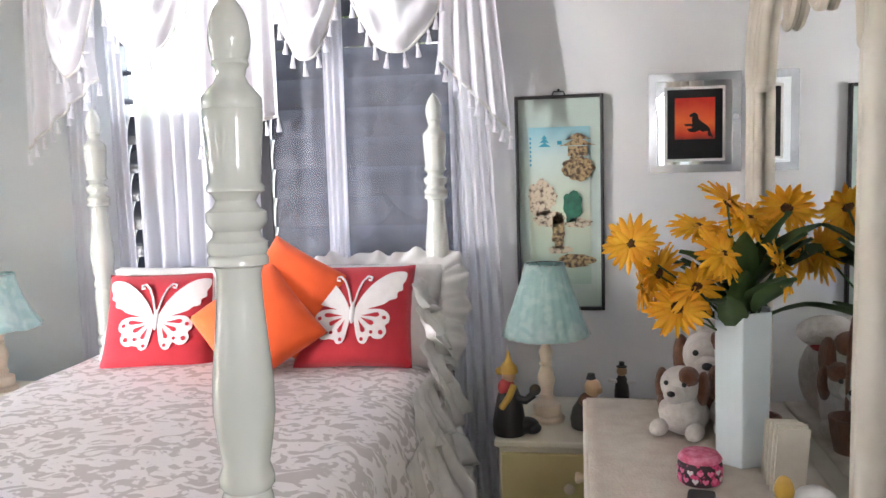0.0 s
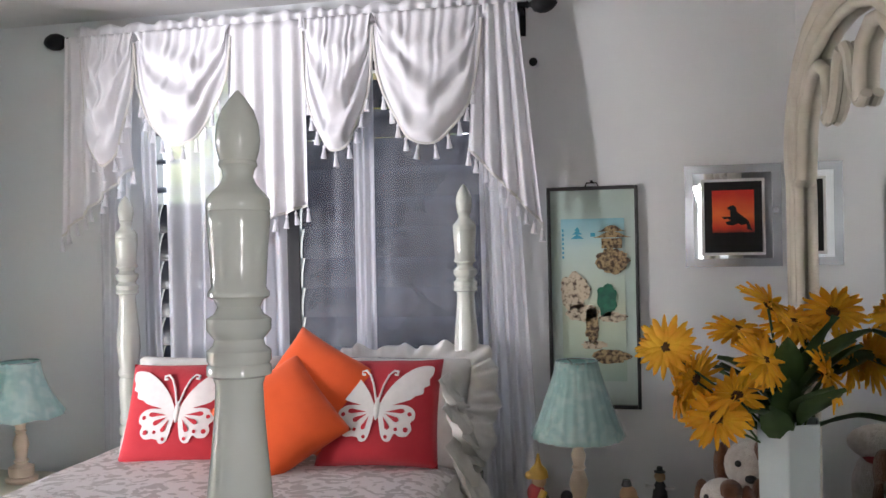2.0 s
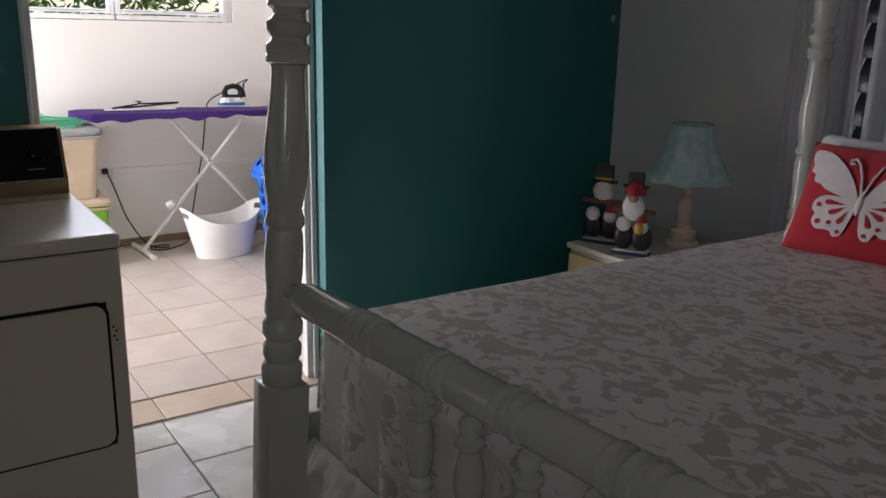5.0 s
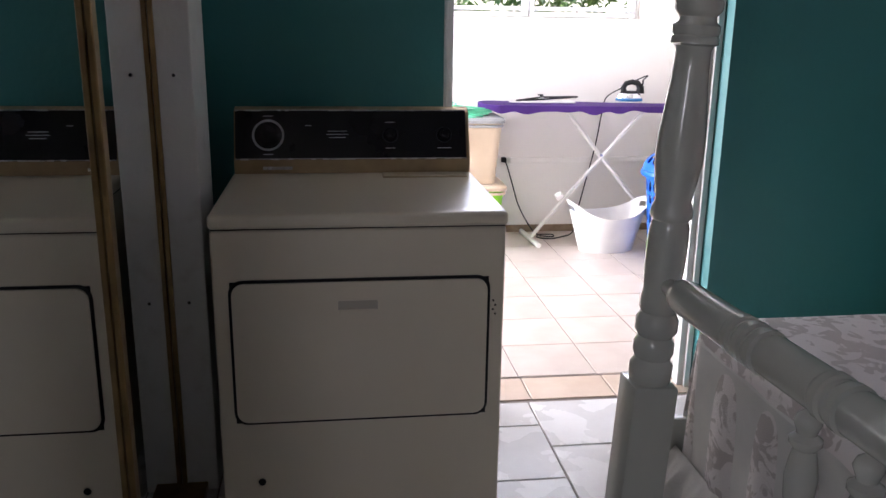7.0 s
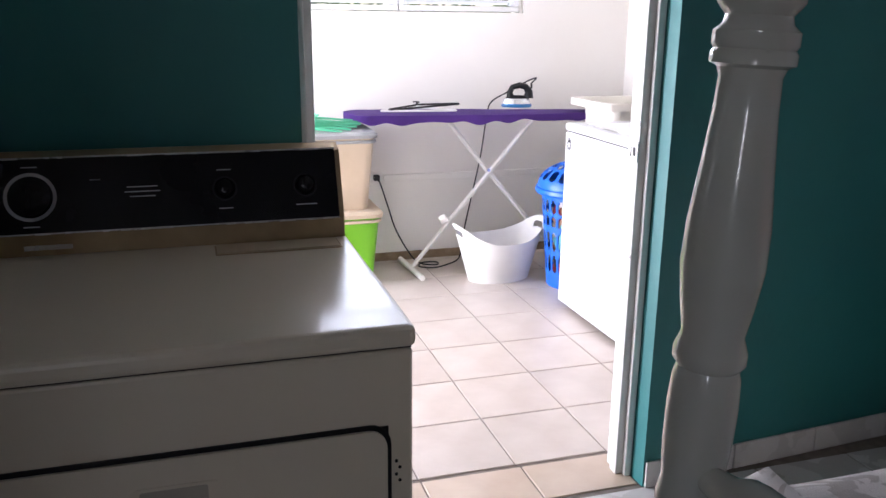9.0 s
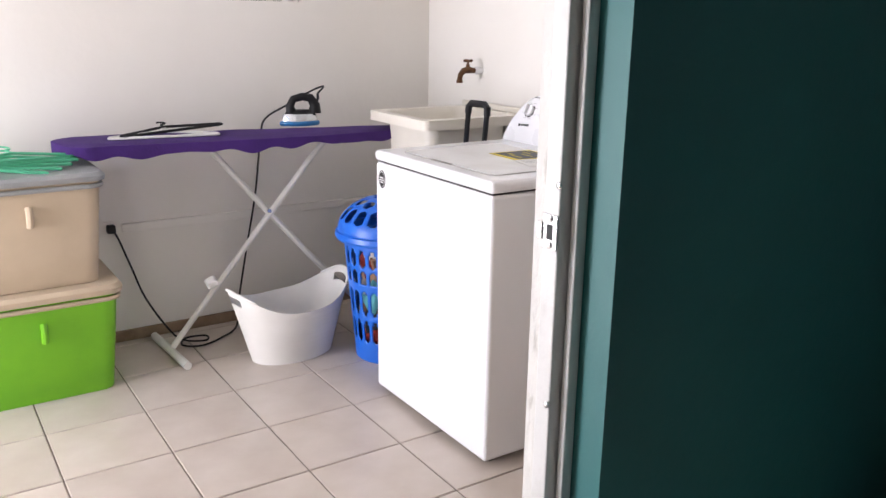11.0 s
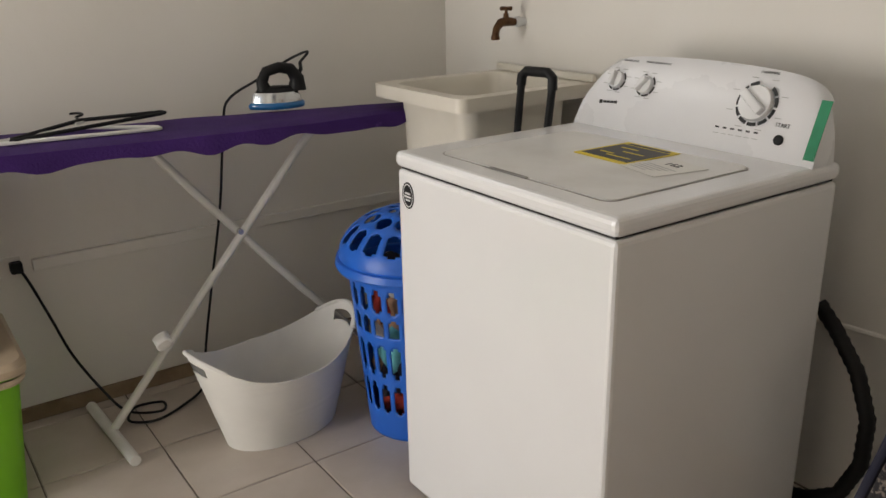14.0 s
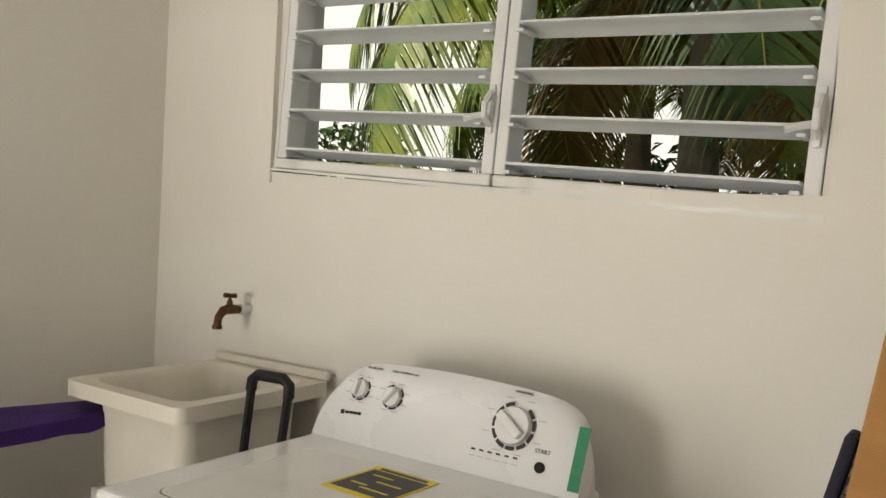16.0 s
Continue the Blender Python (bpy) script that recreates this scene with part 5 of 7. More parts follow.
for k in range(4):
    bk = thing("book", pose(0.535 - k * 0.0, 1.86 + k * 0.034, DZ + 0.012, 14, 0, 0), "cream paperback book leaning against the mirror", "book", "leaning books")
    part("pages", boxed(-0.062, 0.0, 0.003, 0.022, 0.002, 0.17 - 0.008 * k), M_PAPER, bk)
    part("cover", boxed(-0.065, 0.002, 0.0, 0.0026, 0, 0.173 - 0.008 * k), M_IVORY, bk)
    part("cover", boxed(-0.065, 0.002, 0.0224, 0.025, 0, 0.173 - 0.008 * k), M_IVORY, bk)
bkt = thing("wicker_basket", pose(0.50, 2.18, DZ + 0.008), "small brown wicker basket with arched handle on the dresser", "basket")
bm = bmesh.new()
lathe(bm, [(0.045, 0), (0.055, 0.05), (0.06, 0.09), (0.054, 0.09), (0.045, 0.01)], 20)
part("bowl", bm, M_FURB, bkt, "", True)
bm = bmesh.new()
tube(bm, [(0, 0.055 * math.cos(radians(a)), 0.09 + 0.26 * math.sin(radians(a))) for a in range(0, 181, 15)], 0.006, 8)
part("handle", bm, M_FURB, bkt, "", True)

# ---- doorway between the rooms
dframe = thing("door_frame", pose(-3.2, 1.3, 0), "white metal door frame with peeling paint and strike plate", "door frame", kind="structure")
DO = (3.2, -1.3, 0)


def dpart(name, bm, material, label="", **k):
    return wpart(name, bm, material, label, dframe, DO, **k)


JX = -3.228
for y0, y1, s in ((DOOR_Y1 - 0.045, DOOR_Y1, 1), (DOOR_Y0, DOOR_Y0 + 0.045, -1)):
    inner = y0 if s > 0 else y1
    dpart("jamb_board", boxed(JX, JX + 0.038, y0 + (0.012 if s > 0 else -0.07), y1 + (0.07 if s > 0 else -0.012), 0, DOOR_H, bevel=0.002), M_PEEL, "peeling painted board")
    dpart("jamb", boxed(JX + 0.039, JX + 0.078, y0 - (0.05 if s < 0 else 0), y1 + (0.05 if s > 0 else 0), 0, DOOR_H, bevel=0.003), M_FRAME)
    dpart("stop", boxed(JX + 0.081, JX + 0.098, min(inner + s * 0.022, inner + s * 0.045), max(inner + s * 0.022, inner + s * 0.045), 0, DOOR_H, bevel=0.003), M_FRAME)
dpart("head", boxed(JX, JX + 0.098, DOOR_Y0 + 0.05, DOOR_Y1 - 0.05, DOOR_H - 0.045, DOOR_H, bevel=0.003), M_FRAME)
M_CHROME = mat("dull_chrome", (0.6, 0.6, 0.6), 0.25, metal=1.0, color2=(0.5, 0.5, 0.5), scale=30)
bm = bmesh.new()
yj = DOOR_Y1 - 0.045
box(bm, JX + 0.042, JX + 0.077, yj - 0.003, yj, 1.0, 1.06, bevel=0.001)
box(bm, JX + 0.030, JX + 0.042, yj - 0.006, yj - 0.002, 1.015, 1.045, bevel=0.001)
dpart("strike_plate", bm, M_CHROME, "chrome strike plate")
dpart("strike_hole", boxed(JX + 0.052, JX + 0.067, yj - 0.0036, yj - 0.0025, 1.017, 1.043), M_BLACK)
for z, x in ((1.112, JX + 0.078), (1.007, JX + 0.06), (1.053, JX + 0.06), (0.72, JX + 0.074), (1.7, JX + 0.074)):
    bm = bmesh.new()
    lathe(bm, [(0.006, 0), (0.006, 0.002), (0.003, 0.0035)], 12, pose(x, yj - 0.003, z, 90, 0, 0))
    dpart("screw", bm, M_CHROME, smooth=True)

# skirting tiles along the teal wall
skirt = thing("baseboard", pose(BW - 0.058, 2.6, 0, 0, 0, 4.13), "pale ceramic skirting tiles along the teal wall", "skirting", kind="structure")
for k in range(5):
    y0 = DOOR_Y1 + 0.003 + k * 0.335
    part("tile", boxed(0.0005, 0.011, y0 - 2.6, min(y0 + 0.33, BN - 0.002) - 2.6, 0.0, 0.085, bevel=0.002), M_TILE_B, skirt)
lskirt = thing("baseboard", pose(LW, 1.3, 0), "low brown mortar skirting along the laundry wall", "skirting", kind="structure")
part("strip", boxed(0.0, 0.012, LS - 1.3, LN - 1.3, 0, 0.05, bevel=0.004), mat("brown_mortar", (0.22, 0.15, 0.09), 0.9, color2=(0.32, 0.24, 0.16), scale=14, bump=0.5), lskirt)

# ---- mirrored closet
M_GOLD = mat("aged_gold_trim", (0.28, 0.19, 0.08), 0.35, metal=0.8, color2=(0.2, 0.13, 0.06), scale=20)
closet = thing("mirror_closet", pose(-1.8, -0.3, 0), "built-in closet with gold-framed sliding mirror doors", "closet")
CO = (1.8, 0.3, 0)


def cpart(name, bm, material, label="", parent=None, **k):
    bmesh.ops.translate(bm, vec=CO, verts=bm.verts)
    return part(name, bm, material, parent or closet, label, **k)


cpart("body", boxed(BW + 0.002, -0.95, BS + 0.002, -0.075, 0.0, CEIL - 0.002), M_WALL)
cpart("end_post", boxed(-2.80, -2.563, -0.074, 0.05, 0, CEIL - 0.002, bevel=0.004), M_FRAME)
cpart("filler_panel", boxed(BW + 0.002, -2.801, -0.074, 0.0, 0, CEIL - 0.002), M_WALL)
cpart("channel", boxed(-2.5625, -2.553, -0.054, -0.040, 0.031, 2.299, bevel=0.002), M_GOLD)
cpart("track", boxed(-2.561, -0.95, -0.074, 0.02, 2.30, CEIL - 0.002, bevel=0.003), M_GOLD)
cpart("sill_track", boxed(-2.561, -0.95, -0.074, 0.02, 0, 0.03, bevel=0.003), M_GOLD)
for x0, x1, y in ((-2.560, -1.76, -0.055), (-1.85, -0.96, -0.012)):
    d = cpart("sliding_door", boxed(x0, x1, y - 0.012, y, 0.032, 2.298), M_MIRROR, "full-height mirror door")
    for a, b in (((x0, x0 + 0.035), (x1 - 0.035, x1)) if x0 > -2 else ()):
        cpart("stile", boxed(a, b, y + 0.0005, y + 0.014, 0.032, 2.298, bevel=0.003), M_GOLD, "aged gold stile", d)
for z in (0.6, 1.237, 1.8):
    bm = bmesh.new()
    lathe(bm, [(0.005, 0), (0.004, 0.002)], 10, pose(-2.5632, 0.0, z, 0, 90, 0))
    cpart("screw", bm, M_BLACK)

# ---- clothes dryer (its front faces +x)
dryer = thing("clothes_dryer", pose(-2.625, 0.481, 0) @ Matrix.Diagonal((1, 1, 1.012, 1)), "almond enamelled clothes dryer with black control panel", "dryer")
dw0, dw1, df, db = -0.37, 0.37, 0.37, -0.37
M_TAN = mat("tan_metal_trim", (0.38, 0.28, 0.15), 0.35, metal=0.4, color2=(0.28, 0.2, 0.11), scale=12)
# darker copy of the dryer's almond: paints the shade inside the handle recess
M_DRYER_SHADE = mat("shadow_almond", (0.40, 0.36, 0.30), 0.5)
M_GREYINK = mat("grey_print", (0.42, 0.42, 0.42), 0.5)
part("cabinet", boxed(db, df - 0.006, dw0, dw1, 0.02, 0.872, bevel=0.006), M_DRYER, dryer)
part("top", boxed(db, df + 0.004, dw0 - 0.004, dw1 + 0.004, 0.875, 0.912, bevel=0.012, seg=3), M_DRYER, dryer)
part("top_seam", boxed(db + 0.01, df - 0.009, dw0 + 0.003, dw1 - 0.003, 0.8721, 0.8749), M_BLACK, dryer)
part("door_gap", boxed(df - 0.0058, df - 0.0035, -0.328, 0.328, 0.362, 0.742, bevel=0.001), M_BLACK, dryer)


def rounded(w0, w1, z0, z1, r, n=6):
    pts = []
    for cx, cz, a0 in ((w1 - r, z1 - r, 0), (w0 + r, z1 - r, 90), (w0 + r, z0 + r, 180), (w1 - r, z0 + r, 270)):
        for k in range(n + 1):
            a = radians(a0 + 90 * k / n)
            pts.append((cx + r * math.cos(a), cz + r * math.sin(a)))
    return pts


FACE_X = Matrix(((0, 0, 1, 0), (1, 0, 0, 0), (0, 1, 0, 0), (0, 0, 0, 1)))
bm = bmesh.new()
outline(bm, rounded(-0.332, 0.332, 0.358, 0.746, 0.035), df - 0.0055, df - 0.002, FACE_X)
part("door_gap", bm, M_BLACK, dryer)
bm = bmesh.new()
outline(bm, rounded(-0.324, 0.324, 0.366, 0.738, 0.03), df - 0.004, df + 0.004, FACE_X)
ddoor = part("door", bm, M_DRYER, dryer)
bm = bmesh.new()
outline(bm, rounded(-0.075, 0.055, 0.645, 0.695, 0.006), df + 0.0041, df + 0.0065, FACE_X)
part("handle_plate", bm, M_DRYER, ddoor)
bm = bmesh.new()
outline(bm, rounded(-0.06, 0.04, 0.665, 0.69, 0.004), df + 0.0066, df + 0.0072, FACE_X)
part("handle_recess", bm, M_DRYER_SHADE, ddoor, "handle recess with its shade painted as darker almond")
part("handle_lip", boxed(df + 0.0066, df + 0.012, -0.058, 0.038, 0.653, 0.668, bevel=0.002), M_DRYER, ddoor)
bm = bmesh.new()
lathe(bm, [(0.010, 0), (0.010, 0.002)], 12, pose(df - 0.006, -0.27, 0.19, 0, 90, 0))
part("vent_hole", bm, M_BLACK, dryer)
for k in range(4):
    bm = bmesh.new()
    lathe(bm, [(0.003, 0), (0.003, 0.001)], 8, pose(df - 0.0055, 0.347 - 0.006 * (k % 2), 0.64 + 0.012 * k, 0, 90, 0))
    part("paint_chip", bm, M_BLACK, dryer)
# control console: slanted face
CB = [(-0.36, 0.913), (-0.205, 0.913), (-0.205, 0.955), (-0.262, 1.096), (-0.30, 1.108), (-0.36, 1.10)]
bm = bmesh.new()
outline(bm, CB, dw0 + 0.004, dw1 - 0.004, Matrix(((1, 0, 0, 0), (0, 0, 1, 0), (0, 1, 0, 0), (0, 0, 0, 1))))
part("console", bm, M_TAN, dryer, "tan metal console housing")
SL = Matrix.Translation((-0.2335, 0, 1.0255)) @ pose(0, 0, 0, 0, 68, 0) @ pose(0, 0, 0, 0, 0, 90)  # x along the console, y up its face, z out of it
bm = bmesh.new()
outline(bm, rounded(-0.362, 0.355, -0.073, 0.076, 0.004), 0.0005, 0.005, SL)
cpanel = part("control_panel", bm, M_GLOSSBLACK, dryer, "glossy black control panel")
bm = bmesh.new()
for y in (-0.075, 0.078):
    box(bm, -0.362, 0.355, y - 0.0015, y + 0.0015, 0.0005, 0.0075, m=SL)
part("panel_trim", bm, M_CHROME, dryer, "thin chrome trim lines")


def ring(bm, x, y, r0, r1, z0, z1, n, m, start=0.0, sweep=360.0):
    for k in range(n):
        a0, a1 = radians(start + sweep * k / n), radians(start + sweep * (k + 1) / n)
        outline(bm, [(x + r0 * math.cos(a0), y + r0 * math.sin(a0)), (x + r1 * math.cos(a0), y + r1 * math.sin(a0)), (x + r1 * math.cos(a1), y + r1 * math.sin(a1)), (x + r0 * math.cos(a1), y + r0 * math.sin(a1))], z0, z1, m)


for x, r, big in ((-0.262, 0.049, 1), (0.115, 0.026, 0), (0.285, 0.026, 0)):
    bm = bmesh.new()
    ring(bm, x, 0.0, r * 0.86, r, 0.0052, 0.0058, 40, SL)
    bmesh.ops.remove_doubles(bm, verts=bm.verts, dist=1e-5)
    part("dial_ring", bm, M_GREYINK if big else M_BLACK, cpanel)
    bm = bmesh.new()
    lathe(bm, [(r * 0.8, 0), (r * 0.78, 0.012), (r * 0.55, 0.02), (r * 0.5, 0.021)], 24, SL @ Matrix.Translation((x, 0, 0.0052)))
    box(bm, x - 0.004, x + 0.004, -r * 0.55, r * 0.55, 0.024, 0.032, bevel=0.001, m=SL)
    part("dial", bm, M_GLOSSBLACK, cpanel, "", True)
for x, y, w in ((-0.05, 0.012, 0.06), (-0.05, 0.002, 0.07), (-0.05, -0.008, 0.05), (0.115, -0.042, 0.03), (0.285, -0.042, 0.045), (-0.14, 0.03, 0.02), (0.115, 0.04, 0.03), (-0.262, 0.060, 0.03), (-0.262, -0.06, 0.03)):
    part("print_line", boxed(x - w / 2, x + w / 2, y - 0.001, y + 0.001, 0.0052, 0.0056, m=SL), M_GREYINK, cpanel)
part("badge", boxed(-0.204, -0.2025, -0.28, -0.19, 0.925, 0.935), M_CHROME, dryer)
part("lint_door_gap", boxed(-0.195, -0.118, 0.085, 0.345, 0.9121, 0.9135, bevel=0.0005), M_TAN, dryer, "rusty brown edge of the lint door")
part("lint_door", boxed(-0.191, -0.122, 0.089, 0.341, 0.9136, 0.917, bevel=0.001), mat("stained_almond", (0.46, 0.36, 0.22), 0.35, color2=(0.56, 0.48, 0.36), scale=9), dryer, "stained lint screen door")

# ---- washing machine (front faces -y)
WX0, WX1, WY0, WY1, WZ = -4.71, -4.01, 2.262, 2.93, 0.935
washer = thing("washing_machine", pose((WX0 + WX1) / 2, (WY0 + WY1) / 2, 0) @ Matrix.Diagonal((1, 1, 0.985, 1)), "white top-loading washing machine with leaflet on the lid", "washing machine")
hx, hy = (WX1 - WX0) / 2, (WY1 - WY0) / 2
part("cabinet", boxed(-hx + 0.004, hx - 0.004, -hy + 0.004, hy, 0.025, 0.893, bevel=0.012, seg=3), M_ENAMEL, washer)
part("top_seam", boxed(-hx + 0.012, hx - 0.012, -hy + 0.012, hy - 0.01, 0.8931, 0.8969), M_BLACK, washer)
bm = bmesh.new()
box(bm, -hx, hx, -hy, hy, 0.897, WZ, bevel=0.014, seg=3)
part("top_deck", bm, M_ENAMEL, washer)
for sx in (1, -1):
    for sy in (1, -1):
        bm = bmesh.new()
        lathe(bm, [(0.018, 0), (0.02, 0.006), (0.012, 0.012), (0.01, 0.024)], 12, Matrix.Translation((sx * (hx - 0.06), sy * (hy - 0.06), 0)))
        part("foot", bm, M_BLACK, washer)
lid_x0, lid_x1, lid_y0, lid_y1 = -0.255, 0.27, 2.325 - 2.596, 2.735 - 2.596
bm = bmesh.new()
outline(bm, rounded(lid_x0 - 0.004, lid_x1 + 0.004, lid_y0 - 0.004, lid_y1 + 0.004, 0.03), WZ - 0.002, WZ + 0.0006)
M_GAPGREY = mat("grey_gap", (0.25, 0.24, 0.23), 0.7)
part("lid_gap", bm, M_GAPGREY, washer)
bm = bmesh.new()
outline(bm, rounded(lid_x0, lid_x1, lid_y0, lid_y1, 0.028), WZ - 0.001, WZ + 0.0028)
M_DUSTY = mat("dusty_white_enamel", (0.74, 0.735, 0.72), 0.3, color2=(0.62, 0.60, 0.57), scale=6, contrast=(0.5, 0.8))
bmesh.ops.bevel(bm, geom=[e for e in bm.edges if abs(e.verts[0].co.z - e.verts[1].co.z) < 1e-6 and e.verts[0].co.z > WZ], offset=0.0015, segments=2, affect="EDGES")
lid = part("lid", bm, M_DUSTY, washer, "dusty white lid")
part("lid_grip", boxed(-0.07, 0.05, lid_y0 - 0.006, lid_y0 + 0.004, WZ + 0.0006, WZ + 0.0034, bevel=0.001), M_GAPGREY, lid)
# badge sticker
bm = bmesh.new()
outline(bm, [(0.024 * math.cos(a), 0.032 * math.sin(a)) for a in (k * math.pi / 16 for k in range(32))], 0.0, 0.001, pose(-hx + 0.05, -hy + 0.0038, 0.835, 90, 0, 0))
sticker = part("sticker", bm, M_BLACK, washer, "black oval sticker")
for z, w in ((0.84, 0.022), (0.832, 0.028), (0.824, 0.018)):
    part("sticker_mark", boxed(-hx + 0.05 - w / 2, -hx + 0.05 + w / 2, -hy + 0.002, -hy + 0.0026, z - 0.0022, z + 0.0022), M_ENAMEL, sticker)
bm = bmesh.new()
ring(bm, 0, 0, 0.92, 1.0, 0.0, 0.0004, 24, pose(-hx + 0.05, -hy + 0.0027, 0.835, 90, 0, 0) @ Matrix.Diagonal((0.020, 0.028, 1, 1)))
part("sticker_mark", bm, M_ENAMEL, sticker)
# console: bulged top edge, face leaning back
CY0, CZ0 = 2.825 - 2.596, WZ - 0.002


def cons(u, v):
    """The console's face: u along it, v up it."""
    x = -hx + 0.004 + (2 * hx - 0.008) * u
    top = 0.180 + 0.018 * math.sin(math.pi * u) - 0.04 * (abs(2 * u - 1)) ** 8
    inset = 0.045 * (v ** 2) * ((1 - u) ** 12 - 0.6 * u ** 14)
    return Vector((x + inset, CY0 + 0.055 * v + 0.030 * v ** 6, CZ0 + top * v - 0.01 * v ** 6))


bm = bmesh.new()
face = [[bm.verts.new(cons(i / 40, j / 12)) for j in range(13)] for i in range(41)]
back = [[bm.verts.new(Vector((face[i][j].co.x, max(hy - 0.03, face[i][j].co.y + 0.012), face[i][j].co.z - (0.004 if j == 12 else 0)))) for j in range(13)] for i in range(41)]
for grid_, flip in ((face, False), (back, True)):
    for i in range(40):
        for j in range(12):
            q = (grid_[i][j], grid_[i + 1][j], grid_[i + 1][j + 1], grid_[i][j + 1])
            bm.faces.new(q[::-1] if flip else q)
for i in range(40):
    bm.faces.new((face[i][12], face[i + 1][12], back[i + 1][12], back[i][12]))
    bm.faces.new((face[i][0], back[i][0], back[i + 1][0], face[i + 1][0]))
for i in (0, 40):
    for j in range(12):
        bm.faces.new((face[i][j], face[i][j + 1], back[i][j + 1], back[i][j]))
M_CONS = mat("white_console_plastic", (0.80, 0.80, 0.82), 0.25, color2=(0.76, 0.76, 0.78), scale=3, coat=0.3, bump=0.35, bump_scale=9)
console = part("console", bm, M_CONS, washer, "white console under creased clear film", True, 50)


def on_console(x, z):
    """A frame on the console's face: x along, y up, z out."""
    u = (x + hx) / (2 * hx)
    lo, hi = 0.0, 1.0
    for _ in range(30):
        mid = (lo + hi) / 2
        if cons(u, mid).z < z:
            lo = mid
        else:
            hi = mid
    p, q = cons(u, lo), cons(u, min(1, lo + 0.03))
    tilt = math.degrees(math.atan2(q.y - p.y, q.z - p.z))
    return Matrix.Translation((x, p.y, z)) @ pose(0, 0, 0, 90 - tilt, 0, 0)


def words(name, text, size, material, parent, m, align="CENTER", thick=0.0004):
    cu = bpy.data.curves.new(name, "FONT")
    cu.body, cu.size, cu.extrude, cu.align_x, cu.align_y, cu.resolution_u = text, size, thick, align, "CENTER", 2
    tmp = new(name, cu)
    me = bpy.data.meshes.new_from_object(tmp.evaluated_get(bpy.context.evaluated_depsgraph_get()))
    bpy.data.objects.remove(tmp)
    me.materials.clear()
    me.materials.append(material)
    ob = new(name, me)
    ob.parent = parent
    ob.matrix_local = m
    return ob


M_INK = mat("black_print", (0.02, 0.02, 0.022), 0.5)
C0 = -4.36
for wx, wz, r, dark in ((-4.592, 1.055, 0.022, 0), (-4.495, 1.052, 0.023, 0), (-4.180, 1.045, 0.040, 1)):
    m = on_console(wx - C0, wz)
    bm = bmesh.new()
    for k in range(10 if dark else 6):
        ring(bm, 0, 0, r * 1.06, r * 1.26, 0.0004, 0.001, 3, m, 100 + k * (320 / (10 if dark else 6)), 320 / (10 if dark else 6) * 0.82)
    part("dial_scale", bm, M_INK, console, "black dial markings")
    bm = bmesh.new()
    lathe(bm, [(r, 0.0002), (r, 0.006), (r * 0.95, 0.012), (r * 0.4, 0.014)], 28, m)
    box(bm, -r * 0.24, r * 0.24, -r * 0.86, r * 0.86, 0.008, 0.028, bevel=0.003, m=m @ pose(0, 0, 0, 0, 0, {0.022: 0, 0.023: -35, 0.040: 55}[r]))
    part("dial", bm, M_ENAMEL, console, "white control dial", True)
    for k in range(8):
        a = radians(20 + k * 45)
        part("print_line", boxed(-0.008, 0.008, -0.0008, 0.0008, 0.0004, 0.0009, m=m @ Matrix.Translation((r * 1.65 * math.cos(a), r * 1.5 * math.sin(a), 0))), M_GREYINK, console)
words("lettering", "NORMAL", 0.011, M_INK, console, on_console(-4.180 - C0, 1.108) @ Matrix.Translation((0, 0, 0.0006)))
words("lettering", "START", 0.012, M_INK, console, on_console(-4.105 - C0, 1.008) @ Matrix.Translation((0, 0, 0.0006)))
words("lettering", "WATER LEVEL", 0.008, M_INK, console, on_console(-4.575 - C0, 1.102) @ Matrix.Translation((0, 0, 0.0006)))
words("lettering", "WASH TEMPERATURE", 0.008, M_INK, console, on_console(-4.485 - C0, 1.104) @ Matrix.Translation((0, 0, 0.0006)))
bm = bmesh.new()
lathe(bm, [(0.011, 0.0003), (0.011, 0.004), (0.008, 0.006)], 18, on_console(-4.105 - C0, 0.978))
part("start_button", bm, M_BLACK, console, "round black start button", True)
for k in range(6):
    part("indicator", boxed(-0.005, 0.005, -0.002, 0.002, 0.0004, 0.0012, m=on_console(-4.262 + 0.02 * k - C0, 0.985)), M_INK, console)
    part("print_line", boxed(-0.007, 0.007, -0.0007, 0.0007, 0.0004, 0.0009, m=on_console(-4.262 + 0.02 * k - C0, 0.972)), M_GREYINK, console)
bm = bmesh.new()
for k, (a, b) in enumerate(((-0.028, 0.010), (-0.014, 0.006), (-0.002, 0.006), (0.010, 0.006), (0.022, 0.007))):
    box(bm, a - 0.005, a + 0.005, -b / 2, b / 2, 0.0004, 0.0014, bevel=0.001, m=on_console(-4.60 - C0, 1.000) @ pose(0, 0, 0, 0, 0, 4))
part("maker_mark", bm, M_INK, console)
part("green_tape", boxed(-0.012, 0.012, -0.055, 0.072, 0.0004, 0.0016, m=on_console(hx - 0.018, 1.00)), mat("green_tape", (0.01, 0.22, 0.10), 0.5, color2=(0.015, 0.27, 0.13), scale=30), console, "strip of green tape")
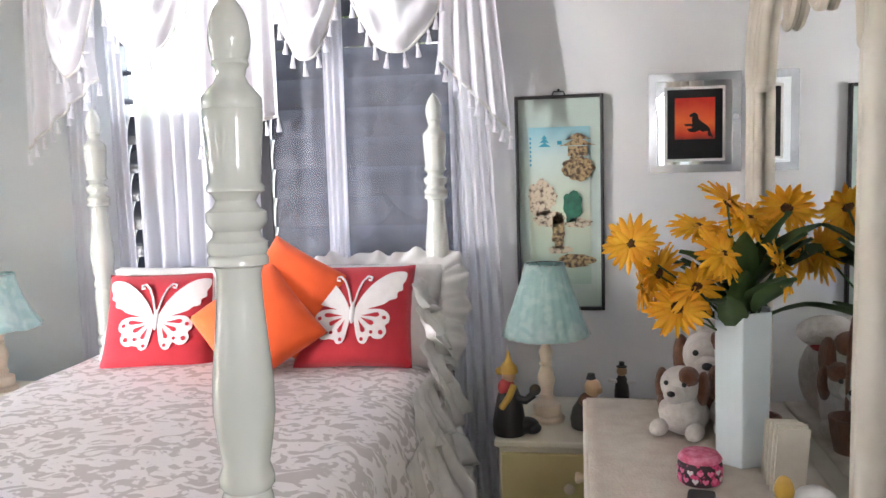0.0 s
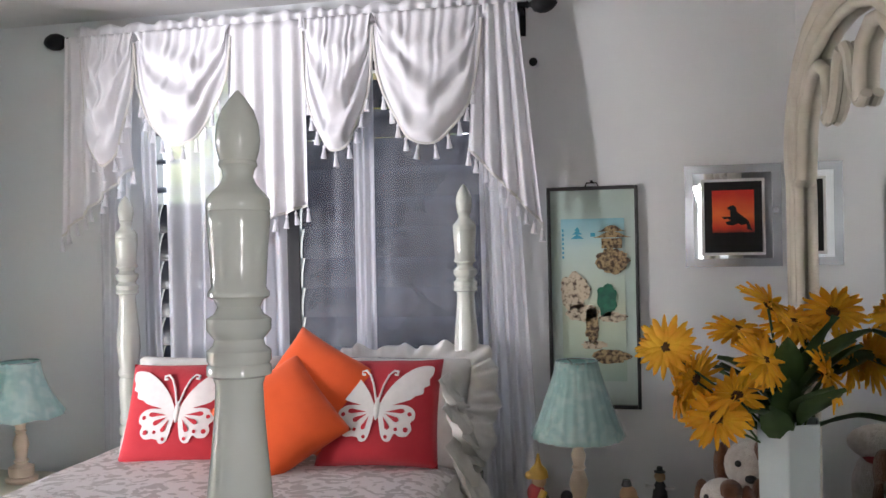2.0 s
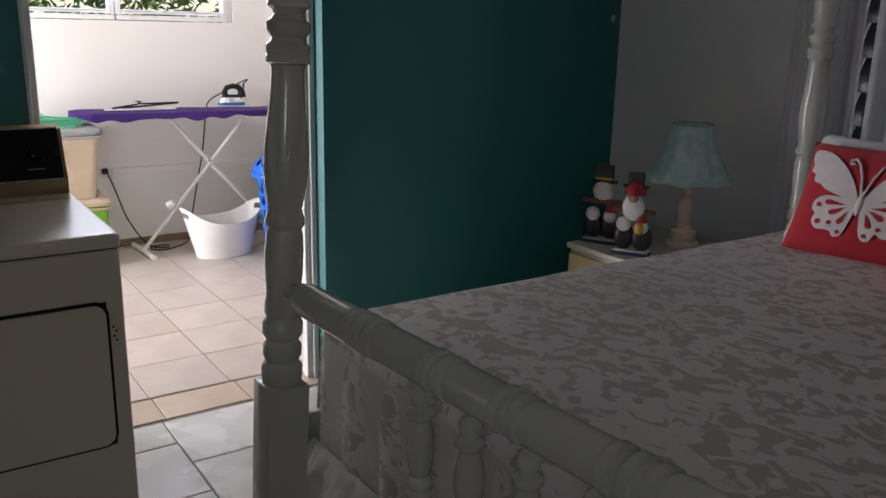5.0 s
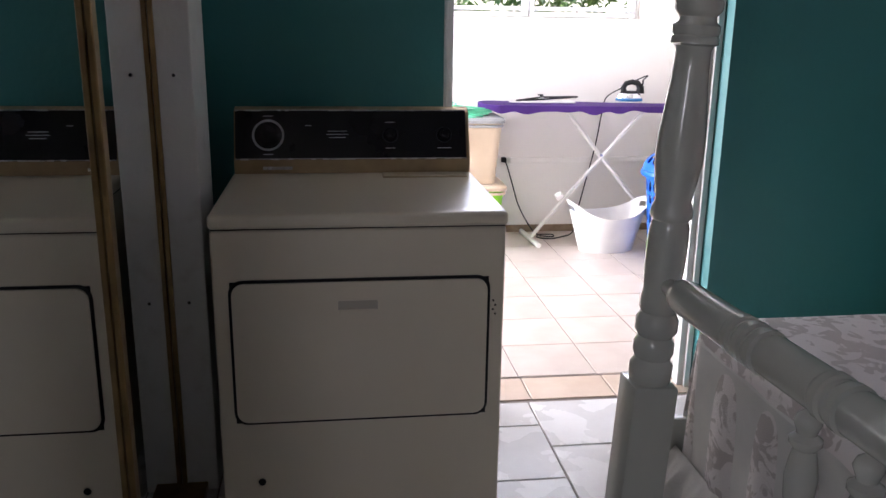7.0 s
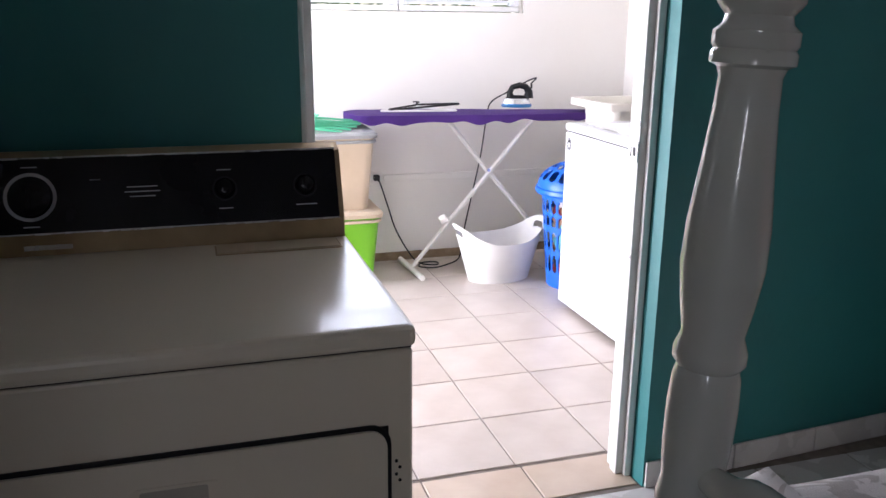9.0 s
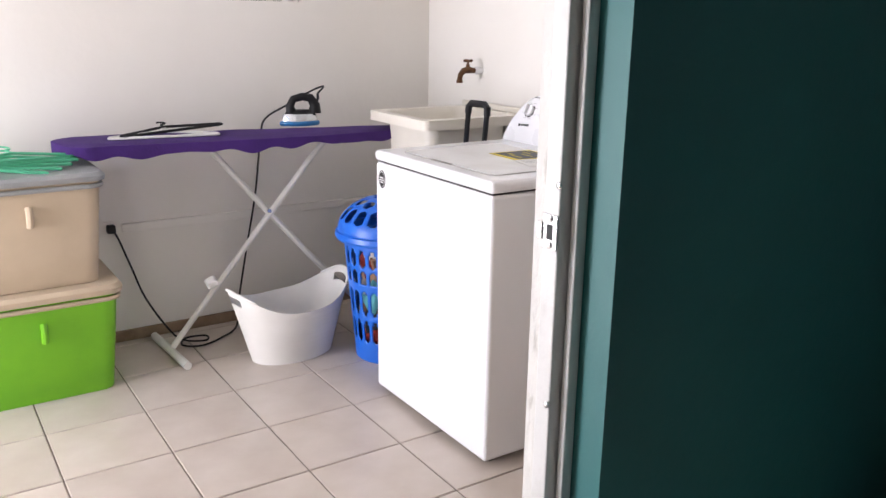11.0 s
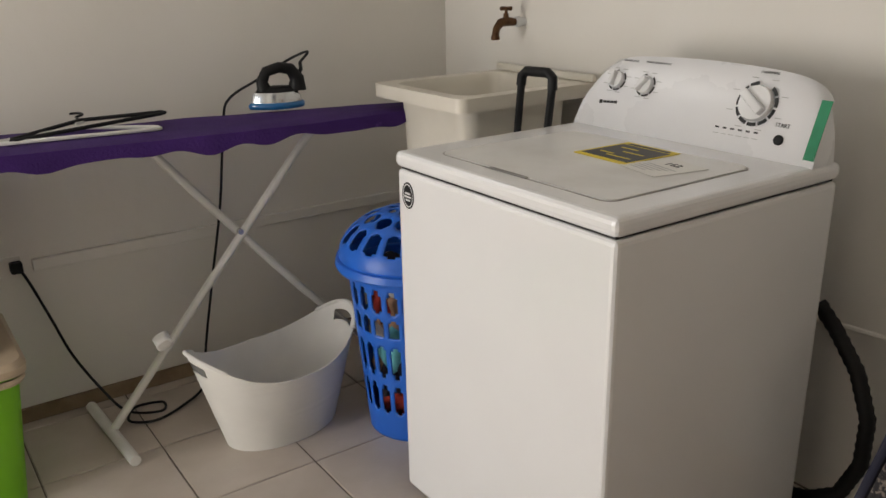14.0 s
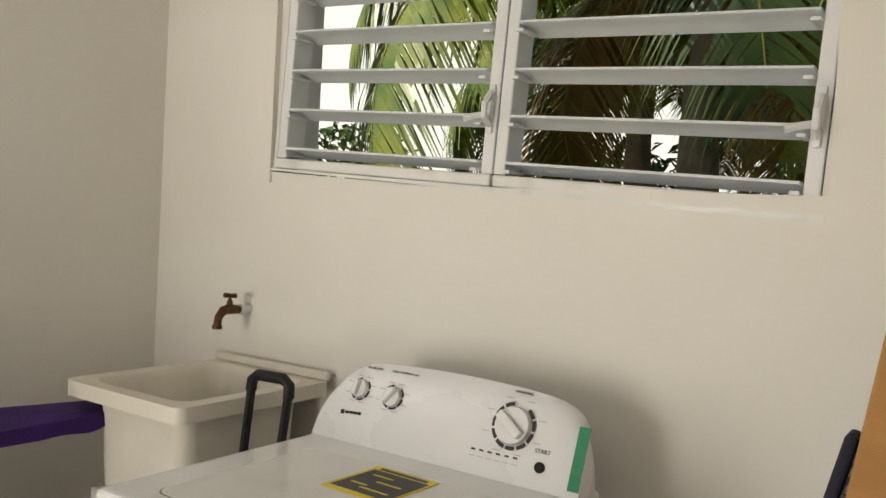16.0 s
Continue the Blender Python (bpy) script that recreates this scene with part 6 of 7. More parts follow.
# leaflets on the lid
M_YEL = mat("yellow_paper", (0.75, 0.58, 0.03), 0.5)
leaflet = thing("energy_leaflet", pose(-4.34, 2.635, 0.985 * (WZ + 0.0028) + 0.0008, 0, 0, -2), "yellow and black printed leaflet lying on washer lid", "leaflet")
part("sheet", boxed(-0.078, 0.078, -0.085, 0.085, 0, 0.0015), M_YEL, leaflet)
part("black_field", boxed(-0.068, 0.072, -0.07, 0.058, 0.0016, 0.0021), M_INK, leaflet)
part("title_bar", boxed(-0.06, 0.06, 0.064, 0.076, 0.0016, 0.002), M_INK, leaflet)
for k, (a, b, w) in enumerate(((-0.02, 0.03, 0.05), (0.02, 0.0, 0.06), (-0.03, -0.03, 0.04), (0.02, -0.045, 0.07))):
    part("print_line", boxed(a - w / 2, a + w / 2, b - 0.003, b + 0.003, 0.0022, 0.0025), M_YEL, leaflet)
sheet2 = thing("printed_sheet", pose(-4.20, 2.60, 0.985 * (WZ + 0.0028) + 0.0007, 0, 0, -12), "white printed paper sheet lying on washer lid", "leaflet")
part("sheet", boxed(-0.06, 0.06, -0.075, 0.06, 0, 0.0012), mat("white_paper", (0.76, 0.75, 0.72), 0.7), sheet2)
words("lettering", "162", 0.028, M_INK, sheet2, pose(0.0, 0.02, 0.0016, 0, 0, 10))
for k in range(5):
    part("print_line", boxed(-0.045, 0.045 - 0.01 * k, -0.012 - k * 0.011, -0.009 - k * 0.011, 0.0013, 0.0016), M_GREYINK, sheet2)
# drain hose
hose = thing("drain_hose", pose(-3.95, 2.97, 0), "black corrugated drain hose behind the washing machine", "hose")
pts = [(-0.12, 0.05, 0.56), (-0.07, 0.05, 0.51), (0.0, 0.04, 0.43), (0.045, 0.03, 0.33), (0.05, 0.02, 0.22), (0.01, 0.02, 0.12), (-0.06, 0.02, 0.07), (-0.14, 0.03, 0.04)]
fine = [path_at(pts, k / 60) for k in range(61)]
bm = bmesh.new()
tube(bm, fine, [0.019 if k % 2 else 0.0165 for k in range(61)], 12)
part("tube", bm, M_BLACK, hose, "", True, 80)

# ---- laundry sink, tap and trolley case
M_SINK = mat("cream_plastic", (0.70, 0.66, 0.58), 0.4, color2=(0.64, 0.60, 0.52), scale=6)
sink = thing("laundry_sink", pose(-5.13, 2.845, 0) @ Matrix.Diagonal((1, 1, 0.985, 1)), "cream plastic laundry sink on legs in the corner", "sink")
RX, RY = 0.232, 0.255
bm = bmesh.new()
loops = []
for w, d, z, r in ((RX, RY, 0.955, 0.03), (RX, RY, 0.995, 0.03), (RX - 0.045, RY - 0.045, 0.995, 0.05), (RX - 0.06, RY - 0.06, 0.97, 0.05), (RX - 0.085, RY - 0.085, 0.72, 0.05), (RX - 0.14, RY - 0.14, 0.70, 0.04)):
    loops.append([bm.verts.new((x, y, z)) for x, y in rounded(-w, w, -d, d, r)])
for a, b in zip(loops, loops[1:]):
    for i in range(len(a)):
        bm.faces.new((a[i], a[(i + 1) % len(a)], b[(i + 1) % len(a)], b[i]))
bm.faces.new(loops[-1])
part("rim", bm, M_SINK, sink, "", True, 35)
bm = bmesh.new()
loops = []
for w, d, z in ((RX - 0.055, RY - 0.055, 0.954), (RX - 0.065, RY - 0.065, 0.72), (RX - 0.10, RY - 0.10, 0.68)):
    loops.append([bm.verts.new((x, y, z)) for x, y in rounded(-w, w, -d, d, 0.05)])
for a, b in zip(loops, loops[1:]):
    for i in range(len(a)):
        bm.faces.new((a[i], a[(i + 1) % len(a)], b[(i + 1) % len(a)], b[i]))
bm.faces.new(loops[-1])
part("tub", bm, M_SINK, sink, "", True, 35)
part("splash_back", boxed(-RX, RX, RY - 0.018, RY, 0.9955, 1.02, bevel=0.006), M_SINK, sink)
for sx in (1, -1):
    for sy in (1, -1):
        part("leg", boxed(sx * 0.18 - 0.018, sx * 0.18 + 0.018, sy * 0.17 - 0.018, sy * 0.17 + 0.018, 0, 0.70, bevel=0.004), M_SINK, sink)
M_BRASS = mat("tarnished_brass", (0.07, 0.032, 0.016), 0.4, metal=0.8, color2=(0.13, 0.065, 0.03), scale=40)
tap = thing("wall_tap", pose(-5.262, LN, 1.142), "tarnished brass tap on white pipe stub on the wall", "tap")
bm = bmesh.new()
tube(bm, [(0, 0, 0), (0, -0.04, 0)], 0.014, 12)
tube(bm, [(0, -0.02, 0), (0, -0.034, 0)], 0.017, 12)
part("pipe_stub", bm, M_ENAMEL, tap, "white plastic pipe stub", True)
bm = bmesh.new()
tube(bm, [(0, -0.04, 0), (0, -0.075, 0.004), (0, -0.10, 0.0), (0, -0.116, -0.018), (0, -0.12, -0.042)], [0.012, 0.016, 0.014, 0.012, 0.012], 12)
tube(bm, [(0, -0.12, -0.04), (0, -0.12, -0.052)], 0.0145, 12)
tube(bm, [(0, -0.078, 0.0), (0, -0.076, 0.03)], [0.012, 0.008], 10)
part("spout", bm, M_BRASS, tap, "", True)
bm = bmesh.new()
tube(bm, [(0, -0.076, 0.03), (0, -0.076, 0.042)], 0.005, 8)
tube(bm, [(-0.024, -0.076, 0.044), (0.024, -0.076, 0.044)], 0.0065, 8)
tube(bm, [(0, -0.098, 0.044), (0, -0.054, 0.044)], 0.006, 8)
part("handle", bm, M_BRASS, tap, "", True)
trolley = thing("trolley_case", pose(-4.79, 2.80, 0), "dark trolley case with raised black pull handle", "suitcase")
part("case", boxed(-0.068, 0.068, -0.17, 0.17, 0.04, 0.62, bevel=0.02), mat("dark_nylon", (0.02, 0.02, 0.025), 0.7, color2=(0.03, 0.03, 0.035), scale=80, bump=0.3), trolley)
bm = bmesh.new()
tube(bm, [(-0.125, -0.02, 0.60), (-0.055, -0.04, 1.03)], 0.011, 8)
part("handle_rail", bm, M_BLACK, trolley, "", True)
bm = bmesh.new()
tube(bm, [(-0.01, -0.02, 0.60), (0.069, -0.04, 1.03)], 0.011, 8)
part("handle_rail", bm, M_BLACK, trolley, "", True)
bm = bmesh.new()
tube(bm, [(-0.058, -0.04, 1.01), (-0.054, -0.04, 1.036), (-0.035, -0.04, 1.05), (0.05, -0.04, 1.052), (0.068, -0.04, 1.04), (0.068, -0.04, 1.01)], 0.0135, 10)
part("grip", bm, M_BLACK, trolley, "", True)
for sx in (1, -1):
    bm = bmesh.new()
    tube(bm, [(sx * 0.05 - 0.012, 0.15, 0.03), (sx * 0.05 + 0.012, 0.15, 0.03)], 0.03, 16)
    part("wheel", bm, M_BLACK, trolley, "", True)
    part("foot", boxed(sx * 0.05 - 0.015, sx * 0.05 + 0.015, -0.16, -0.13, 0, 0.04, bevel=0.004), M_BLACK, trolley)

# ---- ironing board
M_PURPLE = mat("purple_board_cover", (0.045, 0.010, 0.135), 0.9, color2=(0.033, 0.007, 0.10), scale=9, bump=0.3, bump_scale=120)
M_WTUBE = mat("white_enamelled_tube", (0.74, 0.73, 0.70), 0.3, color2=(0.66, 0.65, 0.6), scale=12)
axis = math.degrees(math.atan2(2.745 - 1.34, -5.33 + 5.53))
board = thing("ironing_board", pose(-5.53, 1.34, 0, 0, 0, axis), "ironing board with a purple cover on white crossed legs", "ironing board")
BL = 1.415


def half_width(t):
    if t < 0.08:
        return 0.155 * math.sqrt(max(0.0, 1 - ((0.08 - t) / 0.08) ** 2)) * 0.6 + 0.062 * min(1, t / 0.08)
    if t < 0.5:
        return 0.155
    k = (t - 0.5) / 0.5
    return 0.155 * (1 - 0.62 * k ** 1.6) * (math.sqrt(max(0, 1 - ((k - 0.9) / 0.1) ** 2)) if k > 0.9 else 1)


N = 70
bm = bmesh.new()
top, low, rim = [], [], []
for k in range(N + 1):
    t = k / N
    w = max(0.004, half_width(t))
    row_t, row_l = [], []
    for j in range(9):
        s = -1 + j / 4
        wob = 0.0035 * noise.noise(Vector((t * 9, s * 2, 0)))
        row_t.append(bm.verts.new((t * BL, s * w, 0.905 + wob - 0.006 * abs(s) ** 6)))
    hem = 0.866 - 0.012 * (1 - t) + 0.006 * math.sin(t * 47) + 0.006 * math.sin(t * 19 + 1)
    for s in (-1, 1):
        row_l.append(bm.verts.new((t * BL, s * (w + 0.004), hem + 0.004 * math.sin(t * 60 + s))))
    top.append(row_t)
    low.append(row_l)
for k in range(N):
    for j in range(8):
        bm.faces.new((top[k][j], top[k + 1][j], top[k + 1][j + 1], top[k][j + 1]))
    bm.faces.new((top[k][0], low[k][0], low[k + 1][0], top[k + 1][0]))
    bm.faces.new((top[k][8], top[k + 1][8], low[k + 1][1], low[k][1]))
    bm.faces.new((low[k][0], low[k][1], low[k + 1][1], low[k + 1][0]))
for k in (0, N):
    bm.faces.new([*top[k], low[k][1], low[k][0]])
part("padded_cover", bm, M_PURPLE, board, "", True, 60)
inv_b = board.matrix_world.inverted()


def btube(name, pts, r, label=""):
    bm = bmesh.new()
    tube(bm, [inv_b @ Vector(p) for p in pts], r, 12)
    return part(name, bm, M_WTUBE, board, label, True)


btube("leg", [(-5.45, 1.70, 0.025), (-5.415, 2.09, 0.50), (-5.39, 2.32, 0.78), (-5.38, 2.39, 0.86)], 0.0125)
btube("leg", [(-5.40, 2.62, 0.025), (-5.41, 2.33, 0.34), (-5.425, 2.06, 0.66), (-5.44, 1.90, 0.86)], 0.0125)
btube("foot_bar", [(-5.655, 1.685, 0.018), (-5.255, 1.71, 0.018)], 0.0165)
btube("foot_bar", [(-5.53, 2.62, 0.018), (-5.27, 2.62, 0.018)], 0.0165)
bm = bmesh.new()
tube(bm, [inv_b @ Vector((-5.395, 2.135, 0.575)), inv_b @ Vector((-5.45, 2.135, 0.575))], 0.009, 10)
part("pivot_bolt", bm, M_CHROME, board, "", True)

# iron
M_IRONBLUE = mat("blue_iron_base", (0.01, 0.14, 0.36), 0.3, coat=0.4)
iron = thing("steam_iron", pose(-5.50, 2.335, 0.912, 0, 0, 260) @ Matrix.Scale(0.88, 4), "steam iron with black handle standing on ironing board", "iron")


def iron_loop(s, z, back=-0.09, front=0.10):
    pts = []
    for k in range(24):
        a = 2 * math.pi * k / 24
        x = math.cos(a)
        y = math.sin(a) * (0.052 if x < 0 else 0.052 * (1 - 0.55 * x ** 2))
        pts.append(((back + front) / 2 + x * (front - back) / 2 * s, y * s, z))
    return pts


def lofted(loops):
    bm = bmesh.new()
    rs = [[bm.verts.new(p) for p in l] for l in loops]
    for a, b in zip(rs, rs[1:]):
        for i in range(len(a)):
            bm.faces.new((a[i], a[(i + 1) % len(a)], b[(i + 1) % len(a)], b[i]))
    bm.faces.new(rs[0][::-1])
    bm.faces.new(rs[-1])
    return bm


part("sole_plate", lofted([iron_loop(1.0, 0.002), iron_loop(1.05, 0.006), iron_loop(1.05, 0.018), iron_loop(0.98, 0.024)]), M_IRONBLUE, iron, "blue sole plate", True)
part("body", lofted([iron_loop(0.94, 0.0245), iron_loop(0.9, 0.045), iron_loop(0.82, 0.058)]), M_SILVER, iron, "silver body", True)
part("shell", lofted([iron_loop(0.80, 0.0585), iron_loop(0.70, 0.068), iron_loop(0.5, 0.076)]), M_BLACK, iron, "black upper shell", True)
bm = bmesh.new()
tube(bm, [(0.045, 0, 0.066), (0.052, 0, 0.095), (0.035, 0, 0.128), (-0.01, 0, 0.14), (-0.05, 0, 0.132), (-0.072, 0, 0.10), (-0.07, 0, 0.06)], [0.026, 0.021, 0.019, 0.019, 0.021, 0.026, 0.034], 12)
part("handle", bm, M_BLACK, iron, "", True)
bm = bmesh.new()
tube(bm, [(-0.075, 0, 0.105), (-0.088, 0.004, 0.13), (-0.086, 0.006, 0.155)], [0.008, 0.007, 0.006], 8)
part("cord_guard", bm, M_BLACK, iron, "", True)
cord = thing("power_cord", pose(-5.6, 1.9, 0), "thin black power cord from iron to wall socket", "cord")
run = [(-5.481, 2.409, 1.048), (-5.50, 2.445, 1.075), (-5.56, 2.41, 1.05), (-5.61, 2.32, 0.99), (-5.665, 2.24, 0.93), (-5.685, 2.22, 0.85), (-5.675, 2.18, 0.6), (-5.66, 2.12, 0.35), (-5.62, 2.06, 0.14), (-5.56, 2.02, 0.03), (-5.50, 1.93, 0.012), (-5.46, 1.83, 0.010), (-5.50, 1.76, 0.012),
       (-5.58, 1.80, 0.010), (-5.56, 1.88, 0.012), (-5.50, 1.86, 0.014), (-5.55, 1.77, 0.02), (-5.62, 1.72, 0.08), (-5.665, 1.66, 0.2), (-5.68, 1.62, 0.33), (-5.68, 1.575, 0.47), (-5.69, 1.555, 0.505)]
fine = []
for i in range(len(run) - 1):
    p0, p1, p2, p3 = (Vector(run[max(0, min(len(run) - 1, i + d))]) for d in (-1, 0, 1, 2))
    for j in range(6):
        t = j / 6
        fine.append(0.5 * ((2 * p1) + (p2 - p0) * t + (2 * p0 - 5 * p1 + 4 * p2 - p3) * t * t + (3 * p1 - p0 - 3 * p2 + p3) * t ** 3) - Vector((-5.6, 1.9, 0)))
bm = bmesh.new()
tube(bm, fine, 0.0042, 8)
part("cable", bm, M_BLACK, cord, "", True)
part("plug", boxed(-0.108, -0.075, -0.362, -0.328, 0.488, 0.522, bevel=0.006), M_BLACK, cord)
socket = thing("wall_socket", pose(LW, 1.53, 0.505), "white surface wall socket on the laundry wall", "socket")
part("plate", boxed(0, 0.008, -0.045, 0.04, -0.03, 0.03, bevel=0.003), M_LWALL, socket)
trunk = thing("cable_trunking", pose(LW, 2.3, 0.50), "white painted cable trunking along the laundry wall", "trunking")
part("channel", boxed(0, 0.016, -0.70, LN - 2.302, -0.018, 0.018, bevel=0.003), M_LWALL, trunk)
conduit = thing("wall_conduit", pose(-3.75, LN, 0.50), "thin painted pipe along the laundry wall", "pipe")
bm = bmesh.new()
tube(bm, [(-0.9, -0.010, -0.03), (-0.35, -0.010, -0.02), (-0.06, -0.010, -0.005), (0.44, -0.010, 0.0)], 0.008, 8)
tube(bm, [(-0.075, -0.010, -0.006), (-0.045, -0.010, -0.004)], 0.012, 8)
part("pipe", bm, M_LWALL, conduit, "", True)

# hangers
def coat_hanger(m, material, label):
    t = thing("coat_hanger", m, label, "hanger", "coat hangers")
    bm = bmesh.new()
    tube(bm, [(0.0, 0.045, 0.005), (0.20, -0.035, 0.005), (0.205, -0.05, 0.005), (0.19, -0.055, 0.005), (-0.19, -0.055, 0.005), (-0.205, -0.05, 0.005), (-0.20, -0.035, 0.005), (0.0, 0.045, 0.005)], 0.0055, 8)
    part("shoulder_bar", bm, material, t, "", True)
    bm = bmesh.new()
    tube(bm, [(0, 0.045, 0.006), (0, 0.075, 0.008)] + [(0.026 * math.cos(radians(a)) - 0.0, 0.10 + 0.026 * math.sin(radians(a)), 0.010) for a in range(-90, 110, 20)], 0.0035, 8)
    part("hook", bm, material, t, "", True)
    return t


coat_hanger(pose(-5.47, 1.74, 0.912, 4, 0, 82), M_WTUBE, "white plastic coat hanger lying on ironing board")
coat_hanger(pose(-5.51, 1.77, 0.926, 2, -3, 96), M_BLACK, "black plastic coat hanger lying on ironing board")

# white tub
tub = thing("laundry_tub", pose(-5.22, 2.14, 0, 0, 0, 8) @ Matrix.Diagonal((0.92, 0.92, 0.93, 1)), "white flexible oval laundry tub with cut-out handles", "tub")
M_TUB = mat("white_soft_plastic", (0.78, 0.76, 0.72), 0.45, color2=(0.72, 0.70, 0.66), scale=7)


def tub_f(inside):
    def f(u, v):
        a = u * 2 * math.pi
        ex = abs(math.sin(a))
        h = (0.245 + 0.105 * ex ** 3) * v
        k = 1 + 0.0045 * math.sin(h * 260) * (1 if 0.62 < h / 0.33 < 0.86 or 0.3 < h / 0.33 < 0.4 else 0.25) * (0 if inside else 1)
        rx, ry = 0.128 + 0.062 * (h / 0.3), 0.195 + 0.085 * (h / 0.3)
        d = 0.004 if inside else 0
        return Vector(((rx * k - d) * math.cos(a), (ry * k - d) * math.sin(a), max(0.003 if inside else 0, h + (0.004 if inside and v < 0.01 else 0))))
    return f


bm = bmesh.new()
NU, NV = 96, 40
fo, fi = tub_f(False), tub_f(True)
vo = [[bm.verts.new(fo(i / NU, j / (NV - 1))) for j in range(NV)] for i in range(NU)]
vi = [[bm.verts.new(fi(i / NU, j / (NV - 1))) for j in range(NV)] for i in range(NU)]


def hole(i, j):
    a = 2 * math.pi * (i + 0.5) / NU
    z = (j + 0.5) / (NV - 1)
    return abs(math.sin(a)) > 0.968 and 0.82 < z < 0.93


for i in range(NU):
    q = (i + 1) % NU
    for j in range(NV - 1):
        if not hole(i, j):
            bm.faces.new((vo[i][j], vo[q][j], vo[q][j + 1], vo[i][j + 1]))
            bm.faces.new((vi[i][j], vi[i][j + 1], vi[q][j + 1], vi[q][j]))
    bm.faces.new((vo[i][NV - 1], vo[q][NV - 1], vi[q][NV - 1], vi[i][NV - 1]))
bm.faces.new([r[0] for r in vo][::-1])
bm.faces.new([r[0] for r in vi])
part("bowl", bm, M_TUB, tub, "", True, 50)
for s in (1, -1):
    bm = bmesh.new()
    tube(bm, [fo((k + 24 if s > 0 else k + 72) / NU, 1.0) for k in range(-9, 10)], 0.007, 8)
    part("rolled_rim", bm, M_TUB, tub, "", True)
rag = tagged(part("knotted_cloth", cushion_mesh(0.05, 0.05, 0.04, 3.0, 10), M_RUFFLE, None, "", True), "small knotted cloth tied to the tub", "cloth")
rag.matrix_world = pose(-5.30, 1.84, 0.335, 30, 20, 0)

# blue hamper with clothes
M_BLUEP = mat("blue_plastic", (0.012, 0.13, 0.60), 0.35, color2=(0.010, 0.11, 0.52), scale=9)
hamper = thing("laundry_hamper", pose(-5.01, 2.50, 0) @ Matrix.Diagonal((0.98, 0.98, 1.07, 1)), "blue perforated plastic laundry hamper full of clothes", "hamper")


def perforated(rows, seg, rad, z0, z1, hole_rows, name):
    """A basket wall whose holes are real openings, in rows of tall ovals."""
    bm = bmesh.new()
    grid_v = [[bm.verts.new((rad(j / rows) * math.cos(2 * math.pi * i / seg), rad(j / rows) * math.sin(2 * math.pi * i / seg), z0 + (z1 - z0) * j / rows)) for j in range(rows + 1)] for i in range(seg)]
    for i in range(seg):
        for j in range(rows):
            band = hole_rows(j / rows)
            if band:
                c0, c1 = band
                t = (j + 0.5) / rows
                k = 1 - (2 * (t - c0) / (c1 - c0) - 1) ** 2
                if k > 0 and abs(((i + 0.5) % 6) - 3) < 2.1 * math.sqrt(k):
                    continue
            bm.faces.new((grid_v[i][j], grid_v[(i + 1) % seg][j], grid_v[(i + 1) % seg][j + 1], grid_v[i][j + 1]))
    return thicken(part(name, bm, M_BLUEP, hamper, "", True, 60), 0.004)


BANDS = [(0.16, 0.36), (0.40, 0.62), (0.66, 0.78), (0.81, 0.95)]
perforated(64, 144, lambda t: 0.148 + 0.046 * t, 0.0, 0.475, lambda t: next((b for b in BANDS if b[0] < t < b[1]), None), "basket")
LB = [(0.22, 0.50), (0.56, 0.74), (0.80, 0.92)]
bm = bmesh.new()
seg, rows = 108, 36
gv = []
for i in range(seg):
    col = []
    for j in range(rows + 1):
        t = j / rows
        r = 0.218 * math.cos(t * math.pi / 2 * 0.985)
        col.append(bm.verts.new((r * math.cos(2 * math.pi * i / seg), r * math.sin(2 * math.pi * i / seg), 0.505 + 0.125 * math.sin(t * math.pi / 2))))
    gv.append(col)
for i in range(seg):
    for j in range(rows):
        t = (j + 0.5) / rows
        skip = False
        for n_b, (c0, c1) in enumerate(LB):
            if c0 < t < c1:
                k = 1 - (2 * (t - c0) / (c1 - c0) - 1) ** 2
                per = (6, 9, 12)[n_b]
                skip = abs(((i + 0.5) % per) - per / 2) < per * 0.36 * math.sqrt(k)
        if not skip:
            bm.faces.new((gv[i][j], gv[(i + 1) % seg][j], gv[(i + 1) % seg][j + 1], gv[i][j + 1]))
hlid = thicken(part("lid", bm, M_BLUEP, hamper, "", True, 60), 0.004)
bm = bmesh.new()
lathe(bm, [(0.196, 0.470), (0.226, 0.476), (0.232, 0.486), (0.228, 0.503), (0.218, 0.507), (0.20, 0.503), (0.196, 0.470)], 72, None, False)
part("rim", bm, M_BLUEP, hamper, "", True)
bm = bmesh.new()
lathe(bm, [(0.002, 0.004), (0.146, 0.004), (0.146, 0.008), (0.002, 0.008)], 48)
part("base", bm, M_BLUEP, hamper)
CLOTHES = [shade_mat("cloth_" + n, c, 0.9) for n, c in (("white", (0.6, 0.57, 0.55)), ("red", (0.35, 0.03, 0.02)), ("dark", (0.03, 0.025, 0.035)), ("aqua", (0.12, 0.42, 0.46)), ("tan", (0.35, 0.2, 0.12)))]
rnd = random.Random(11)
for k in range(34):
    z = 0.05 + 0.43 * k / 34
    a = k * 2.4
    r = 0.085 + 0.04 * z
    bm = cushion_mesh(0.16, 0.13, 0.09, k * 1.7, 10)
    ob = part("garment", bm, CLOTHES[(k * 3 + (k // 4)) % 5], None, "", True, 70)
    ob.matrix_world = pose(-5.03 + r * 0.62 * math.cos(a), 2.50 + r * 0.62 * math.sin(a), z, rnd.uniform(40, 120), rnd.uniform(-30, 30), math.degrees(a) + 90)
    tagged(ob, "crumpled worn garment inside the blue hamper", "garment", "clothes in the hamper")

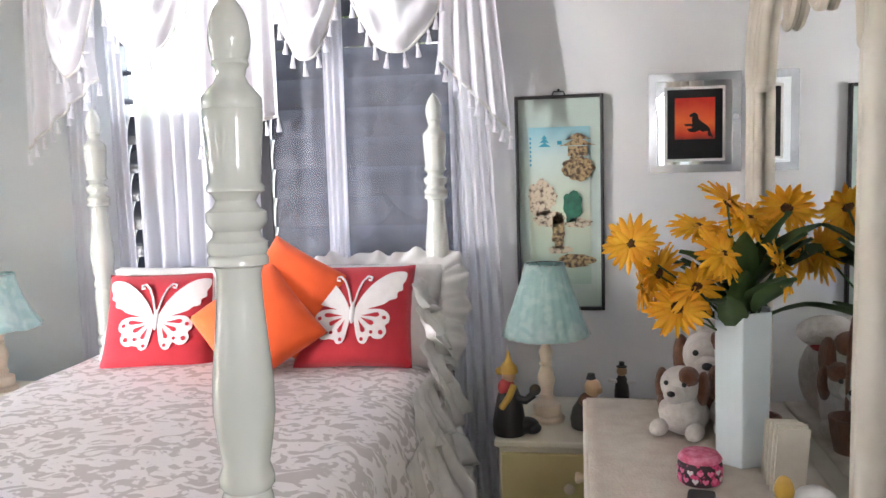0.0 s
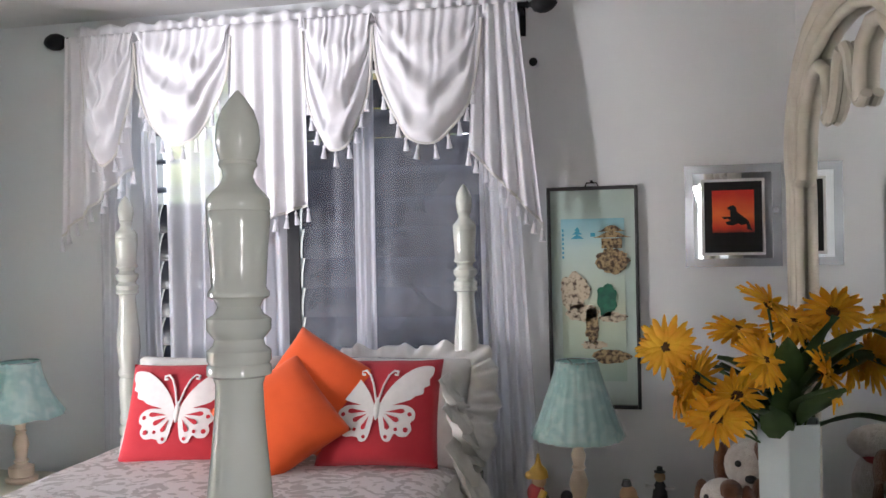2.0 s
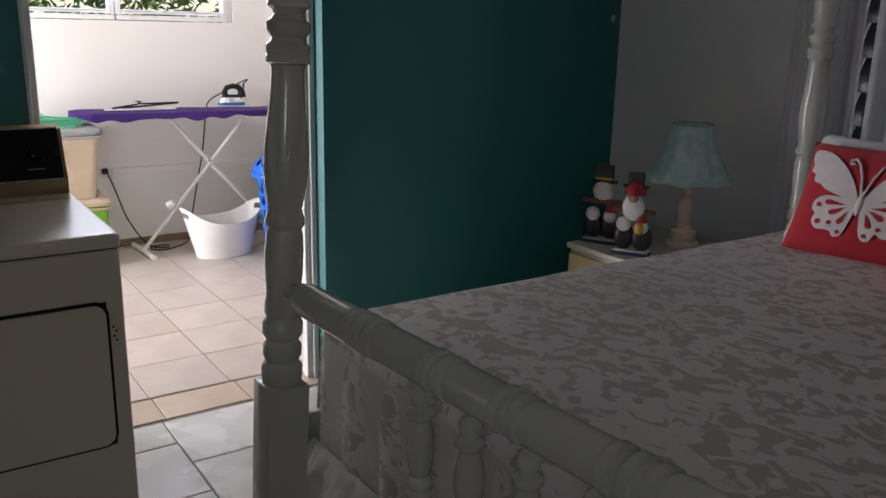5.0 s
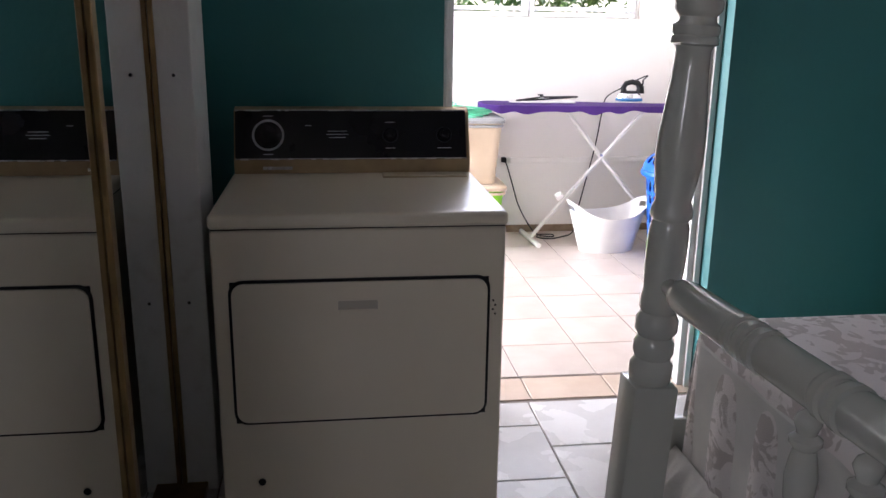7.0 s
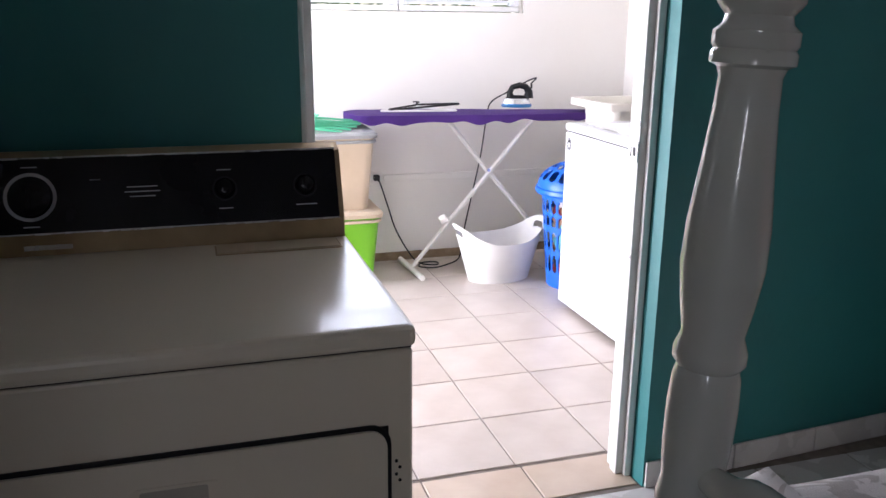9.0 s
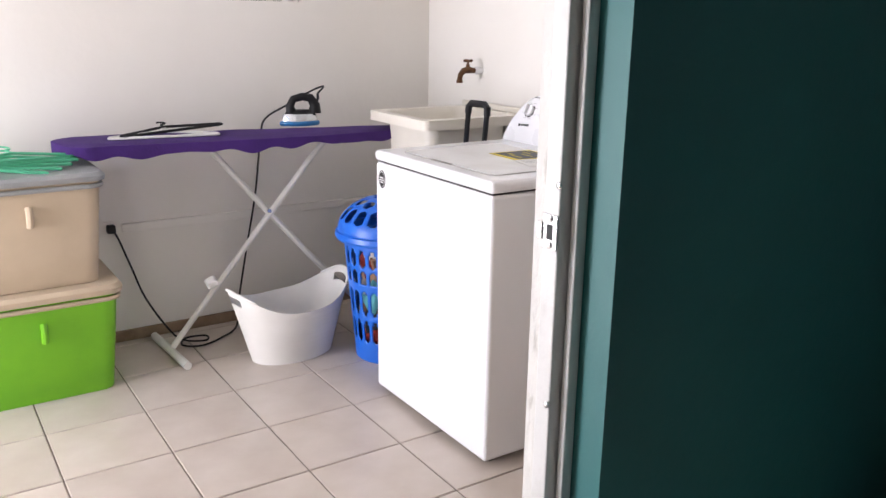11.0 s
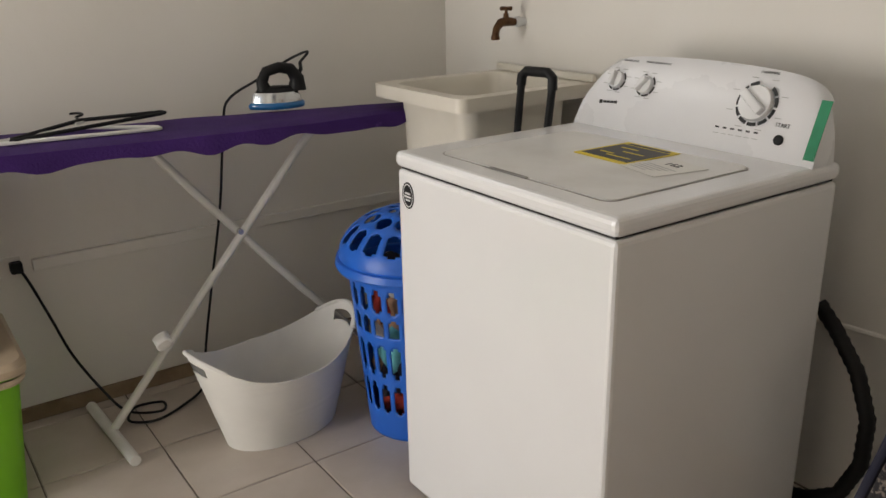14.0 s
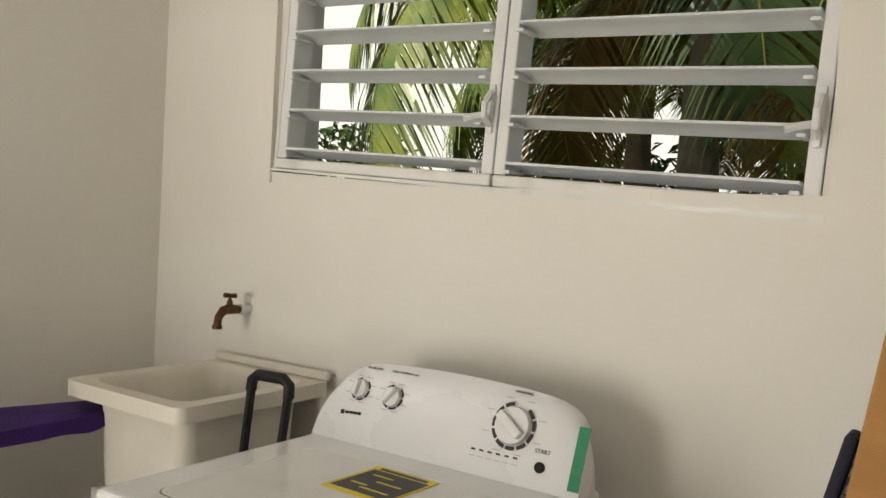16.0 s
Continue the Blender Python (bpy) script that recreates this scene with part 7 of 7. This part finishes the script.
# stacked bins
def bin_box(name, x, y, z0, z1, wx, wy, taper, material, label, lid_mat=None, lid_h=0.035):
    t = thing(name, pose(x, y, z0), label, "storage bin", "stacked bins")
    h = z1 - z0
    bm = bmesh.new()
    lo = [bm.verts.new((a, b, 0)) for a, b in rounded(-wx / 2 + taper, wx / 2 - taper, -wy / 2 + taper, wy / 2 - taper, 0.05)]
    mid = [bm.verts.new((a, b, h * 0.8)) for a, b in rounded(-wx / 2 + taper * 0.2, wx / 2 - taper * 0.2, -wy / 2 + taper * 0.2, wy / 2 - taper * 0.2, 0.05)]
    hi = [bm.verts.new((a, b, h)) for a, b in rounded(-wx / 2, wx / 2, -wy / 2, wy / 2, 0.05)]
    for a, b in ((lo, mid), (mid, hi)):
        for i in range(len(a)):
            bm.faces.new((a[i], a[(i + 1) % len(a)], b[(i + 1) % len(a)], b[i]))
    bm.faces.new(lo[::-1])
    bm.faces.new(hi)
    part("body", bm, material, t, "", True, 35)
    bm = bmesh.new()
    ring_pts = [(a, b, h - 0.018) for a, b in rounded(-wx / 2 - 0.004, wx / 2 + 0.004, -wy / 2 - 0.004, wy / 2 + 0.004, 0.05)]
    tube(bm, ring_pts + [ring_pts[0]], 0.009, 6)
    part("rim", bm, lid_mat or material, t, "", True)
    if lid_mat:
        bm = bmesh.new()
        prev = None
        for w, z in ((0.016, h + 0.001), (0.018, h + lid_h * 0.6), (0.006, h + lid_h)):
            cur = [bm.verts.new((a, b, z)) for a, b in rounded(-wx / 2 - w, wx / 2 + w, -wy / 2 - w, wy / 2 + w, 0.05)]
            if prev:
                for i in range(len(cur)):
                    bm.faces.new((prev[i], prev[(i + 1) % len(cur)], cur[(i + 1) % len(cur)], cur[i]))
            else:
                bm.faces.new(cur[::-1])
            prev = cur
        bm.faces.new(prev)
        part("lid", bm, lid_mat, t, "", True, 35)
    bm = bmesh.new()
    tube(bm, [(wx / 2 - 0.002, 0.05, h * 0.62), (wx / 2 + 0.012, 0.05, h * 0.72), (wx / 2 + 0.012, 0.05, h * 0.76), (wx / 2, 0.05, h * 0.8)], 0.012, 8)
    part("grip", bm, material, t, "", True)
    return t


M_LIME = mat("lime_plastic", (0.16, 0.46, 0.012), 0.35, color2=(0.13, 0.40, 0.010), scale=7)
M_BEIGE = mat("beige_plastic", (0.52, 0.42, 0.30), 0.45, color2=(0.46, 0.37, 0.26), scale=7)
M_GREYP = mat("grey_plastic", (0.30, 0.31, 0.31), 0.4, color2=(0.24, 0.25, 0.25), scale=7)
bin_box("storage_bin", -5.42, 1.155, 0.0, 0.385, 0.42, 0.63, 0.035, M_LIME, "lime green plastic bin with beige lid on the floor", M_BEIGE)
bin_box("storage_bin", -5.43, 1.155, 0.422, 0.80, 0.40, 0.59, 0.03, M_BEIGE, "beige plastic bin with grey lid stacked on another", M_GREYP, 0.03)
M_MINT = mat("mint_plastic", (0.08, 0.46, 0.26), 0.4, color2=(0.10, 0.52, 0.30), scale=20)
for k in range(5):
    coat_hanger(pose(-5.42 + 0.012 * k, 1.13 + 0.02 * k, 0.835 + 0.011 * k, 3 * k - 5, 4, 60 + 14 * k), M_MINT, "mint green plastic coat hanger on the stacked bin")

# carton and mat leaning on the wall
M_CARTON = mat("brown_cardboard", (0.40, 0.20, 0.07), 0.8, color2=(0.35, 0.175, 0.06), scale=5, bump=0.15, bump_scale=90, stretch=(1, 1, 6))
carton = thing("cardboard_carton", pose(-3.673, 2.50, 0.0, 0, 8.4, 0), "tall brown cardboard carton with printed dimensions leaning on the wall", "carton")
part("box", boxed(0.0, 0.20, -0.06, 0.055, 0.03, 1.37, bevel=0.004), M_CARTON, carton)
M_CINK = mat("dark_brown_print", (0.07, 0.025, 0.008), 0.7)
TX_ = Matrix(((0, 1, 0, 0), (0, 0, -1, 0), (-1, 0, 0, 0), (0, 0, 0, 1)))
for k, (text, size, x, z) in enumerate((("94.4 in W x 94.4 in L x 99.3 in H", 0.030, 0.125, 1.02), ("(assembled dimensions)", 0.017, 0.098, 1.02), ("2.39 m AN x 2.39 m LA x 2.52 m AL", 0.021, 0.075, 1.02), ("(dimensiones del producto ensamblado)", 0.0125, 0.052, 1.02),
                                     ("Always use an umbrella base", 0.020, 0.115, 0.58), ("Close in high winds", 0.020, 0.09, 0.58))):
    words("lettering", text, size, M_CINK, carton, Matrix.Translation((x, -0.0605, z)) @ Matrix(((0, 1, 0, 0), (0, 0, -1, 0), (-1, 0, 0, 0), (0, 0, 0, 1))), "LEFT")
bm = bmesh.new()
outline(bm, rounded(0.055, 0.10, 1.09, 1.18, 0.012), 0.0601, 0.061, Matrix(((1, 0, 0, 0), (0, 0, -1, 0), (0, 1, 0, 0), (0, 0, 0, 1))))
part("hand_slot", bm, M_CINK, carton)
M_RUG = mat("black_and_grey_weave", (0.025, 0.025, 0.03), 0.95, color2=(0.20, 0.17, 0.15), scale=120, contrast=(0.5, 0.58), bump=0.6, bump_scale=150)
rug = thing("folded_mat", pose(-3.815, 2.615, 0.0, 0, 13.5, 0), "dark woven mat with navy edging leaning behind the carton", "mat")
part("weave", boxed(0.018, 0.23, -0.022, 0.022, 0.06, 1.215, bevel=0.006), M_RUG, rug)
part("edging", boxed(0.0, 0.0175, -0.026, 0.026, 0.055, 1.22, bevel=0.006), mat("navy_binding", (0.01, 0.012, 0.03), 0.8), rug)
part("edging", boxed(0.018, 0.23, -0.026, 0.026, 1.216, 1.232, bevel=0.005), mat("navy_binding_top", (0.01, 0.012, 0.03), 0.8), rug)
chip = thing("wall_damage", pose(-3.63, LN, 0.66), "chipped plaster hole in the laundry wall", "damage")
bm = bmesh.new()
outline(bm, [(-0.02, -0.06), (0.01, -0.065), (0.025, -0.02), (0.02, 0.03), (0.0, 0.055), (-0.022, 0.03), (-0.015, -0.01)], 0.0003, 0.0015, Matrix(((1, 0, 0, 0), (0, 0, -1, 0), (0, 1, 0, 0), (0, 0, 0, 1))))
part("bare_plaster", bm, mat("bare_mortar", (0.25, 0.23, 0.21), 0.95, color2=(0.14, 0.13, 0.12), scale=60, bump=0.8), chip)


# ---- laundry louvre windows
M_ALU = mat("white_aluminium", (0.74, 0.75, 0.76), 0.35, color2=(0.68, 0.69, 0.70), scale=10)
M_SLATW = mat("white_louvre_slat", (0.82, 0.85, 0.88), 0.3, color2=(0.76, 0.79, 0.82), scale=8)


def louvre_window(name, m, w, h, label, sashes=2):
    """Local x along the wall, z up, -y into the room; the frame lies in the wall's thickness."""
    t = thing(name, m, label, "window", kind="structure")
    f = 0.035
    for z0, z1, nm in ((0, 0.03, "sill_bar"), (h - f, h, "head_bar")):
        for k in range(sashes):
            a, b = -w / 2 + w * k / sashes + 0.003, -w / 2 + w * (k + 1) / sashes - 0.003
            part(nm, boxed(a, b, -0.018, 0.07, z0, z1, bevel=0.006), M_FRAME, t)
    for k in range(sashes):
        a, b = -w / 2 + w * k / sashes, -w / 2 + w * (k + 1) / sashes
        for x0, x1 in ((a + 0.002, a + f), (b - f, b - 0.002)):
            part("stile", boxed(x0, x1, -0.012, 0.065, 0.031, h - f - 0.001, bevel=0.004), M_ALU, t)
        z = 0.052
        n = 0
        while z < h - 0.06:
            bm = bmesh.new()
            prof = [(-0.052, -0.003), (-0.048, 0.004), (-0.02, 0.0075), (0.02, 0.0075), (0.05, 0.002), (0.052, -0.004), (0.046, -0.004), (0.02, 0.001), (-0.02, 0.001), (-0.046, -0.004)]
            outline(bm, prof, a + f + 0.006, b - f - 0.006)
            bmesh.ops.transform(bm, matrix=pose(0, 0.028, z, -9, 0, 0) @ Matrix(((0, 0, 1, 0), (1, 0, 0, 0), (0, 1, 0, 0), (0, 0, 0, 1))), verts=bm.verts)
            part("slat", bm, M_SLATW, t, "", True, 30)
            for x in (a + f + 0.012, b - f - 0.012):
                part("slat_clip", boxed(x - 0.010, x + 0.010, -0.03, 0.045, z - 0.017, z - 0.009, bevel=0.002, m=None), M_ALU, t)
            z += 0.113
            n += 1
        bm = bmesh.new()
        xo = b - f / 2 - 0.002
        box(bm, xo - 0.008, xo + 0.008, -0.02, -0.0122, 0.13, 0.25, bevel=0.003)
        tube(bm, [(xo, -0.018, 0.15), (xo, -0.045, 0.165), (xo, -0.048, 0.20), (xo, -0.022, 0.23)], 0.008, 8)
        tube(bm, [(xo - 0.002, -0.03, 0.175), (xo - 0.04, -0.045, 0.165), (xo - 0.055, -0.05, 0.16)], [0.008, 0.009, 0.012], 8)
        part("crank", bm, M_ALU, t, "", True)
    for x0, x1 in ((-w / 2 - 0.014, -w / 2 - 0.0005), (w / 2 + 0.0005, w / 2 + 0.014)):
        part("outer_frame", boxed(x0, x1, -0.01, 0.075, -0.01, h, bevel=0.003), M_PEEL, t)
    part("mortar_bed", boxed(-w / 2 - 0.06, w / 2 + 0.06, -0.012, 0.075, -0.07, -0.012), M_LWALL, t)
    for s in (1, -1):
        part("mortar_bed", boxed(min(s * (w / 2 + 0.015), s * (w / 2 + 0.07)), max(s * (w / 2 + 0.015), s * (w / 2 + 0.07)), 0.0, 0.07, -0.011, h), M_LWALL, t)
    return t


win_2 = louvre_window("window_2", pose((LNX0 + LNX1) / 2, LN + 0.02, 1.530, 0, 3.1, 0), 1.505, 0.80, "white aluminium louvre window with open slats, palms outside")
bm = bmesh.new()
outline(bm, [(-0.765, -0.001), (-0.765, -0.008), (0.765, -0.016), (0.765, -0.001)], -0.072, 0.021, Matrix(((1, 0, 0, 0), (0, 0, -1, 0), (0, 1, 0, 0), (0, 0, 0, 1))))
part("sill", bm, M_FRAME, win_2)
louvre_window("window_3", pose(LW - 0.02, (LWY0 + LWY1) / 2, LWZ0 + 0.004, 0, 0, 90), 1.44, 0.88, "white aluminium louvre window with open slats over the board")


# ---- outside: coconut palms and shrubs
M_FROND = mat("palm_leaflet", (0.10, 0.17, 0.025), 0.35, color2=(0.26, 0.29, 0.05), scale=3.5, contrast=(0.4, 0.65))
M_FROND2 = mat("dark_palm_leaflet", (0.035, 0.075, 0.018), 0.4, color2=(0.07, 0.11, 0.025), scale=4)
M_FROND3 = mat("dry_palm_leaflet", (0.20, 0.12, 0.03), 0.6, color2=(0.26, 0.20, 0.05), scale=5)
M_RACHIS = mat("palm_rachis", (0.20, 0.22, 0.05), 0.5, color2=(0.26, 0.2, 0.06), scale=9)
M_TRUNK = mat("palm_bark", (0.16, 0.13, 0.10), 0.9, color2=(0.24, 0.2, 0.16), scale=8, bump=0.6, bump_scale=20)


def frond_mesh(seed, length, droop, material):
    rnd = random.Random(seed)
    bm = bmesh.new()
    spine = []
    for k in range(41):
        t = k / 40
        a = radians(55) - droop * t ** 1.15
        if spine:
            p = spine[-1] + Vector((math.cos(a), 0, math.sin(a))) * (length / 40)
        else:
            p = Vector((0, 0, 0))
        spine.append(p)
    tube(bm, spine, [0.022 * (1 - 0.85 * k / 40) for k in range(41)], 5)
    for fc in bm.faces:
        fc.material_index = 1
    n = 112
    for k in range(n):
        t = 0.12 + 0.88 * k / n
        p = path_at(spine, t)
        d = (path_at(spine, min(1, t + 0.02)) - path_at(spine, t - 0.02)).normalized()
        ln = 0.62 * math.sin(math.pi * (0.12 + 0.80 * t)) ** 0.7 * rnd.uniform(0.85, 1.1)
        for s in (-1, 1):
            side = (Vector((0, s, 0)) * 0.86 + d * 0.5 + Vector((0, 0, rnd.uniform(-0.25, 0.1)))).normalized()
            rows = []
            hang = rnd.uniform(0.35, 0.8)
            for q, w in ((0, 0.010), (0.3, 0.017), (0.65, 0.013), (1.0, 0.002)):
                c = p + side * ln * q + Vector((0, 0, -ln * hang * q * q))
                rows.append((bm.verts.new(c - d * w), bm.verts.new(c + d * w + Vector((0, 0, 0.004)))))
            for a, b in zip(rows, rows[1:]):
                bm.faces.new((a[0], a[1], b[1], b[0]))
    me = mesh_of(bm, "frond", [material, M_RACHIS])
    return me


FRONDS = [frond_mesh(1, 3.0, 2.3, M_FROND), frond_mesh(2, 2.7, 2.7, M_FROND2), frond_mesh(3, 2.8, 2.5, M_FROND), frond_mesh(4, 2.4, 3.0, M_FROND3)]


def palm(x, y, h, seed, count, label):
    rnd = random.Random(seed)
    t = thing("palm_tree", pose(x, y, -0.3), label, "palm tree", "garden palms")
    bm = bmesh.new()
    tube(bm, [(0.05 * math.sin(k * 0.5), 0.03 * math.sin(k * 0.4), h * k / 14) for k in range(15)], [0.15 - 0.05 * k / 14 + (0.006 if k % 2 else 0) for k in range(15)], 14)
    part("trunk", bm, M_TRUNK, t, "", True)
    for k in range(count):
        a = 360 * k / count * 1.0 + rnd.uniform(-14, 14)
        fr = new("frond", FRONDS[(k * 7 + seed) % 4 if k % 3 else (k + seed) % 3])
        fr.parent = t
        s = rnd.uniform(0.85, 1.1)
        fr.matrix_local = pose(0.0, 0, h - 0.05, 0, 0, a) @ pose(0, 0, 0, rnd.uniform(-12, 12), rnd.uniform(-18, 30), 0) @ Matrix.Scale(s, 4)
    return t


palm(-4.9, 6.3, 3.3, 3, 18, "coconut palm with arching green fronds outside the window")
palm(-3.2, 6.9, 3.5, 8, 18, "coconut palm with arching green fronds outside the window")
palm(-4.1, 7.6, 3.9, 11, 20, "coconut palm with arching green fronds outside the window")
palm(-6.2, 8.6, 3.6, 5, 16, "coconut palm with arching green fronds outside the window")
palm(-1.6, 8.4, 3.4, 6, 16, "coconut palm with arching green fronds outside the window")


def shrub(x, y, r, h, seed, label):
    rnd = random.Random(seed)
    t = thing("shrub", pose(x, y, -0.3), label, "shrub", "garden shrubs")
    bm = bmesh.new()
    for k in range(7):
        a = rnd.uniform(0, 6.28)
        tube(bm, [(0, 0, 0), (0.3 * r * math.cos(a), 0.3 * r * math.sin(a), h * 0.4), (0.6 * r * math.cos(a), 0.6 * r * math.sin(a), h * 0.75)], [0.04, 0.025, 0.01], 6)
    part("stems", bm, M_TRUNK, t)
    bm = bmesh.new()
    for k in range(2600):
        a, q = rnd.uniform(0, 6.283), rnd.random() ** 0.5
        z = h * rnd.uniform(0.12, 1.0)
        rr = r * q * (1 - 0.5 * (z / h) ** 3) * (1 + 0.25 * math.sin(3 * a + seed))
        c = Vector((rr * math.cos(a), rr * math.sin(a), z + 0.1 * math.sin(5 * a)))
        m = Euler((rnd.uniform(-1, 1), rnd.uniform(-1, 1), a)).to_matrix()
        s = rnd.uniform(0.05, 0.10)
        bm.faces.new([bm.verts.new(c + m @ Vector(p)) for p in ((-s, 0, 0), (0, -s * 0.45, 0.01), (s, 0, -0.02), (0, s * 0.45, 0.01))])
    part("foliage", bm, M_LEAFY, t)
    return t


M_LEAFY = mat("shrub_leaf", (0.05, 0.11, 0.02), 0.5, color2=(0.12, 0.19, 0.04), scale=3)
for k, (x, y, r, h) in enumerate(((-9.2, 0.6, 1.3, 2.3), (-9.6, 2.6, 1.4, 2.5), (-9.4, 4.6, 1.4, 2.4), (-7.0, 9.6, 1.5, 2.6), (-4.4, 10.2, 1.7, 3.0), (-1.8, 10.4, 1.6, 2.8), (-9.0, 7.2, 1.5, 2.6))):
    shrub(x, y, r, h, k + 2, "dense green garden shrub outside the window")

# hazy bright sky low over the garden, far off
M_HAZE = bpy.data.materials.new("bright_haze")
M_HAZE.use_nodes = True
M_HAZE.node_tree.nodes.remove(M_HAZE.node_tree.nodes["Principled BSDF"])
glow = M_HAZE.node_tree.nodes.new("ShaderNodeEmission")
glow.inputs[0].default_value, glow.inputs[1].default_value = (0.95, 0.98, 1.0, 1), 1.5
M_HAZE.node_tree.links.new(glow.outputs[0], M_HAZE.node_tree.nodes["Material Output"].inputs[0])
tagged(part("backdrop", boxed(-85, -8, 64, 64.2, -1, 50), M_HAZE), "bright hazy sky beyond the garden", "sky", kind="structure")

# ---- floors, tile by tile
def tile_mesh(name, sx, sy, material):
    return mesh_of(boxed(-sx / 2, sx / 2, -sy / 2, sy / 2, -0.010, 0.0, bevel=0.0025, seg=1), name, material)


floor = tagged(part("floor", boxed(BW - 0.05, BE + 0.2, BS - 0.2, BN + 0.2, -0.12, -0.004), M_GROUT), "pale ceramic tiled bedroom floor with dark grout", "floor", kind="structure")
floor_laundry = tagged(part("floor_laundry", boxed(LW - 0.2, BW - 0.05, LS - 0.2, LN + 0.2, -0.12, -0.004), M_GROUT), "beige ceramic tiled laundry floor with brown grout", "floor", kind="structure")


def lay(parent, material, x0, x1, y0, y1, px, py, ox, oy, stagger=0.0, gap=0.005):
    cache = {}
    j = math.floor((y0 - oy) / py)
    while oy + j * py < y1:
        a0, a1 = max(y0, oy + j * py), min(y1, oy + (j + 1) * py)
        shift = ox + (stagger * px if j % 2 else 0)
        i = math.floor((x0 - shift) / px)
        while shift + i * px < x1:
            b0, b1 = max(x0, shift + i * px), min(x1, shift + (i + 1) * px)
            if a1 - a0 > 0.02 and b1 - b0 > 0.02:
                key = (round(b1 - b0, 3), round(a1 - a0, 3))
                if key not in cache:
                    cache[key] = tile_mesh("tile", key[0] - gap, key[1] - gap, material)
                ob = new("tile", cache[key])
                ob.location = ((b0 + b1) / 2, (a0 + a1) / 2, random.uniform(-0.0006, 0.0006))
                ob.parent = parent
            i += 1
        j += 1


lay(floor, M_TILE_B, BW - 0.0, BE, BS, BN, 0.36, 0.36, -2.715, 1.13, 0.56)
lay(floor_laundry, M_TILE_T, LE, BW, DOOR_Y0, DOOR_Y1, 0.20, 0.335, LE, 1.15)
lay(floor_laundry, M_TILE, LW, LE, LS, LN, 0.3375, 0.3285, LE - 0.012, 1.145)
# out of view; its pale colour is chosen to bounce sun onto slats and palms
tagged(part("ground", boxed(-60, 60, -60, 60, -0.5, -0.3), mat("pale_bounce_ground", (0.34, 0.30, 0.22), 0.9, color2=(0.26, 0.26, 0.15), scale=3)), "unseen ground outside the house, made pale to bounce light", "ground", kind="structure")
